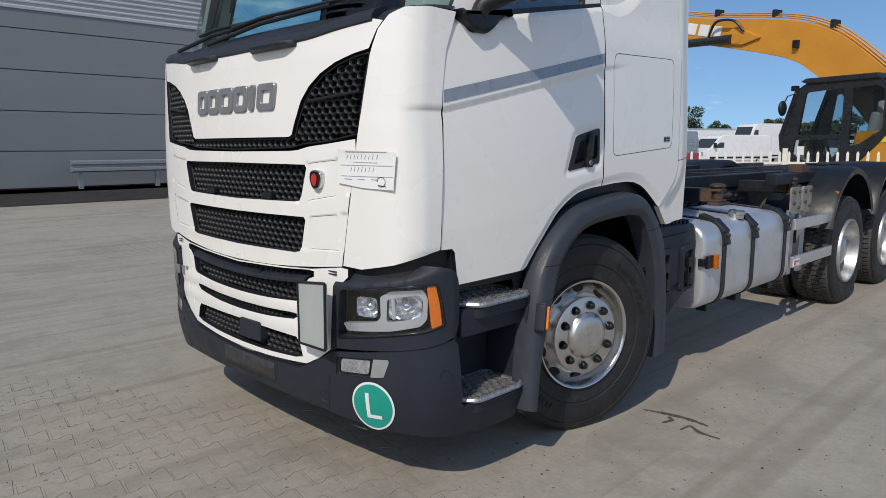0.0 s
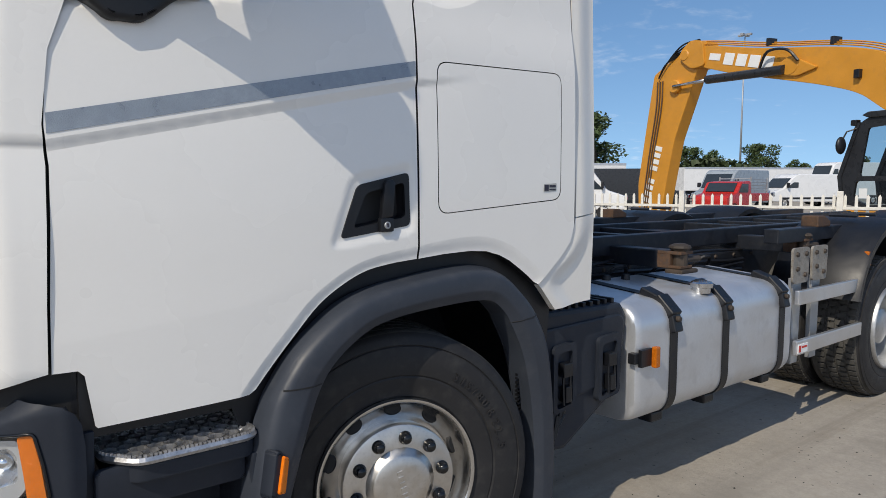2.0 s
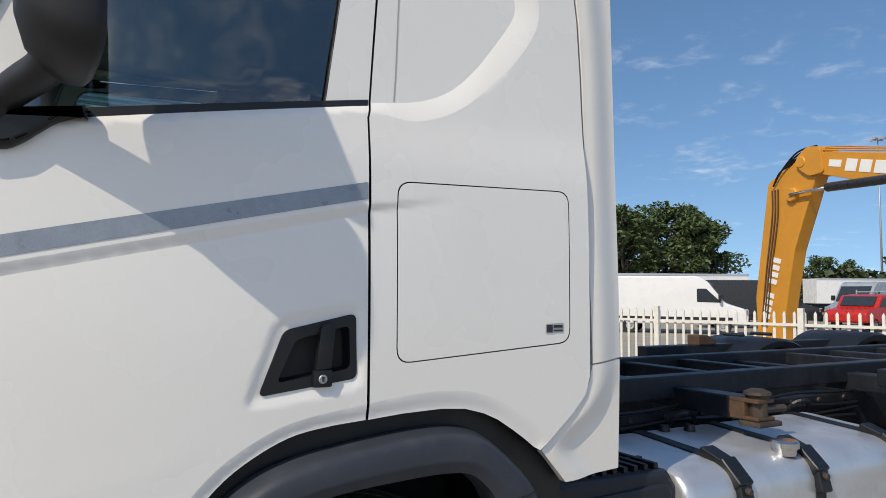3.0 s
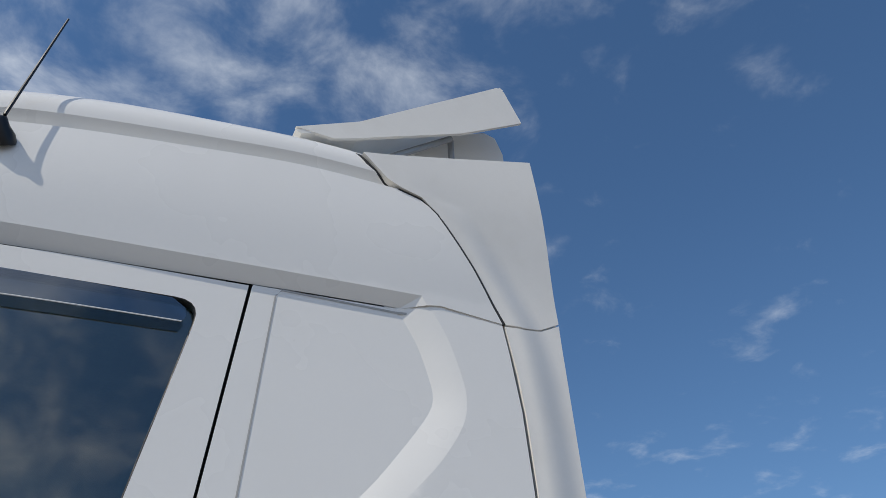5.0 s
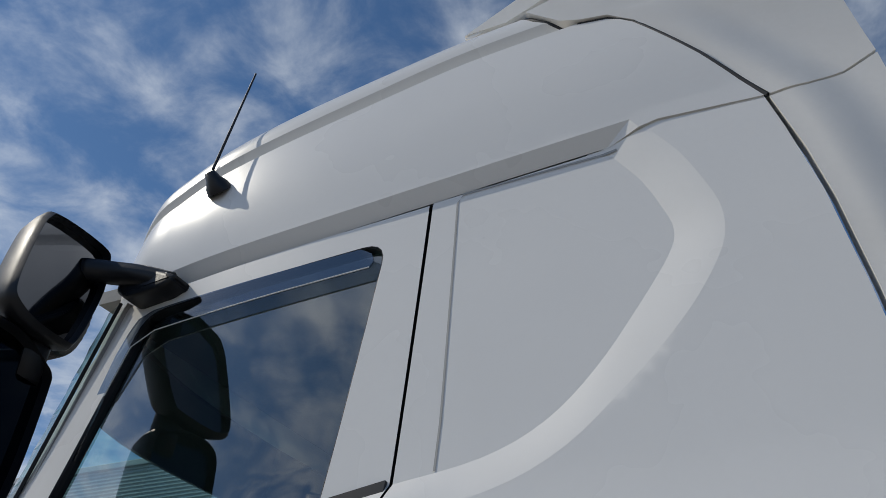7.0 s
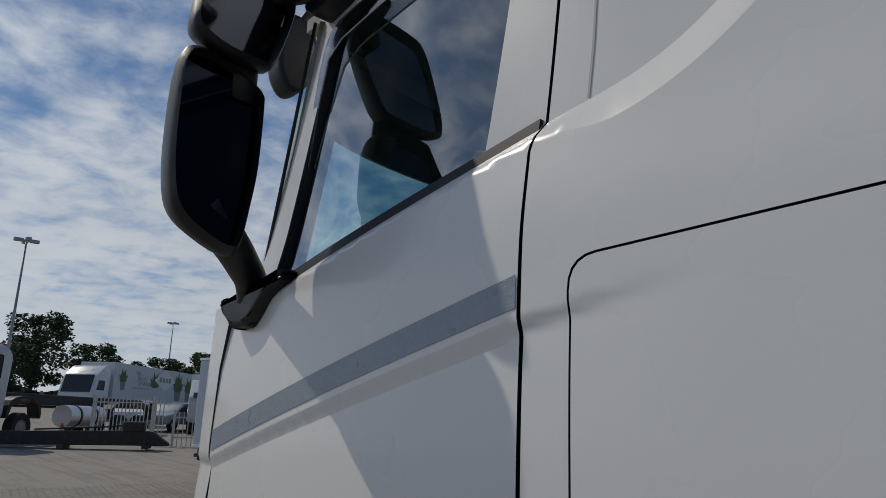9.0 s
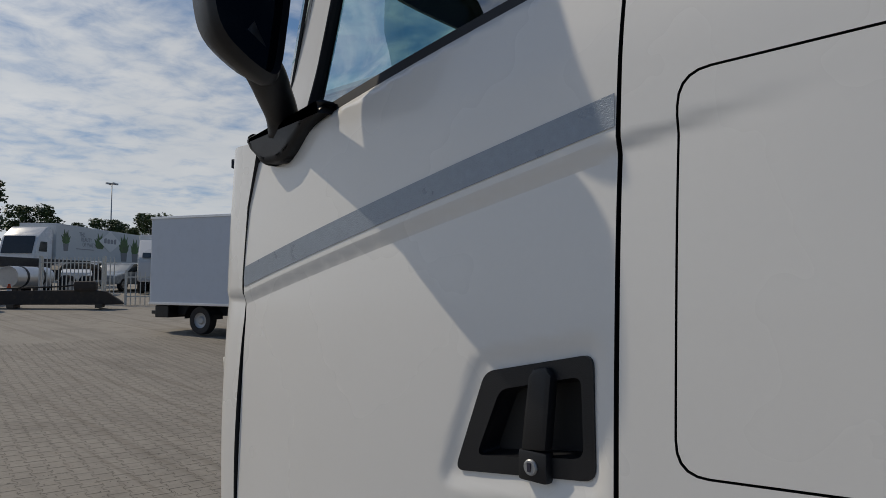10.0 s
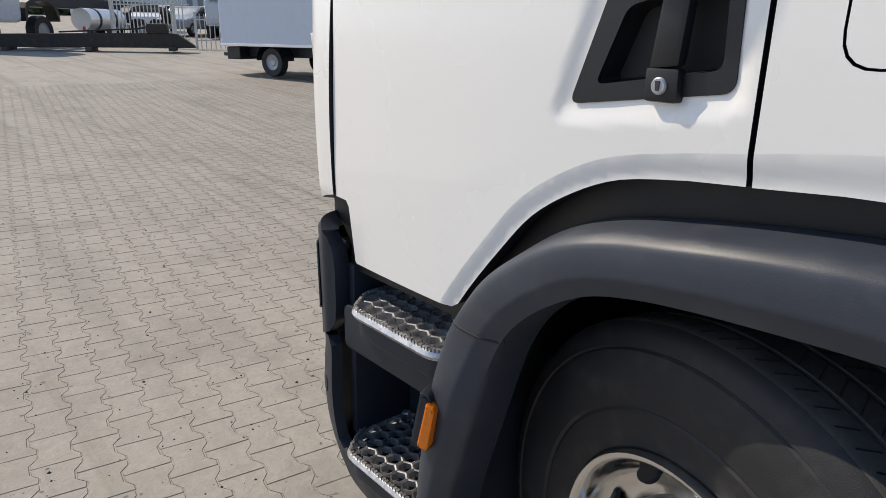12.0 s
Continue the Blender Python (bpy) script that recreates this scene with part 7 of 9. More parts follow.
for x in (2.55, 3.05, 4.2, 4.75, 5.4, 6.1):
    bm = B()
    box(bm, x - 0.04, x + 0.04, 0.80, 1.62, 1.14, 1.225, 0.006)
    part("cross_member", bm, M_CHASSIS, frame_hold)
for y in (0.33, 2 * MID - 0.33):
    bm = B()
    prism(bm, [(y - 0.05, 1.17), (y + 0.05, 1.17), (y + 0.05, 1.265), (y - 0.05, 1.265)], 3.2, 7.5, "x", 0.008)
    part("outer_rail", bm, M_CHASSIS, frame_hold)
    bm = B()
    prism(bm, [(3.75, 1.26), (3.95, 1.26), (3.95, 1.30), (3.85, 1.34), (3.75, 1.34)], y - 0.06, y + 0.06, "y", 0.01)
    part("guide", bm, M_RUST, frame_hold)
for x in (3.08, 3.34):
    bm = B()
    prism(bm, rounded([(x - 0.10, 0.95), (x + 0.10, 0.95), (x + 0.11, 1.17), (x - 0.11, 1.17)], 0.03), 0.075, 0.090, "y")
    part("support_plate", bm, material("weathered_bracket", (0.30, 0.28, 0.25), 0.6, metal=0.3, vary=0.2, scale=20, stain=0.5, tint=(0.14, 0.09, 0.05)), frame_hold, "weathered bracket with bolts")
    for dx, dz in ((-0.06, 1.13), (0.06, 1.13), (-0.05, 1.04), (0.05, 1.0)):
        bm = B()
        lathe(bm, [(0.0, -0.012), (0.013, -0.012), (0.016, 0.0)], 8, "y", (x + dx, 0.075, dz))
        part("bolt", bm, M_OLD_IRON, frame_hold)
    bm = B()
    prism(bm, [(x - 0.045, 0.44), (x + 0.045, 0.44), (x + 0.06, 0.98), (x - 0.06, 0.98)], 0.095, 0.125, "y", 0.004)
    part("guard_post", bm, M_GALV, frame_hold)
for z0, z1 in ((0.828, 0.916), (0.518, 0.608)):
    bm = B()
    box(bm, 2.955, 3.92, 0.022, 0.052, z0, z1, 0.006)
    part("side_guard", bm, M_ALU, frame_hold, "aluminium side guard rail")
bm = B()
box(bm, 2.965, 3.09, 0.018, 0.0218, 0.53, 0.585)
part("label", bm, M_LABEL_WHITE, frame_hold, "small white and red label")
bm = B()
box(bm, 2.972, 3.00, 0.0165, 0.0178, 0.537, 0.578)
box(bm, 3.01, 3.08, 0.0165, 0.0178, 0.56, 0.572)
part("mark", bm, M_RED, frame_hold)
bm = B()
box(bm, 3.93, 3.985, 0.005, 0.04, 1.0, 1.10, 0.01)
part("marker_lamp", bm, M_AMBER, frame_hold, "orange side marker")


def mudguard(x, y0, y1, a0, a1, r=0.66):
    bm = B()
    rows = []
    for k in range(25):
        a = radians(a0 + (a1 - a0) * k / 24)
        ca, sa = math.cos(a), math.sin(a)
        prof = [(r - 0.07, y0), (r - 0.02, y0 - 0.005), (r, y0 + 0.03), (r + 0.006, (y0 + y1) / 2), (r, y1 - 0.03), (r - 0.03, y1)]
        rows.append([bm.verts.new((x + q * ca, y, 0.63 + q * sa)) for q, y in prof])
    for a, b in zip(rows, rows[1:]):
        for i in range(5):
            bm.faces.new((a[i], a[i + 1], b[i + 1], b[i]))
    return part("mudguard", bm, M_BLACK, frame_hold, "dark plastic mudguard", smooth=True, auto=50)


for y0, y1 in ((0.0, 0.62), (2 * MID - 0.62, 2 * MID)):
    mudguard(4.43, y0, y1, 20, 168, 0.68)
    mudguard(5.79, y0, y1, 8, 165, 0.70)
    for x in (4.25, 4.60):
        bm = B()
        yy = (y0 + y1) / 2
        tube(bm, [(x, yy - 0.10, 1.330), (x + 0.01, yy + 0.10, 1.330)], 0.016, 6)
        part("mudguard_rib", bm, M_PLASTIC, frame_hold)
for x, r in ((0.0, 0.07), (4.43, 0.16), (5.79, 0.10)):
    bm = B()
    tube(bm, [(x, 0.35, 0.51), (x, 2 * MID - 0.35, 0.51)], r, 12)
    part("axle", bm, M_CHASSIS, frame_hold, "dark axle")
bm = B()
box(bm, 0.95, 1.4, 0.75, 1.66, 0.72, 1.12, 0.04)
box(bm, -0.9, 0.7, 0.55, 1.87, 0.55, 1.15, 0.06)
part("engine_block", bm, M_CHASSIS, frame_hold, "dark engine and gearbox below the cab")
for k, (y, z, r) in enumerate(((0.735, 1.02, 0.012), (0.730, 0.98, 0.009), (0.738, 0.94, 0.014), (0.725, 1.095, 0.010))):
    bm = B()
    tube(bm, spline([(1.0 + 0.1 * i, y + 0.006 * math.sin(i * 0.9 + k), z + 0.008 * math.sin(i * 0.7 + 2 * k)) for i in range(27)], 2), r, 6)
    part("air_pipe", bm, M_BLACK, frame_hold, "black air pipe along the frame")
for i in range(22):
    bm = B()
    lathe(bm, [(0.0, -0.012), (0.013, -0.012), (0.016, 0.0)], 8, "y", (1.15 + 0.125 * i, 0.760, 1.045 if i % 2 else 0.86))
    part("bolt", bm, M_OLD_IRON, frame_hold)
for x in (1.32, 1.95, 2.42, 2.86):
    bm = B()
    tube(bm, spline([(x, 0.74, 0.95), (x + 0.03, 0.66, 1.06), (x + 0.09, 0.62, 1.08), (x + 0.16, 0.66, 1.03), (x + 0.20, 0.74, 0.96)], 4), 0.012, 6)
    part("hose", bm, M_BLACK, frame_hold, "black air hose")

# ---- hall with grey cladding behind the truck's nose ----
hall = thing("hall", "large grey industrial hall with horizontal wall panels", "building", (0, 20.4, 0))
bm = B()
box(bm, -30, 9, 0.10, 12, 0, 5.0)
part("wall", bm, M_CLAD, hall, "grey clad wall")
for z0, z1 in ((0.05, 1.075), (1.10, 2.20), (2.225, 3.325), (3.35, 4.45), (4.475, 4.99)):
    bm = B()
    box(bm, -30, 9, 0.0, 0.096, z0, z1, 0.008)
    part("panel", bm, M_CLAD, hall)
bm = B()
box(bm, -30, 9, 0.03, 0.096, 0.0, 0.045)
part("plinth", bm, M_OLD_IRON, hall)
bm = B()
box(bm, -30, 9, -0.03, 0.096, 4.99, 5.03, 0.006)
part("drip_rail", bm, M_CLAD_LIGHT, hall)
bm = B()
prof = []
for i in range(160):
    z = 5.04 + i * 0.0375
    prof.append((0.0 if i % 4 in (0, 1) else 0.05, z))
prof = prof + [(0.30, prof[-1][1]), (0.30, 5.04)]
prism(bm, prof, -30, 9, "x")
part("upper_cladding", bm, M_CLAD_LIGHT, hall, "light grey ribbed cladding")
bm = B()
box(bm, -30.2, 9.2, -0.10, 12, 11.0, 11.25, 0.03)
part("roof", bm, M_CLAD_LIGHT, hall)
guard = thing("guard_rail", "galvanised steel guard rail in front of the hall", "guard rail", (0, 19.5, 0))
for x in (3.45, 5.65, 7.85):
    bm = B()
    box(bm, x, x + 0.12, 0.03, 0.13, 0, 0.80, 0.006)
    part("post", bm, M_GALV, guard)
bm = B()
prism(bm, [(0.0, 0.49), (-0.06, 0.52), (-0.06, 0.60), (0.0, 0.64), (0.0, 0.68), (-0.06, 0.72), (-0.06, 0.80), (0.0, 0.83), (0.02, 0.83), (0.02, 0.49)], 3.25, 9.0, "x")
part("rail", bm, M_GALV, guard)
M_APRON = material("apron_strip", (0.075, 0.072, 0.068), 0.85, vary=0.2, scale=1.2, fine=60, stain=0.5, tint=(0.13, 0.12, 0.11), bump=0.4, bump_scale=90)
# dark sheet just above the ground, from y = 15.2 to the hall
bm = B()
rows = []
for i in range(20):
    x = -30 + 39 * i / 19
    rows.append([bm.verts.new((x, y, rise(x, y) + 0.012)) for y in (15.2, 16.5, 17.5, 18.5, 19.5, 20.5)])
for a, b in zip(rows, rows[1:]):
    for j in range(5):
        bm.faces.new((a[j], b[j], b[j + 1], a[j + 1]))
bmesh.ops.solidify(bm, geom=bm.faces[:], thickness=-0.03)
tagged(part("apron", bm, M_APRON), "dark strip of ground along the hall", "pavement", kind="structure")


# ---- fence behind the truck ----
def fence(name, label, a, b, height, gap, post_every, mat, base=0.0, bar=0.022):
    a, b = Vector((*a, base)), Vector((*b, base))
    d = b - a
    f = thing(name, label, "fence", a, math.degrees(math.atan2(d.y, d.x)))
    n = int(d.length / gap)
    bm = B()
    prism(bm, [(-bar, 0), (bar, 0), (bar, height - 0.04), (0, height), (-bar, height - 0.04)], -0.010, 0.010, "y")
    first = part("picket", bm, mat, f)
    bm = B()
    prism(bm, [(-0.045, 0), (0.045, 0), (0.045, height + 0.05), (-0.045, height + 0.05)], 0.03, 0.12, "y", 0.006)
    post = part("post", bm, mat, f)
    for i in range(1, n):
        o = first if i == 1 else first.copy()
        if i > 1:
            scene.collection.objects.link(o)
        o.location = (i * gap, 0, 0.0)
    k = int(d.length / post_every)
    for i in range(k + 1):
        o = post if i == 0 else post.copy()
        if i:
            scene.collection.objects.link(o)
        o.location = (i * post_every, 0, 0)
    for z in (0.30, height - 0.24):
        bm = B()
        box(bm, 0, d.length, 0.012, 0.042, z, z + 0.045)
        part("rail", bm, mat, f)
    return f


fence("picket_fence", "white painted steel picket fence behind the truck", (12.7, -4.2), (7.2, 13.4), 1.41, 0.155, 2.45, M_FENCE)


# ---- excavator ----
def excavator():
    """Stands behind the fence; its boom reaches along +y and the arm hangs down."""
    ex = thing("excavator", "yellow-orange crawler excavator with its boom raised", "excavator", (13.5, 2.2, 0), 75)
    ex.scale = (1.0, 1.0, 0.88)
    # local: x along the boom, y to the near side (the parts are drawn for the far side and turned over), z up
    def put(nm, bm, mat, label="", **k):
        mirrored(bm, 0)
        return part(nm, bm, mat, ex, label, **k)
    for y in (-1.15, 1.15):
        bm = B()
        prism(bm, rounded([(-2.1, 0.0), (2.1, 0.0), (2.3, 0.45), (1.9, 0.9), (-1.9, 0.9), (-2.3, 0.45)], 0.2), y - 0.3, y + 0.3, "y", 0.03)
        put("track", bm, M_OLD_IRON, "dark crawler track")
    bm = B()
    prism(bm, rounded([(-2.6, 1.05), (0.9, 1.05), (0.9, 1.35), (0.2, 1.9), (-0.5, 2.0), (-2.6, 2.1), (-2.8, 1.6)], 0.12), -0.05, 1.35, "y", 0.04)
    put("body", bm, M_YELLOW, "yellow upper body")
    bm = B()
    prism(bm, rounded([(-2.6, 1.05), (-0.42, 1.05), (-0.42, 2.02), (-2.6, 2.1), (-2.8, 1.6)], 0.12), -1.35, -0.05, "y", 0.04)
    put("engine_cover", bm, M_YELLOW, "yellow engine cover")
    bm = B()
    prism(bm, rounded([(-0.42, 1.02), (1.0, 1.02), (1.0, 1.25), (-0.42, 1.25)], 0.05), -1.36, -0.08, "y", 0.03)
    put("cab_base", bm, M_YELLOW)
    # operator's cab
    CAB = rounded([(-1.05, 1.95), (-0.50, 1.30), (0.55, 1.28), (1.02, 1.38), (1.10, 1.95), (0.78, 3.02), (0.55, 3.16), (-0.80, 3.16), (-1.05, 2.95)], 0.12)
    W1 = rounded([(-0.18, 1.95), (0.72, 1.95), (0.60, 2.92), (-0.18, 2.98)], 0.06)
    W2 = rounded([(-0.18, 1.40), (0.55, 1.36), (0.82, 1.50), (0.78, 1.85), (-0.18, 1.85)], 0.06)
    W3 = rounded([(-0.95, 2.05), (-0.55, 1.75), (-0.34, 1.70), (-0.34, 2.96), (-0.82, 2.98), (-0.95, 2.88)], 0.06)
    for y, o in ((-1.38, 1), (-0.30, -1)):
        bm = B()
        sheet(bm, CAB, (lambda x, z, y=y: (x, y, z)), 0.3, 0.05 * o, holes=(W1, W2, W3), edge=0.1)
        put("cab_side", bm, M_VAN_DARK, "dark cab frame", smooth=False)
        bm = B()
        sheet(bm, CAB, (lambda x, z, y=y + 0.03 * o: (x, y, z)), 0.5, 0, edge=0.2)
        put("cab_window", bm, glass("excavator_glass", (0.55, 0.66, 0.70), 0.02), "clear cab window", smooth=False)
    bm = B()
    prism(bm, [(-0.86, 3.12), (0.60, 3.12), (0.72, 3.18), (0.60, 3.24), (-0.80, 3.24)], -1.42, -0.26, "y", 0.02)
    put("cab_roof", bm, M_VAN_DARK, "dark cab roof")
    for ya, yb in ((-1.40, -1.30), (-0.36, -0.28)):
        bm = B()
        prism(bm, [(1.0, 1.35), (1.06, 1.35), (1.14, 1.95), (0.82, 3.04), (0.74, 3.04), (1.06, 1.95)], ya, yb, "y")
        put("front_pillar", bm, M_VAN_DARK)
    bm = B()
    box(bm, -0.55, 0.05, -1.1, -0.55, 1.5, 1.75, 0.06)
    moved(bm, box(bm, -0.08, 0.08, -1.08, -0.58, 0, 0.75, 0.06), pose(-0.5, 0, 1.7, 0, -10, 0))
    box(bm, -0.72, -0.58, -0.95, -0.70, 2.42, 2.68, 0.04)
    put("operator_seat", bm, M_CAB_GREY, "grey operator's seat")
    bm = B()
    tube(bm, [(0.35, -0.8, 1.4), (0.5, -0.8, 1.95)], 0.03)
    tube(bm, [(0.2, -1.2, 1.5), (0.35, -1.2, 2.0)], 0.02)
    put("levers", bm, M_BLACK)
    bm = B()
    box(bm, 0.55, 0.70, -1.395, -1.385, 1.50, 1.70)
    put("paper_label", bm, M_LABEL_WHITE, "white label in the window")
    bm = B()
    tube(bm, [(0.80, -1.40, 2.92), (0.92, -1.50, 2.86), (0.96, -1.55, 2.70)], 0.015)
    put("mirror_arm", bm, M_BLACK)
    bm = B()
    bmesh.ops.create_uvsphere(bm, u_segments=14, v_segments=10, radius=0.15, matrix=Matrix.Translation((0.98, -1.56, 2.58)) @ Matrix.Diagonal((0.4, 0.8, 1.2, 1)))
    put("round_mirror", bm, M_BLACK, "round black mirror", smooth=True)
    bm = B()
    box(bm, 0.80, 0.92, -1.42, -1.30, 2.98, 3.10, 0.02)
    put("work_lamp", bm, M_BLACK)
    # boom: a bent box beam, its foot beside the cab
    top = spline([(-1.25, 1.95), (-0.80, 2.85), (-0.28, 3.44), (0.42, 4.12), (0.94, 4.50), (1.55, 4.78), (2.48, 5.01), (3.99, 5.28), (5.32, 5.60), (6.10, 5.76)], 6)
    low = spline([(-0.35, 1.70), (0.35, 2.70), (1.29, 3.53), (1.74, 3.85), (2.42, 4.10), (3.23, 4.33), (4.10, 4.56), (5.0, 4.82), (6.15, 5.22)], 6)
    bm = B()
    prism(bm, top + low[::-1], -0.22, 0.22, "y", 0.015)
    put("boom", bm, M_YELLOW, "yellow bent boom")
    for k, off in enumerate((0.05, 0.10, 0.15)):
        bm = B()
        tube(bm, [(x, -0.18 + k * 0.07, z + off) for x, z in top[6:]], 0.020, 6)
        put("boom_pipe", bm, M_YELLOW, "yellow hydraulic pipe")
    for x, z in ((0.9, 4.56), (2.3, 5.05), (3.9, 5.35)):
        bm = B()
        box(bm, x - 0.04, x + 0.04, -0.22, 0.04, z - 0.03, z + 0.16, 0.01)
        put("pipe_clamp", bm, M_CHASSIS)
    bm = B()
    prism(bm, rounded([(5.75, 5.15), (5.85, 5.86), (6.25, 5.95), (6.62, 5.70), (6.55, 5.38), (6.2, 5.12)], 0.12), -0.27, 0.27, "y", 0.02)
    put("boom_head", bm, M_YELLOW)
    # arm and its cylinder
    ARM = rounded([(6.20, 5.72), (6.62, 5.74), (7.15, 5.46), (7.69, 5.18), (7.86, 4.21), (8.06, 3.0), (8.25, 1.82), (8.20, 0.62), (7.30, 0.55), (7.28, 0.87), (7.05, 2.1), (6.83, 3.15), (6.34, 4.40), (6.03, 5.22)], 0.10)
    bm = B()
    prism(bm, ARM, -0.18, 0.18, "y", 0.02)
    put("arm", bm, M_YELLOW, "yellow arm hanging down")
    for k in range(3):
        bm = B()
        tube(bm, spline([(7.52 - k * 0.10, -0.205, 4.95), (7.55 - k * 0.10, -0.205, 4.1), (7.80 - k * 0.09, -0.205, 2.6), (8.02 - k * 0.09, -0.205, 1.0)], 4), 0.020, 6)
        put("arm_pipe", bm, M_RUST)
    for x, z, r in ((6.46, 5.56, 0.17), (6.80, 4.71, 0.20), (3.25, 4.69, 0.24)):
        bm = B()
        lathe(bm, [(0.0, -0.29), (r - 0.03, -0.29), (r, -0.26), (r, 0.26), (0.0, 0.26)], 20, "y", (x, 0, z))
        put("pivot", bm, M_YELLOW, smooth=True, auto=40)
    bm = B()
    prism(bm, rounded([(2.55, 4.55), (3.25, 4.95), (3.55, 4.78), (3.50, 4.50), (3.05, 4.42)], 0.08), -0.28, -0.20, "y", 0.02)
    put("cylinder_lug", bm, M_YELLOW)
    bm = B()
    tube(bm, [(3.35, -0.30, 4.62), (5.60, -0.30, 4.72)], 0.12, 12)
    put("cylinder", bm, M_VAN_DARK, "dark hydraulic cylinder", smooth=True, auto=50)
    bm = B()
    tube(bm, [(5.60, -0.30, 4.72), (6.80, -0.30, 4.71)], 0.045, 10)
    put("piston_rod", bm, M_STEEL_CHROME, "bright piston rod", smooth=True)
    for k in range(5):
        bm = B()
        tube(bm, spline([(6.0 + 0.06 * k, -0.2 + 0.07 * k, 5.92), (6.55, -0.26 + 0.05 * k, 5.86 - 0.05 * k), (7.10, -0.25, 5.46), (7.45, -0.23, 5.05)], 5), 0.024, 6)
        put("hose", bm, M_BLACK, "black hydraulic hose")
    bm = B()
    tube(bm, spline([(3.0, -0.32, 4.78), (3.25, -0.38, 5.08), (3.75, -0.38, 5.12), (4.0, -0.32, 4.75)], 5), 0.035, 6)
    put("hose", bm, M_BLACK, "black hydraulic hose")
    bm = B()
    box(bm, 1.60, 1.72, -0.32, -0.22, 4.15, 4.34, 0.01)
    put("boom_lamp", bm, M_BLACK)
    # the owner's name and the maker's mark stay plain white blocks
    for k0, k1 in ((0, 4), (5, 9)):
        bm = B()
        for k in range(k0, k1):
            zz = 1.30 + k * 0.20
            moved(bm, box(bm, -0.14, 0.14, -0.195, -0.184, -0.070, 0.070), pose(7.86 - (zz - 1.3) * 0.27, 0, zz, 0, -15, 0))
        put("arm_marks", bm, M_LABEL_WHITE, "white marks")
    bm = B()
    for k in range(4):
        moved(bm, box(bm, -0.155, 0.155, -0.232, -0.222, -0.155, 0.155, 0.004), pose(3.86 + k * 0.38, 0, 4.89 + k * 0.10, 0, -15, 0))
    put("boom_marks", bm, M_LABEL_WHITE, "white maker's marks")
    bm = B()
    moved(bm, box(bm, -0.18, 0.18, -0.230, -0.222, -0.09, 0.09), pose(5.45, 0, 5.33, 0, -14, 0))
    put("small_plate", bm, M_LABEL_WHITE)
    bm = B()
    box(bm, -1.3, -0.95, -1.365, -1.355, 1.78, 1.90)
    put("warning_label", bm, material("warning_yellow", (0.75, 0.60, 0.02), 0.5), "yellow warning label")
    return ex


excavator()


# ---- parked vans and cars ----
def road_wheel(ob, x, y, r=0.34, w=0.22, side=-1):
    bm = B()
    lathe(bm, [(r * 0.55, 0.0), (r * 0.62, -0.01), (r * 0.95, -0.01), (r, 0.03), (r, w - 0.03), (r * 0.9, w)], 24, "y")
    if side > 0:
        mirrored(bm, 0)
    bmesh.ops.translate(bm, vec=(x, y, r), verts=bm.verts)
    wh = part("wheel", bm, M_RUBBER, ob, smooth=True, auto=40)
    bm = B()
    lathe(bm, [(0.0, 0.03), (r * 0.2, 0.02), (r * 0.3, 0.05), (r * 0.5, 0.04), (r * 0.60, 0.0)], 20, "y")
    if side > 0:
        mirrored(bm, 0)
    bmesh.ops.translate(bm, vec=(x, y, r), verts=bm.verts)
    part("rim", bm, M_GALV, wh, smooth=True, auto=40)


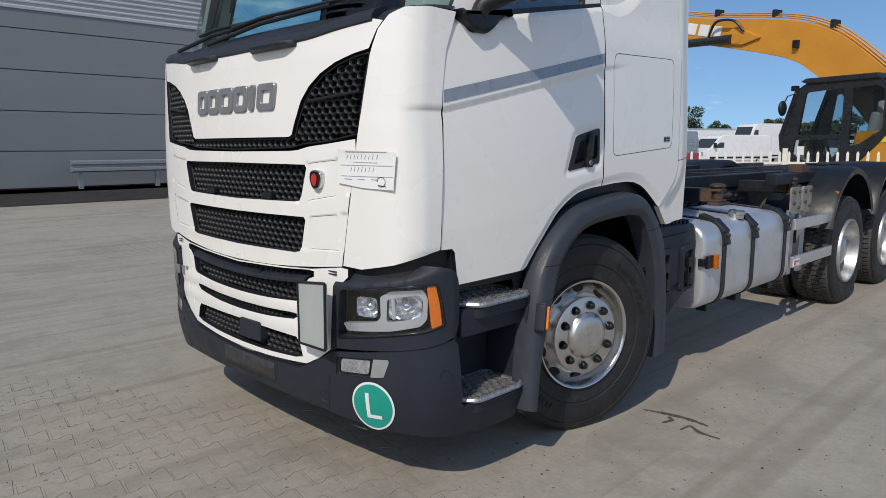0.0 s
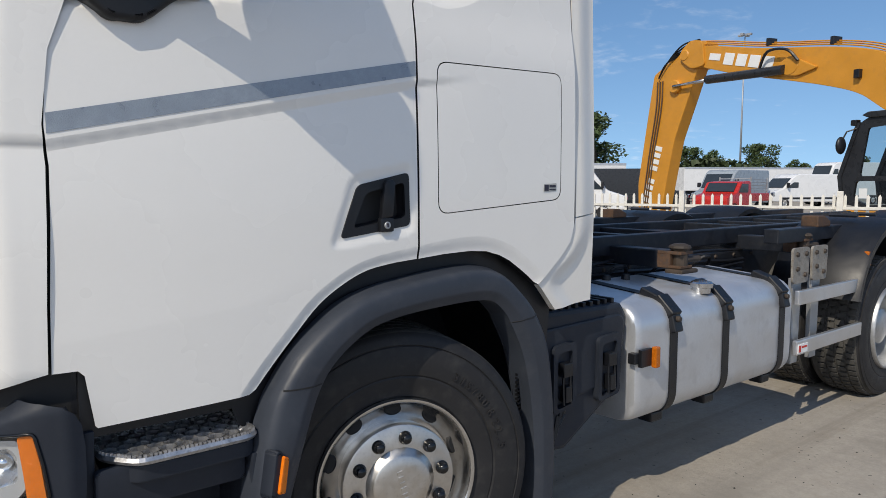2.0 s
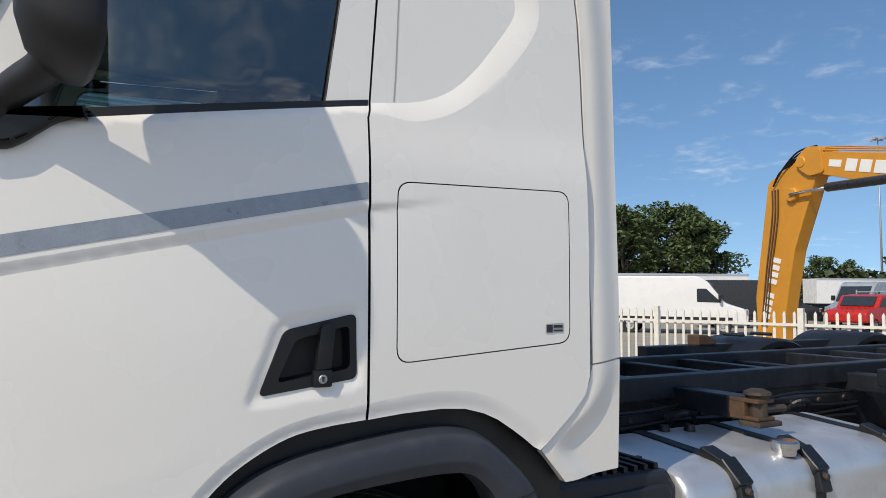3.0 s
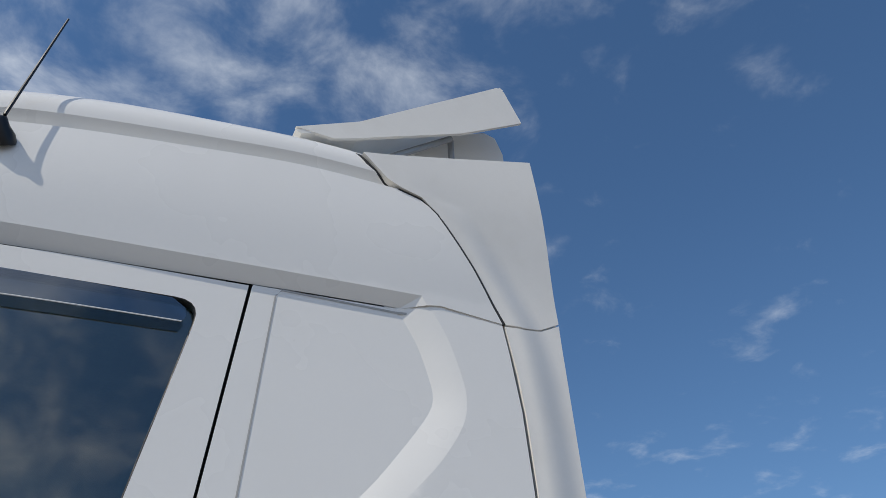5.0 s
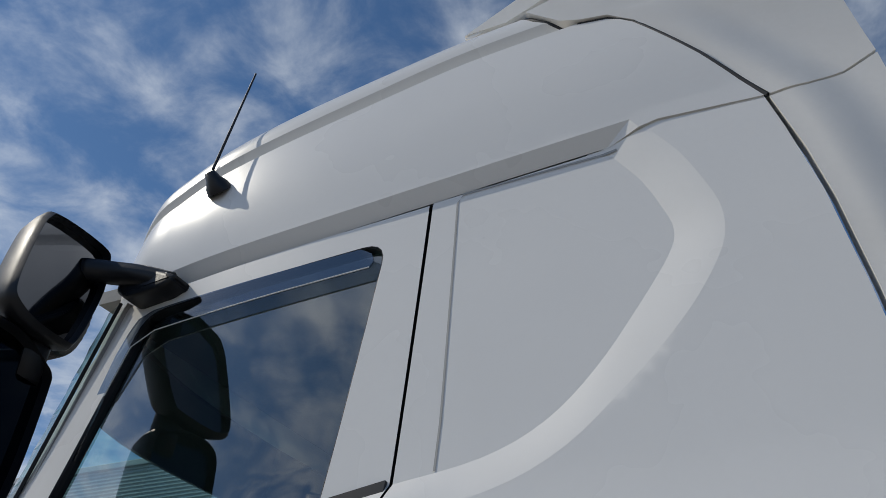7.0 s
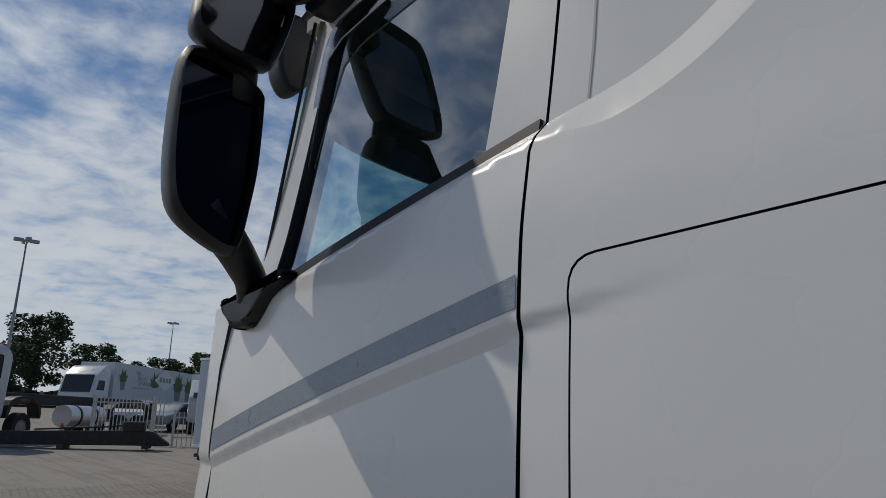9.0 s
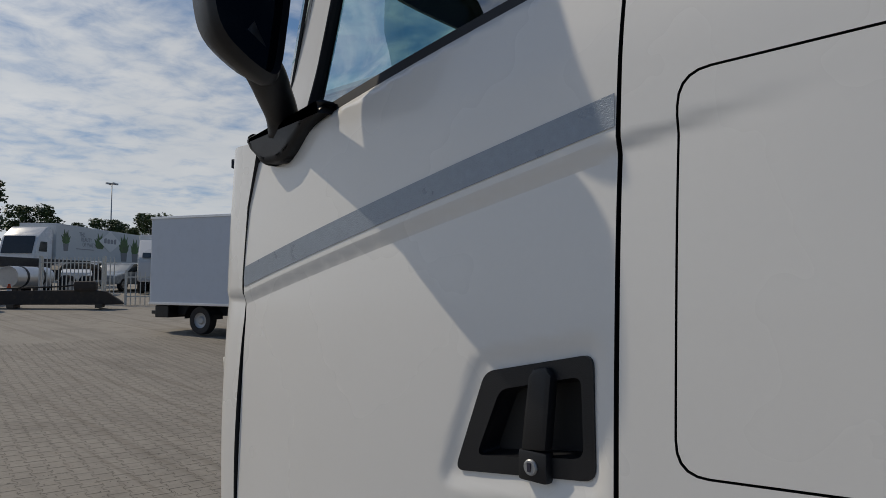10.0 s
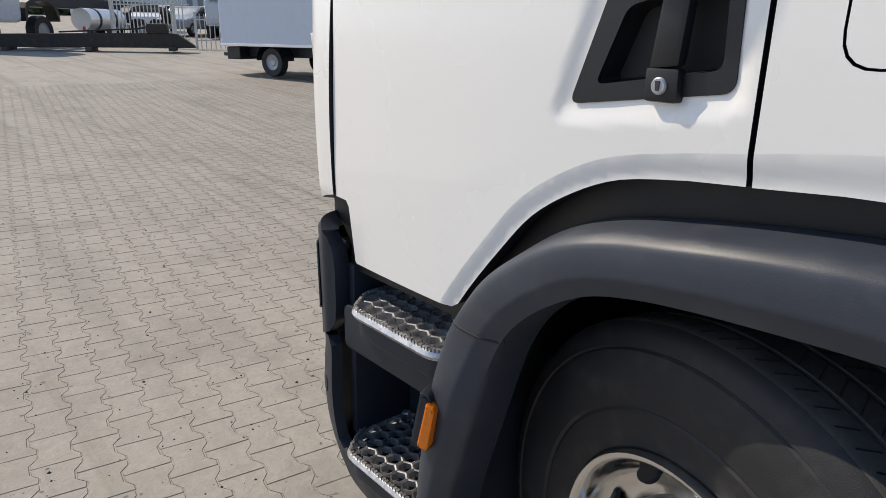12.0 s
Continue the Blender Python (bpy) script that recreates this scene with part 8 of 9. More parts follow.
def van(name, label, place, rz, mat, length=5.9, height=2.6, width=2.0, windows=False, cat="van"):
    """Panel van, nose to local -x, standing on its wheels."""
    v = thing(name, label, cat, place, rz, "parked vans")
    h, L = height, length
    BODY = rounded([(-L / 2, 0.45), (-L / 2 - 0.02, 0.85), (-L / 2 + 0.10, 1.08), (-L / 2 + 0.85, 1.32), (-L / 2 + 1.55, h - 0.25), (-L / 2 + 1.95, h), (L / 2 - 0.1, h), (L / 2, h - 0.3), (L / 2, 0.40)], [0.1, 0.08, 0.1, 0.12, 0.2, 0.2, 0.12, 0.2, 0.08])
    bm = B()
    prism(bm, BODY, -width / 2, width / 2, "y", 0.07, 3)
    part("body", bm, mat, v, smooth=True, auto=50)
    for s in (-1, 1):
        bm = B()
        prism(bm, rounded([(-L / 2 + 1.02, 1.36), (-L / 2 + 2.0, 1.38), (-L / 2 + 2.0, h - 0.55), (-L / 2 + 1.62, h - 0.55)], 0.05), s * width / 2 - 0.01, s * (width / 2 + 0.008), "y")
        part("side_window", bm, M_FAR_GLASS, v)
        if windows:
            for k in range(3):
                x0 = -L / 2 + 2.15 + k * 1.15
                bm = B()
                prism(bm, rounded([(x0, 1.38), (x0 + 1.05, 1.38), (x0 + 1.05, h - 0.55), (x0, h - 0.55)], 0.05), s * width / 2 - 0.01, s * (width / 2 + 0.008), "y")
                part("side_window", bm, M_FAR_GLASS, v)
        bm = B()
        box(bm, -L / 2 + 0.6, L / 2 - 0.3, s * width / 2 - 0.012, s * (width / 2 + 0.014), 0.62, 0.74, 0.01)
        part("side_strip", bm, M_BLACK, v)
        bm = B()
        box(bm, -L / 2 + 1.02, -L / 2 + 1.14, s * (width / 2 + 0.02), s * (width / 2 + 0.24), 1.42, 1.72, 0.03)
        part("mirror", bm, M_BLACK, v)
        for x in (-L / 2 + 0.98, L / 2 - 1.1):
            road_wheel(v, x, s * width / 2 - s * 0.01, side=s)
        bm = B()
        box(bm, -L / 2 - 0.025, -L / 2 + 0.12, s * width / 2 - s * 0.10 - 0.16, s * width / 2 - s * 0.10 + 0.12, 0.86, 1.08, 0.03)
        part("headlight", bm, M_REFLECTOR, v)
    bm = B()
    prism(bm, [(-L / 2 + 0.885, 1.36), (-L / 2 + 1.50, h - 0.32), (-L / 2 + 1.53, h - 0.29), (-L / 2 + 0.87, 1.38)], -width / 2 + 0.14, width / 2 - 0.14, "y")
    moved(bm, list(bm.verts), Matrix.Translation((-0.035, 0, 0.02)))
    part("windscreen", bm, M_FAR_GLASS, v)
    bm = B()
    box(bm, -L / 2 - 0.06, -L / 2 + 0.1, -width / 2 + 0.05, width / 2 - 0.05, 0.40, 0.72, 0.04)
    box(bm, -L / 2 - 0.035, -L / 2 + 0.1, -0.45, 0.45, 0.78, 1.0, 0.03)
    part("front_bumper", bm, M_BLACK, v)
    return v


van("panel_van", "white panel van parked nose out behind the fence", (23.4, 20.2, 0), 128, M_VAN_WHITE, 5.9, 2.5)
van("panel_van", "black panel van parked behind the fence", (31.0, 21.9, 0), 138, M_VAN_DARK, 5.9, 2.46)
van("panel_van", "grey-blue panel van parked behind the fence", (41.2, 21.6, 0), 2, M_VAN_GREY, 6.2, 2.53)
van("panel_van", "white long panel van parked behind the fence", (48.0, 20.2, 0), -24, M_VAN_WHITE, 6.4, 2.3)
van("panel_van", "white high-roof van parked in the row behind", (59.6, 22.3, 0), -22, M_VAN_WHITE, 6.8, 3.4)
banded = van("panel_van", "white van with an orange band parked in the row behind", (35.6, 28.8, 0), 130, M_VAN_WHITE, 6.2, 2.5)
for sd in (-1, 1):
    bm = B()
    box(bm, -1.1, 2.95, sd * 1.0 - 0.01, sd * 1.0 + 0.016, 1.95, 2.28, 0.008)
    part("orange_band", bm, M_CONE, banded, "orange band")
van("panel_van", "white van parked in the row behind", (54.0, 13.5, 0), -20, M_VAN_WHITE, 6.2, 2.3)


def pickup(place, rz):
    """A small lorry with a crew cab and a barred headboard, nose to local -x."""
    v = thing("pickup", "red pickup with a barred rack parked behind the fence", "pickup", place, rz, "parked vans")
    bm = B()
    prism(bm, rounded([(-2.4, 0.45), (-2.42, 0.85), (-2.25, 1.02), (-1.35, 1.15), (-0.85, 1.72), (0.25, 1.78), (0.35, 1.0), (0.35, 0.45)], [0.08, 0.08, 0.1, 0.1, 0.15, 0.12, 0.05, 0.05]), -0.95, 0.95, "y", 0.06, 3)
    part("body", bm, M_VAN_RED, v, "red cab", smooth=True, auto=50)
    bm = B()
    box(bm, 0.40, 2.6, -0.95, 0.95, 0.70, 1.12, 0.03)
    part("load_bed", bm, M_VAN_RED, v, "red load bed")
    bm = B()
    prism(bm, [(-1.29, 1.22), (-0.90, 1.64), (-0.93, 1.66), (-1.34, 1.22)], -0.76, 0.76, "y")
    moved(bm, list(bm.verts), Matrix.Translation((-0.02, 0, 0.015)))
    part("windscreen", bm, M_FAR_GLASS, v)
    for sd in (-1, 1):
        bm = B()
        prism(bm, rounded([(-1.18, 1.18), (-0.05, 1.18), (-0.05, 1.62), (-0.82, 1.62)], 0.05), sd * 0.95 - 0.01, sd * 0.958, "y")
        part("side_window", bm, M_FAR_GLASS, v)
        for x in (-1.55, 1.55):
            road_wheel(v, x, sd * 0.94, 0.34, 0.22, sd)
        for x, z in ((0.45, 2.0), (2.5, 1.95)):
            bm = B()
            tube(bm, [(x, sd * 0.85, 1.10), (x, sd * 0.85, z)], 0.04, 8)
            part("rack_post", bm, M_GALV, v)
        for k in range(5):
            bm = B()
            tube(bm, [(0.45, sd * 0.85, 1.25 + k * 0.15), (2.5, sd * 0.85, 1.25 + k * 0.15)], 0.022, 6)
            part("rack_bar", bm, M_GALV, v)
    for k in range(6):
        bm = B()
        tube(bm, [(0.45, -0.85, 1.2 + k * 0.14), (0.45, 0.85, 1.2 + k * 0.14)], 0.025, 6)
        part("rack_bar", bm, M_GALV, v)


pickup((33.9, 17.6, 0), 4)


def trailer(label, place, rz, L, h):
    """A long white box trailer seen over the vans."""
    t = thing("trailer", label, "trailer", place, rz, "parked trailers")
    bm = B()
    box(bm, -L / 2, L / 2, -1.25, 1.25, 1.05, h, 0.03)
    part("box_body", bm, M_VAN_WHITE, t)
    for sd in (-1, 1):
        bm = B()
        box(bm, -L / 2, L / 2, sd * 1.26 - 0.02, sd * 1.26 + 0.02, h - 0.12, h + 0.02, 0.008)
        part("roof_rail", bm, M_ALU, t)
        for x in (L / 2 - 1.2, L / 2 - 2.5):
            road_wheel(t, x, sd * 1.2, 0.5, 0.3, sd)
    bm = B()
    box(bm, -L / 2 + 0.5, L / 2 - 0.3, -0.5, 0.5, 0.65, 1.04, 0.02)
    part("trailer_frame", bm, M_CHASSIS, t)
    for x in (-L / 2 + 2.0,):
        bm = B()
        box(bm, x - 0.08, x + 0.08, -0.7, 0.7, 0.0, 0.66, 0.02)
        part("landing_leg", bm, M_CHASSIS, t)


trailer("long white box trailer in the row behind the vans", (62.5, 32.0, 0), -31, 13.6, 3.2)
trailer("white box trailer in the row behind the vans", (38.5, 34.5, 0), -31, 10.5, 3.2)
sign = thing("sign_board", "small grey board on a post by the fence", "sign", (8.2, 9.7, 0), 60)
bm = B()
tube(bm, [(0, 0, 0), (0, 0, 2.35)], 0.035, 8)
part("post", bm, M_GALV, sign)
bm = B()
box(bm, -0.25, 0.25, -0.03, 0.03, 1.85, 2.4, 0.02)
part("board", bm, M_CLAD, sign)


# ---- box lorry, beam, fence and lorries across the yard ----
lorry = thing("box_lorry", "pale blue box lorry standing across the yard", "lorry", (-16.46, 6.32, 0), 19.6)
lorry.scale = (0.88, 0.88, 0.88)
bm = B()
box(bm, 0, 6.2, 0.0, 2.4, 0.80, 3.20, 0.03)
part("box_body", bm, M_BOX, lorry, "pale blue box body")
for z0, z1 in ((0.78, 0.85), (3.16, 3.23)):
    bm = B()
    box(bm, -0.02, 6.22, -0.02, 2.42, z0, z1, 0.01)
    part("box_edge", bm, M_ALU, lorry)
bm = B()
box(bm, 0.2, 8.0, 0.5, 1.9, 0.50, 0.78, 0.02)
part("lorry_frame", bm, M_CHASSIS, lorry)
bm = B()
box(bm, 0.05, 0.55, 0.15, 2.2, 0.42, 0.76, 0.03)
box(bm, -0.25, 0.05, 0.3, 2.1, 0.50, 0.60, 0.02)
part("under_run_bar", bm, M_BLACK, lorry, "dark under-run bar")
bm = B()
prism(bm, rounded([(6.4, 0.5), (8.2, 0.5), (8.3, 1.2), (7.9, 2.2), (6.4, 2.4)], 0.15), 0.15, 2.25, "y", 0.06)
part("lorry_cab", bm, M_VAN_WHITE, lorry, "white lorry cab")
for x in (1.75, 7.2):
    road_wheel(lorry, x, 0.12, 0.38, 0.25, -1)
    road_wheel(lorry, x, 2.28, 0.38, 0.25, 1)
bm = B()
rows = []
for k in range(13):
    a = math.pi * k / 12
    rows.append([bm.verts.new((1.75 + 0.50 * math.cos(a), y, 0.42 + 0.46 * math.sin(a))) for y in (0.06, 0.45)])
for a, b in zip(rows, rows[1:]):
    bm.faces.new((a[0], a[1], b[1], b[0]))
part("wheel_guard", bm, M_BLACK, lorry)

beam = thing("steel_beam", "dirty dark steel crane beam lying on the paving", "steel beam", (-26.2, 4.7, 0), 64)
bm = B()
prism(bm, [(-2.5, 0.12), (3.9, 0.10), (4.45, 0.10), (4.4, 0.20), (3.9, 0.56), (3.4, 0.60), (-2.5, 0.52)], -0.22, 0.22, "y", 0.03)
part("beam", bm, M_OLD_IRON, beam)
for x in (-1.5, 1.0, 3.6):
    bm = B()
    box(bm, x, x + 0.2, -0.5, 0.5, 0.0, 0.13, 0.01)
    part("timber_block", bm, M_TRUNK, beam)
bm = B()
for k in range(4):
    tube(bm, [(0.2, -0.15 + 0.1 * k, 0.60), (2.6, -0.15 + 0.1 * k, 0.72), (3.4, -0.1 + 0.1 * k, 0.85)], 0.030, 6)
box(bm, 2.9, 3.6, -0.3, 0.3, 0.56, 0.90, 0.1)
part("hydraulics", bm, M_OLD_IRON, beam)

fence("yard_gate", "white steel bar gate across the yard", (-28.9, 7.3), (-26.3, 9.35), 1.72, 0.16, 2.6, M_FENCE, bar=0.018)
fence("yard_fence", "low white steel bar fence across the yard", (-26.2, 9.5), (-22.5, 17.5), 1.28, 0.17, 2.5, M_FENCE, bar=0.016)
cone = thing("traffic_cone", "orange traffic cone on the paving", "traffic cone", (-28.0, 6.1, 0))
bm = B()
lathe(bm, [(0.0, 0.72), (0.04, 0.72), (0.16, 0.05), (0.24, 0.05), (0.24, 0.0)], 16, "z")
part("cone", bm, M_CONE, cone, smooth=True, auto=40)
bm = B()
lathe(bm, [(0.075, 0.55), (0.118, 0.32)], 16, "z")
part("band", bm, M_LABEL_WHITE, cone)


def lorry_far(name, label, place, rz, box_mat, L=9.0, h=4.3):
    o = thing(name, label, "lorry", place, rz)
    bm = B()
    prism(bm, rounded([(-1.9, 0.6), (0.0, 0.6), (0.1, h - 0.55), (-0.5, h - 0.25), (-1.55, h - 1.0), (-1.95, 1.7)], [0.1, 0.1, 0.3, 0.3, 0.3, 0.2]), -1.2, 1.2, "y", 0.10)
    part("lorry_cab", bm, M_VAN_WHITE, o, smooth=True, auto=50)
    bm = B()
    prism(bm, [(-1.935, 1.75), (-1.58, h - 1.05), (-1.62, h - 1.0), (-1.99, 1.75)], -1.0, 1.0, "y")
    part("windscreen", bm, M_FAR_GLASS, o)
    for s in (-1, 1):
        bm = B()
        prism(bm, rounded([(-1.55, 1.9), (-0.6, 1.9), (-0.6, h - 1.35), (-1.35, h - 1.35)], 0.06), s * 1.2 - 0.012, s * 1.2 + 0.012, "y")
        part("side_window", bm, M_FAR_GLASS, o)
        for x in (-1.2, 2.2, L - 2.2, L - 0.9):
            road_wheel(o, x, s * 1.2, 0.5, 0.3, s)
    bm = B()
    box(bm, 0.35, L, -1.27, 1.27, 1.1, h, 0.03)
    body = part("box_body", bm, box_mat, o, "box body")
    bm = B()
    box(bm, -1.7, L - 0.2, -0.5, 0.5, 0.65, 1.08, 0.02)
    part("lorry_frame", bm, M_CHASSIS, o)
    return o, body


art, art_body = lorry_far("lorry", "white articulated lorry with plants pictured on its box", (-51.5, 13.2, 0), 134.3, material("printed_box", (0.62, 0.65, 0.66), 0.45, vary=0.03), 14.4, 3.9)
M_PRINT_GREEN = material("printed_green", (0.07, 0.17, 0.045), 0.5, vary=0.5, scale=1.2, stain=0.6, tint=(0.02, 0.06, 0.02))


def leafy(cx, cz, reach, n, lift, depth):
    """A printed plant: pointed leaves fanning up from a foot."""
    bm = B()
    for k in range(n):
        a = radians(20 + 140 * k / (n - 1))
        r = reach * (0.75 + 0.25 * math.sin(a)) * (1.0 if k % 2 else 0.82)
        tip = (cx + r * math.cos(a) * 0.9, cz + lift * r * math.sin(a))
        nx, nz = -math.sin(a) * 0.16 * r, math.cos(a) * 0.16 * r
        mid = ((cx + tip[0]) / 2, (cz + tip[1]) / 2)
        prism(bm, [(cx, cz), (mid[0] - nx, mid[1] - nz), tip, (mid[0] + nx, mid[1] + nz)], depth - 0.0005 * k, -1.274)
    part("plant_print", bm, M_PRINT_GREEN, art_body, "printed green plant")


leafy(1.55, 2.55, 0.95, 9, 1.1, -1.280)
leafy(6.3, 2.4, 1.3, 9, 1.0, -1.280)
leafy(10.3, 2.2, 1.5, 11, 1.1, -1.280)
leafy(12.3, 2.2, 1.3, 9, 1.1, -1.280)
bm = B()
prism(bm, [(1.30, 2.05), (1.80, 2.05), (1.88, 2.55), (1.22, 2.55)], -1.29, -1.274)
part("pot_print", bm, M_CLAD, art_body)
for x in (10.3, 12.3):
    bm = B()
    prism(bm, [(x - 0.45, 1.55), (x + 0.45, 1.55), (x + 0.55, 2.25), (x - 0.55, 2.25)], -1.292, -1.274)
    part("pot_print", bm, M_CLAD, art_body)
bm = B()
prism(bm, rounded([(6.1, 3.02), (7.9, 3.86), (9.7, 3.02), (7.9, 2.18)], 0.15), -1.300, -1.293)
part("diamond_mark", bm, M_LABEL_WHITE, art_body, "pale diamond mark")
bm = B()
for k, x in enumerate((7.10, 7.62, 8.14, 8.66)):
    prism(bm, rounded([(x - 0.2, 2.88), (x + 0.2, 2.88), (x + 0.2, 3.22 if k % 3 else 3.30), (x - 0.2, 3.22)], 0.08), -1.306, -1.301)
part("mark", bm, M_INK_GREY, art_body)
for k, line in enumerate(("THE", "BEAUTY", "OF WASTE")):
    words("printed_words", line, 0.42, M_INK_GREY, Matrix.Translation((3.0 + 0.22 * len(line), -1.28, 3.32 - k * 0.36)) @ pose(0, 0, 0, 90, 0, 0), art_body, 0.004)
bm = B()
box(bm, 2.9, 5.4, -1.282, -1.274, 2.24, 2.30)
part("printed_bar", bm, M_INK_GREY, art_body)

for place, rz, colour, nm in (((-41.8, 13.1, 0), 150, M_VAN_WHITE, "white"), ((-37.2, 13.6, 0), 128, M_VAN_GREY, "silver-grey")):
    c = thing("car", f"{nm} car parked behind the fence", "car", place, rz, "parked cars")
    bm = B()
    prism(bm, rounded([(-2.2, 0.35), (-2.25, 0.75), (-1.2, 0.95), (-0.5, 1.45), (1.0, 1.48), (1.7, 1.0), (2.15, 0.9), (2.2, 0.35)], 0.12), -0.88, 0.88, "y", 0.10, 3)
    part("body", bm, colour, c, smooth=True, auto=50)
    bm = B()
    prism(bm, rounded([(-1.05, 0.98), (-0.45, 1.40), (0.95, 1.42), (1.5, 1.0)], 0.04), -0.885, 0.885, "y")
    part("glasshouse", bm, M_FAR_GLASS, c)
    for x in (-1.4, 1.35):
        for s in (-1, 1):
            road_wheel(c, x, s * 0.88, 0.32, 0.2, s)
dark_lorry = thing("lorry", "dark chassis lorry with a silver tank behind the fence", "lorry", (-28.8, 3.9, 0), 133)
bm = B()
box(bm, -1.0, 9.6, -0.45, 0.45, 1.35, 1.75, 0.03)
part("lorry_frame", bm, M_CHASSIS, dark_lorry, "dark frame")
bm = B()
prism(bm, rounded([(-3.0, 0.8), (-0.9, 0.8), (-0.8, 3.0), (-1.2, 3.3), (-2.5, 3.2), (-3.0, 1.9)], 0.2), -1.2, 1.2, "y", 0.1)
part("lorry_cab", bm, M_VAN_WHITE, dark_lorry, "white cab", smooth=True, auto=50)
bm = B()
prism(bm, rounded([(-2.7, 2.1), (-1.3, 2.1), (-1.3, 2.95), (-2.45, 2.95)], 0.1), -1.215, 1.215, "y")
part("side_window", bm, M_FAR_GLASS, dark_lorry)
for x in (0.1, 6.6, 8.2):
    for sd in (-1, 1):
        road_wheel(dark_lorry, x, sd * 1.2, 0.52, 0.35, sd)
for x0, x1 in ((-0.8, 1.0), (5.6, 9.2)):
    bm = B()
    prism(bm, spline([(x0, 0.9), (x0 + 0.15, 1.45), ((x0 + x1) / 2, 1.62), (x1 - 0.15, 1.45), (x1, 0.9), (x1 - 0.1, 0.9), (x1 - 0.3, 1.38), ((x0 + x1) / 2, 1.52), (x0 + 0.3, 1.38), (x0 + 0.1, 0.9)], 3, True), -1.25, -0.8, "y")
    part("wheel_guard", bm, M_BLACK, dark_lorry)
bm = B()
tube(bm, [(2.6, -1.0, 0.95), (5.0, -1.0, 0.95)], 0.42, 16)
part("side_tank", bm, M_ALU, dark_lorry, "silver side tank", smooth=True, auto=50)
for x in (3.2, 4.3):
    bm = B()
    tube(bm, [(x, -1.0, 0.95), (x + 0.12, -1.0, 0.95)], 0.435, 16)
    part("strap", bm, M_BLACK, dark_lorry)
white_lorry, _ = lorry_far("lorry", "white lorry behind the fence", (-34.6, 14.7, 0), 155, M_VAN_WHITE, 7.5, 3.0)

canopy = thing("canopy", "dark flat canopy roof on posts", "canopy", (-26.4, 13.97, 0), 44)
bm = B()
prism(bm, [(0.5, 5.80), (0.5, 5.45), (1.0, 5.33), (9, 5.25), (9, 6.0)], -2, 4, "y", 0.03)
part("roof", bm, M_CHASSIS, canopy, "dark roof slab")
for x in (3.2, 8.2):
    bm = B()
    box(bm, x, x + 0.3, 0.8, 1.1, 0, 5.3, 0.02)
    part("post", bm, M_GALV, canopy)


# ---- light masts, trees, hedge bank ----
def mast(place, h, label="tall grey light mast with lamp heads"):
    o = thing("light_mast", label, "light mast", place, 0, "light masts")
    bm = B()
    tube(bm, [(0, 0, 0), (0, 0, h)], 0.16, 10, r1=0.07)
    part("pole", bm, M_GALV, o, smooth=True)
    for k in range(4):
        bm = B()
        a = k * math.pi / 2
        moved(bm, box(bm, 0.25, 0.95, -0.2, 0.2, h - 0.15, h + 0.12, 0.03), Matrix.Rotation(a, 4, "Z"))
        part("lamp_head", bm, M_GALV, o)


mast((91, 48, 0), 22)
mast((-116.7, 41.8, 0), 13.7)
mast((-100.4, 57.3, 0), 13.9)
mast((-64.7, 10.0, 0), 14)


def tree(place, h, w, seed, label):
    rnd = random.Random(seed)
    t = thing("tree", label, "tree", place, rnd.uniform(0, 360), "trees")
    bm = B()
    tube(bm, spline([(0, 0, 0), (0.05 * w, 0.02 * w, h * 0.25), (0, 0.04 * w, h * 0.5), (0.02 * w, 0, h * 0.8)], 4), 0.028 * h, 8, r1=0.006 * h)
    for k in range(7):
        a, z = k * 2.4 + seed, h * (0.3 + 0.07 * k)
        r = w * rnd.uniform(0.25, 0.42)
        tube(bm, [(0.02 * w, 0.02 * w, z), (r * 0.5 * math.cos(a), r * 0.5 * math.sin(a), z + 0.07 * h), (r * math.cos(a), r * math.sin(a), z + 0.16 * h)], 0.010 * h, 6, r1=0.003 * h)
    part("trunk", bm, M_TRUNK, t, smooth=True)
    verts, faces = [], []
    lumps = []
    for k in range(26):
        z = rnd.uniform(0.26, 0.95)
        reach = math.sin(math.pi * min(1, (z - 0.10) / 0.95)) ** 0.7
        a, r = rnd.uniform(0, 6.283), w * 0.5 * reach * rnd.uniform(0.25, 0.95)
        lumps.append((r * math.cos(a), r * math.sin(a), z * h, w * rnd.uniform(0.09, 0.17)))
    size = 0.020 * h + 0.05
    for cx, cy, cz, cr in lumps:
        for _ in range(210):
            d = Vector((rnd.gauss(0, 1), rnd.gauss(0, 1), rnd.gauss(0, 1))).normalized() * cr * rnd.uniform(0.55, 1.12)
            p = Vector((cx, cy, cz)) + Vector((d.x, d.y, d.z * 0.8))
            u = Vector((rnd.gauss(0, 1), rnd.gauss(0, 1), rnd.gauss(0, 0.6))).normalized()
            v = u.cross(Vector((rnd.gauss(0, 1), rnd.gauss(0, 1), 1))).normalized()
            s = size * rnd.uniform(0.6, 1.3)
            i = len(verts)
            verts += [p - u * s, p + v * s * 0.5, p + u * s, p - v * s * 0.5]
            faces.append((i, i + 1, i + 2, i + 3))
    me = bpy.data.meshes.new("crown")
    me.from_pydata([tuple(v) for v in verts], [], faces)
    me.materials.append(M_LEAF)
    crown = new("crown", me)
    crown.parent = t
    return t


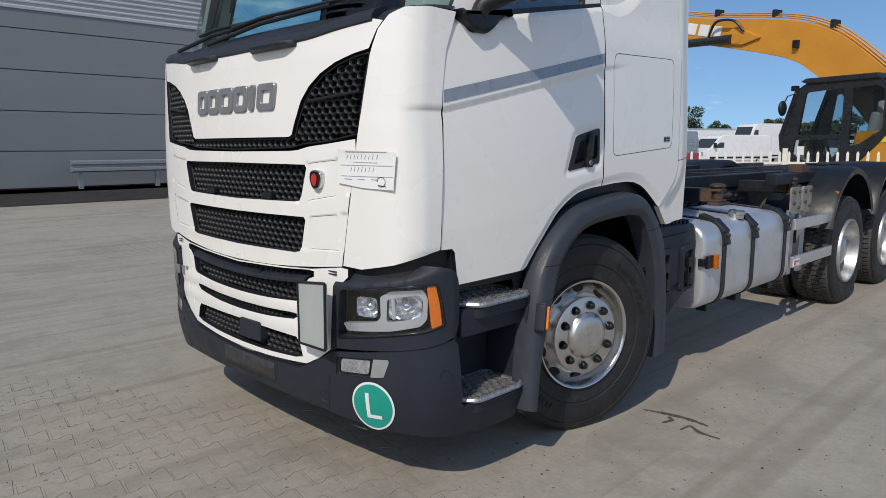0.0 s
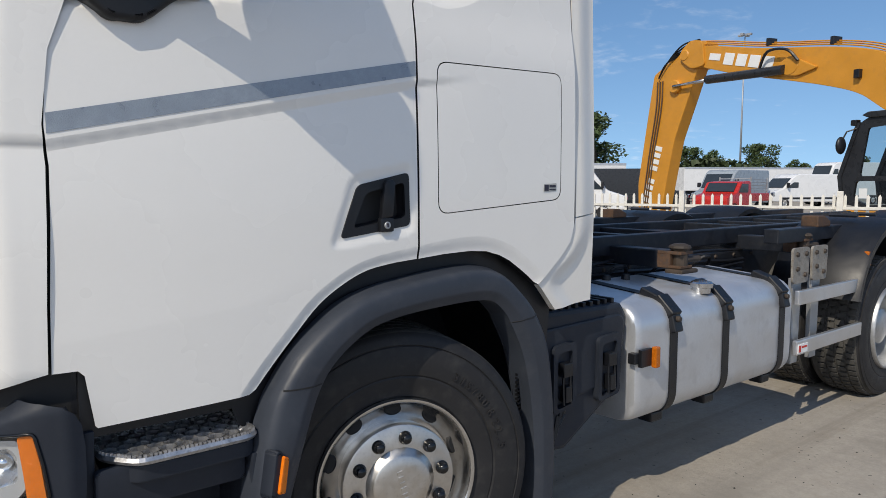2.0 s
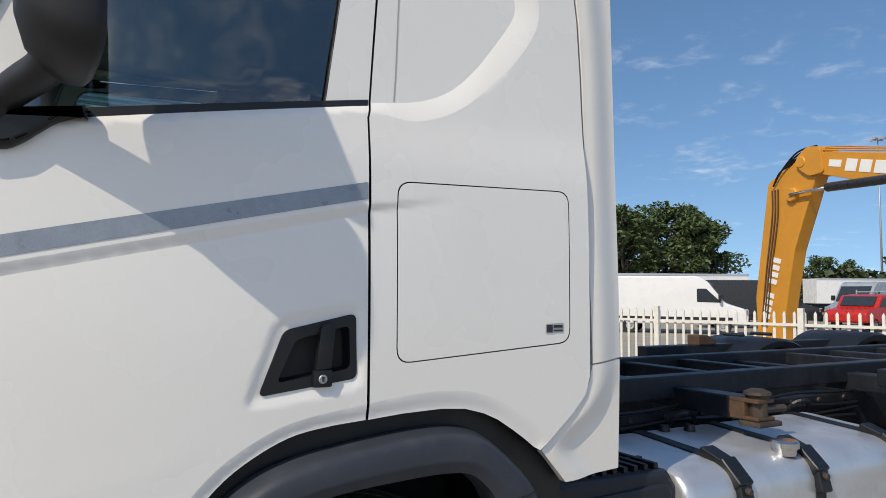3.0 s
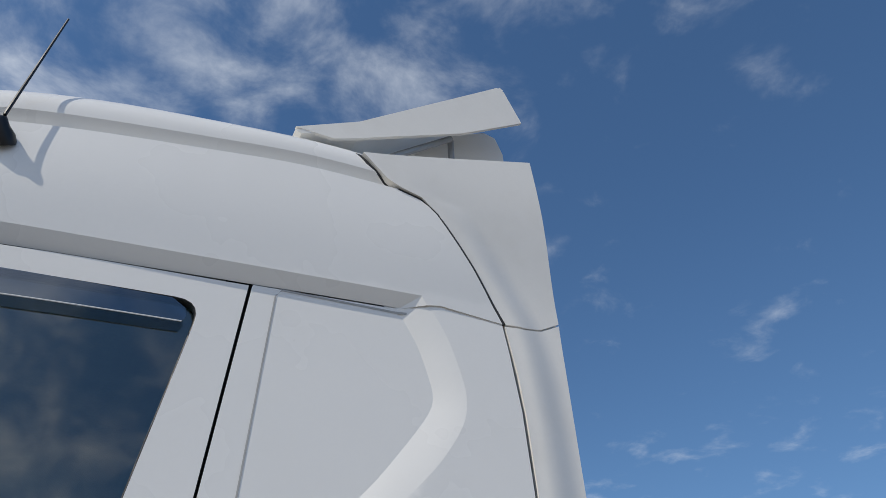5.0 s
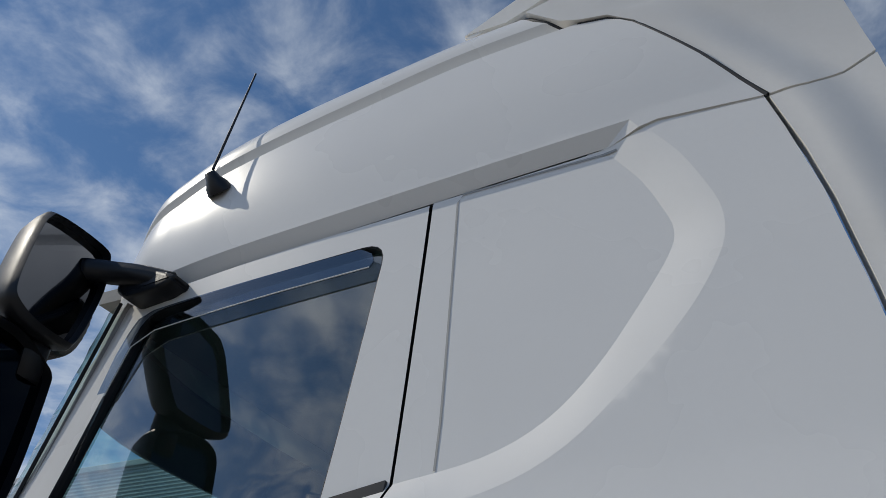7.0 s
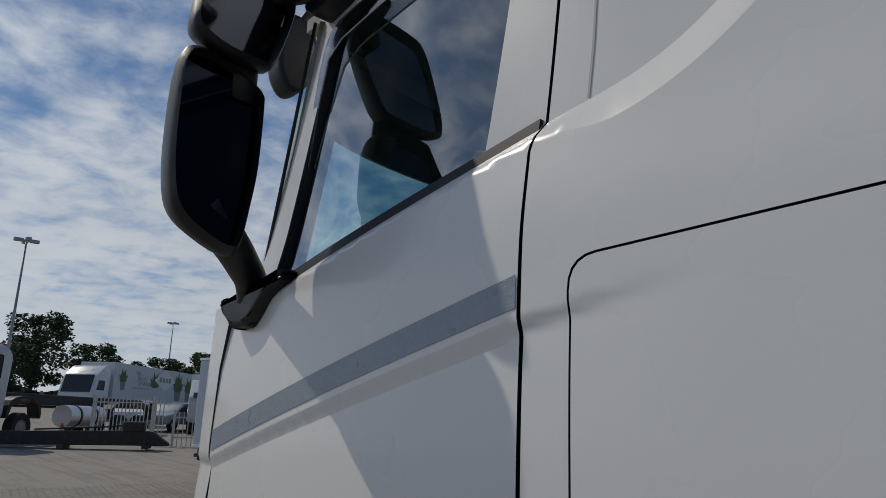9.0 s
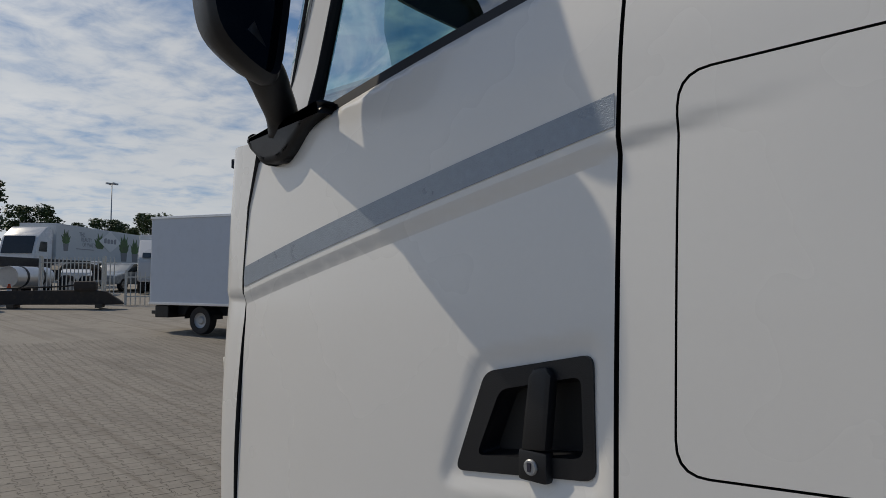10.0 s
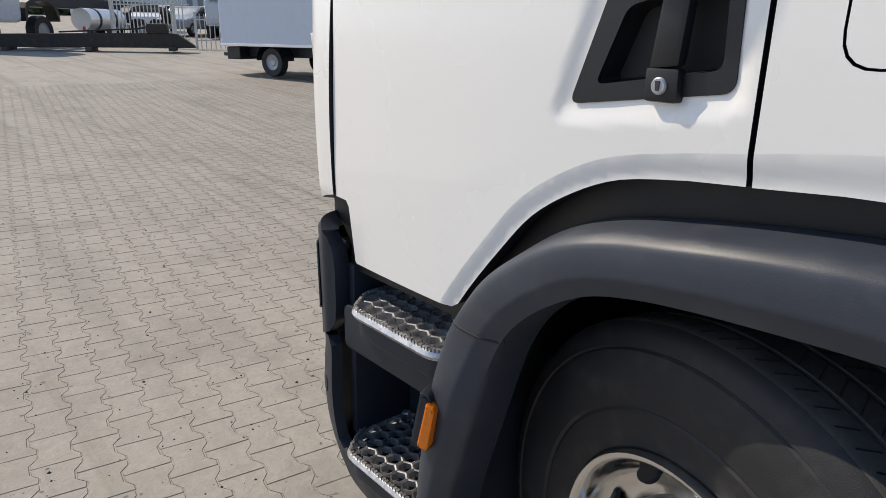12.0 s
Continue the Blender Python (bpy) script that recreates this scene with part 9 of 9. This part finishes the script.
A = tree((54, 47, 0), 10.6, 8.5, 1, "tall dense green tree beyond the vans")
Bt = tree((-96, 18, 0), 11, 9, 2, "broad green tree beyond the far fence")
def again(src, x, y, s, rz, sz=1.0):
    c = copy_thing(src, Matrix.Translation((x, y, rise(x))) @ Matrix.Rotation(rz, 4, "Z") @ Matrix.Diagonal((s, s, s * sz, 1)))
    return c


for k, (x, y, s, sz) in enumerate(((48, 49, 0.96, 1.0), (51, 53, 1.05, 1), (56, 51, 1.03, 1), (57, 46, 0.9, 0.96))):
    again(A if k % 2 else Bt, x, y, s, k * 1.3, sz)
for k, (x, y, s) in enumerate(((84, 56, 0.50), (88.6, 54.6, 0.64), (92, 52.4, 0.62), (93, 46, 0.66), (97, 43, 0.48), (104, 38, 0.5), (110, 30, 0.6), (95, 20, 0.5), (103, 12, 0.62))):
    again(Bt if k % 2 else A, x, y, s, k * 2.1)
for k, (x, y, s) in enumerate(((-86, 21.9, 0.76), (-87.5, 27, 0.60), (-84.7, 29.8, 0.64), (-82, 31, 0.60), (-75.9, 31.3, 0.70), (-74, 33.5, 0.66), (-90, 15, 0.72), (-95, 8, 0.76), (-93, -2, 0.8), (-70, 40, 0.7), (-66, 47, 0.72), (-60, 55, 0.75), (-52, 62, 0.75))):
    again(A if k % 2 else Bt, x, y, s, k * 1.7, 0.86)


def bank(name, label, a, b, h, depth, n, seed):
    """A low bank of bushes between two points."""
    rnd = random.Random(seed)
    a, b = Vector((*a, 0)), Vector((*b, 0))
    verts, faces = [], []
    side = (b - a).normalized().cross((0, 0, 1))
    for _ in range(n):
        t = rnd.random()
        z = h * rnd.random() ** 0.8 * (0.75 + 0.25 * math.sin(t * 41 + math.sin(t * 17)))
        p = a.lerp(b, t) + side * rnd.uniform(-1, 1) * depth * (1 - 0.7 * z / h)
        p.z = z + rise(p.x)
        u = Vector((rnd.gauss(0, 1), rnd.gauss(0, 1), rnd.gauss(0, 0.7))).normalized()
        v = u.cross(Vector((rnd.gauss(0, 1), rnd.gauss(0, 1), 1))).normalized()
        s = rnd.uniform(0.25, 0.6)
        i = len(verts)
        verts += [p - u * s, p + v * s * 0.6, p + u * s, p - v * s * 0.6]
        faces.append((i, i + 1, i + 2, i + 3))
    me = bpy.data.meshes.new(name)
    me.from_pydata([tuple(v) for v in verts], [], faces)
    me.materials.append(M_HEDGE)
    return tagged(new(name, me), label, "hedge", kind="stuff")


bank("hedge_bank", "long low green bank of bushes beyond the vans", (30, 78), (120, 2), 4.6, 4, 16000, 4)
bank("hedge_bank", "low green bushes beyond the far fence", (-98, -20), (-60, 70), 2.8, 4, 12000, 5)

# ---- interlocking paving blocks ahead of the truck ----
BLOCK = [(-0.0958, -0.0808), (-0.0685, -0.0808), (-0.0315, -0.0535), (0.0315, -0.0535), (0.0685, -0.0808), (0.0958, -0.0808)]
BLOCK = BLOCK + [(x, -y) for x, y in BLOCK[::-1]]


def block_shape(rnd):
    """One block: walls, a worn chamfer and a slightly uneven top."""
    n = len(BLOCK)
    jit = [(rnd.uniform(-0.0022, 0.0022), rnd.uniform(-0.0022, 0.0022)) for _ in BLOCK]
    rings = []
    for z, worn in ((-0.03, 0.0), (0.0005, 0.0), (0.0021, 0.0028)):
        rings.append([(x + j[0] - math.copysign(worn, x), y + j[1] - math.copysign(worn, y), z) for (x, y), j in zip(BLOCK, jit)])
    verts = [v for r in rings for v in r] + [(0.04, 0, 0.0065), (-0.04, 0, 0.0065)]
    faces = [(k * n + i, k * n + (i + 1) % n, (k + 1) * n + (i + 1) % n, (k + 1) * n + i) for k in (0, 1) for i in range(n)]
    top = [2 * n + i for i in range(n)]
    faces.append(tuple(top))
    return verts[:-2], faces, [0] * n + [1] * n + [0]


M_BLOCK = ground_material("paving_block", (0.345, 0.312, 0.266), "single")
M_BLOCKS = ground_material("paving_blocks", (0.345, 0.312, 0.266), "many")
M_JOINT = material("dirt_in_joints", (0.185, 0.160, 0.130), 0.9, vary=0.3, scale=3, stain=0.9, tint=(0.33, 0.298, 0.252))
turn = Matrix.Rotation(radians(-8.5), 4, "Z")
rnd = random.Random(31)
shapes = []
for k in range(7):
    me = bpy.data.meshes.new("paver")
    vs, fs, slots = block_shape(rnd)
    me.from_pydata(vs, [], fs)
    me.materials.append(M_BLOCK)
    me.materials.append(M_JOINT)
    me.polygons.foreach_set("material_index", slots)
    shapes.append(me)
rest_v, rest_f, rest_s = [], [], []
loose = 0
for col in range(-40, 104):
    for row in range(-84, 26):
        v, u = col * 0.1375, row * 0.2 + (0.1 if col % 2 else 0.0)
        p = turn @ Vector((u, v, 0))
        bare = 2.6 + 0.5 * math.sin(1.7 * p.x) + 0.4 * math.sin(2.9 * p.x + 1)  # soil lies over the blocks beyond this line
        patch = 0.3 < p.x < 2.9 and 8.0 < p.y < 10.6
        if not patch and not (-15.5 < p.x < -0.9 and -3.2 < p.y < 11.5) or (p.y > bare and p.x > -2.6 - 0.5 * p.y and not patch):
            continue
        m = Matrix.Translation((p.x, p.y, rise(p.x))) @ Matrix.Rotation(math.atan((rise(p.x - 0.1) - rise(p.x + 0.1)) / 0.2), 4, "Y") @ turn @ Matrix.Rotation(rnd.uniform(-0.010, 0.010), 4, "Z") @ Matrix.Rotation(rnd.uniform(-0.004, 0.004), 4, "X") @ Matrix.Rotation(rnd.uniform(-0.004, 0.004), 4, "Y")
        if -3.75 < p.x < -1.42 and -1.05 < p.y < 2.4 and loose < 300:
            o = new("paver", shapes[(row * 5 + col * 3) % 7])
            o.matrix_basis = m
            o.parent = ground
            loose += 1
        else:
            vs, fs, slots = block_shape(rnd)
            rest_s += slots
            k = len(rest_v)
            rest_v += [tuple(m @ Vector(q)) for q in vs]
            rest_f += [tuple(i + k for i in f) for f in fs]
me = bpy.data.meshes.new("paving")
me.from_pydata(rest_v, [], rest_f)
me.materials.append(M_BLOCKS)
me.materials.append(M_JOINT)
me.polygons.foreach_set("material_index", rest_s)
tagged(new("paving", me), "worn interlocking concrete paving blocks", "paving", kind="stuff")

# ---- grit and thin dark streaks on the ground ----
M_GRIT = material("dark_grit", (0.045, 0.040, 0.036), 0.9, vary=0.4, scale=40)
rv, rf = [], []
for k in range(1500):
    near = k % 3
    x, y = (rnd.uniform(-6, -1.4), rnd.uniform(-1.5, 3)) if near else (rnd.uniform(-1.5, 6), rnd.uniform(-2.2, 0.2))
    s = rnd.uniform(0.002, 0.0055) * (1.6 if rnd.random() < 0.08 else 1)
    base = Vector((x, y, rise(x) + (0.002 if x < -1.42 else 0.0)))
    i = len(rv)
    for q in range(5):
        a = q * 1.2566 + rnd.uniform(-0.3, 0.3)
        rv.append(tuple(base + Vector((s * math.cos(a), s * math.sin(a), 0))))
    rv.append(tuple(base + Vector((0, 0, s * 0.9))))
    rf += [(i + q, i + (q + 1) % 5, i + 5) for q in range(5)]
me = bpy.data.meshes.new("grit")
me.from_pydata(rv, [], rf)
me.materials.append(M_GRIT)
tagged(new("grit", me), "dark grit and crumbs scattered on the ground", "grit", kind="stuff")
M_STREAK = material("streak_concrete", (0.10, 0.085, 0.065), 0.45, vary=0.3, scale=30, stain=0.5, tint=(0.2, 0.17, 0.13))
STREAKS = (([(0.52, -0.042), (0.552, -0.159), (0.567, -0.27), (0.553, -0.41)], 0.016), ([(0.42, -0.21), (0.493, -0.23), (0.522, -0.195)], 0.012), ([(0.403, -0.326), (0.482, -0.342), (0.44, -0.418), (0.436, -0.527)], 0.010))
for line, w in STREAKS:
    edge_a, edge_b = [], []
    pts = spline(line, 6)
    for i, p in enumerate(pts):
        a, b = Vector(pts[max(0, i - 1)]), Vector(pts[min(len(pts) - 1, i + 1)])
        d = (b - a).normalized()
        ww = w * (0.25 + math.sin(math.pi * (i + 0.3) / (len(pts) + 0.6))) * rnd.uniform(0.45, 1.15)
        edge_a.append((p[0] - d.y * ww, p[1] + d.x * ww))
        edge_b.append((p[0] + d.y * ww * rnd.uniform(0.5, 1), p[1] - d.x * ww))
    bm = B()
    prism(bm, edge_a + edge_b[::-1], 0.0005, 0.004, "z")
    tagged(part("wet_streak", bm, M_STREAK), "thin dark streak on the concrete", "stain", kind="structure")
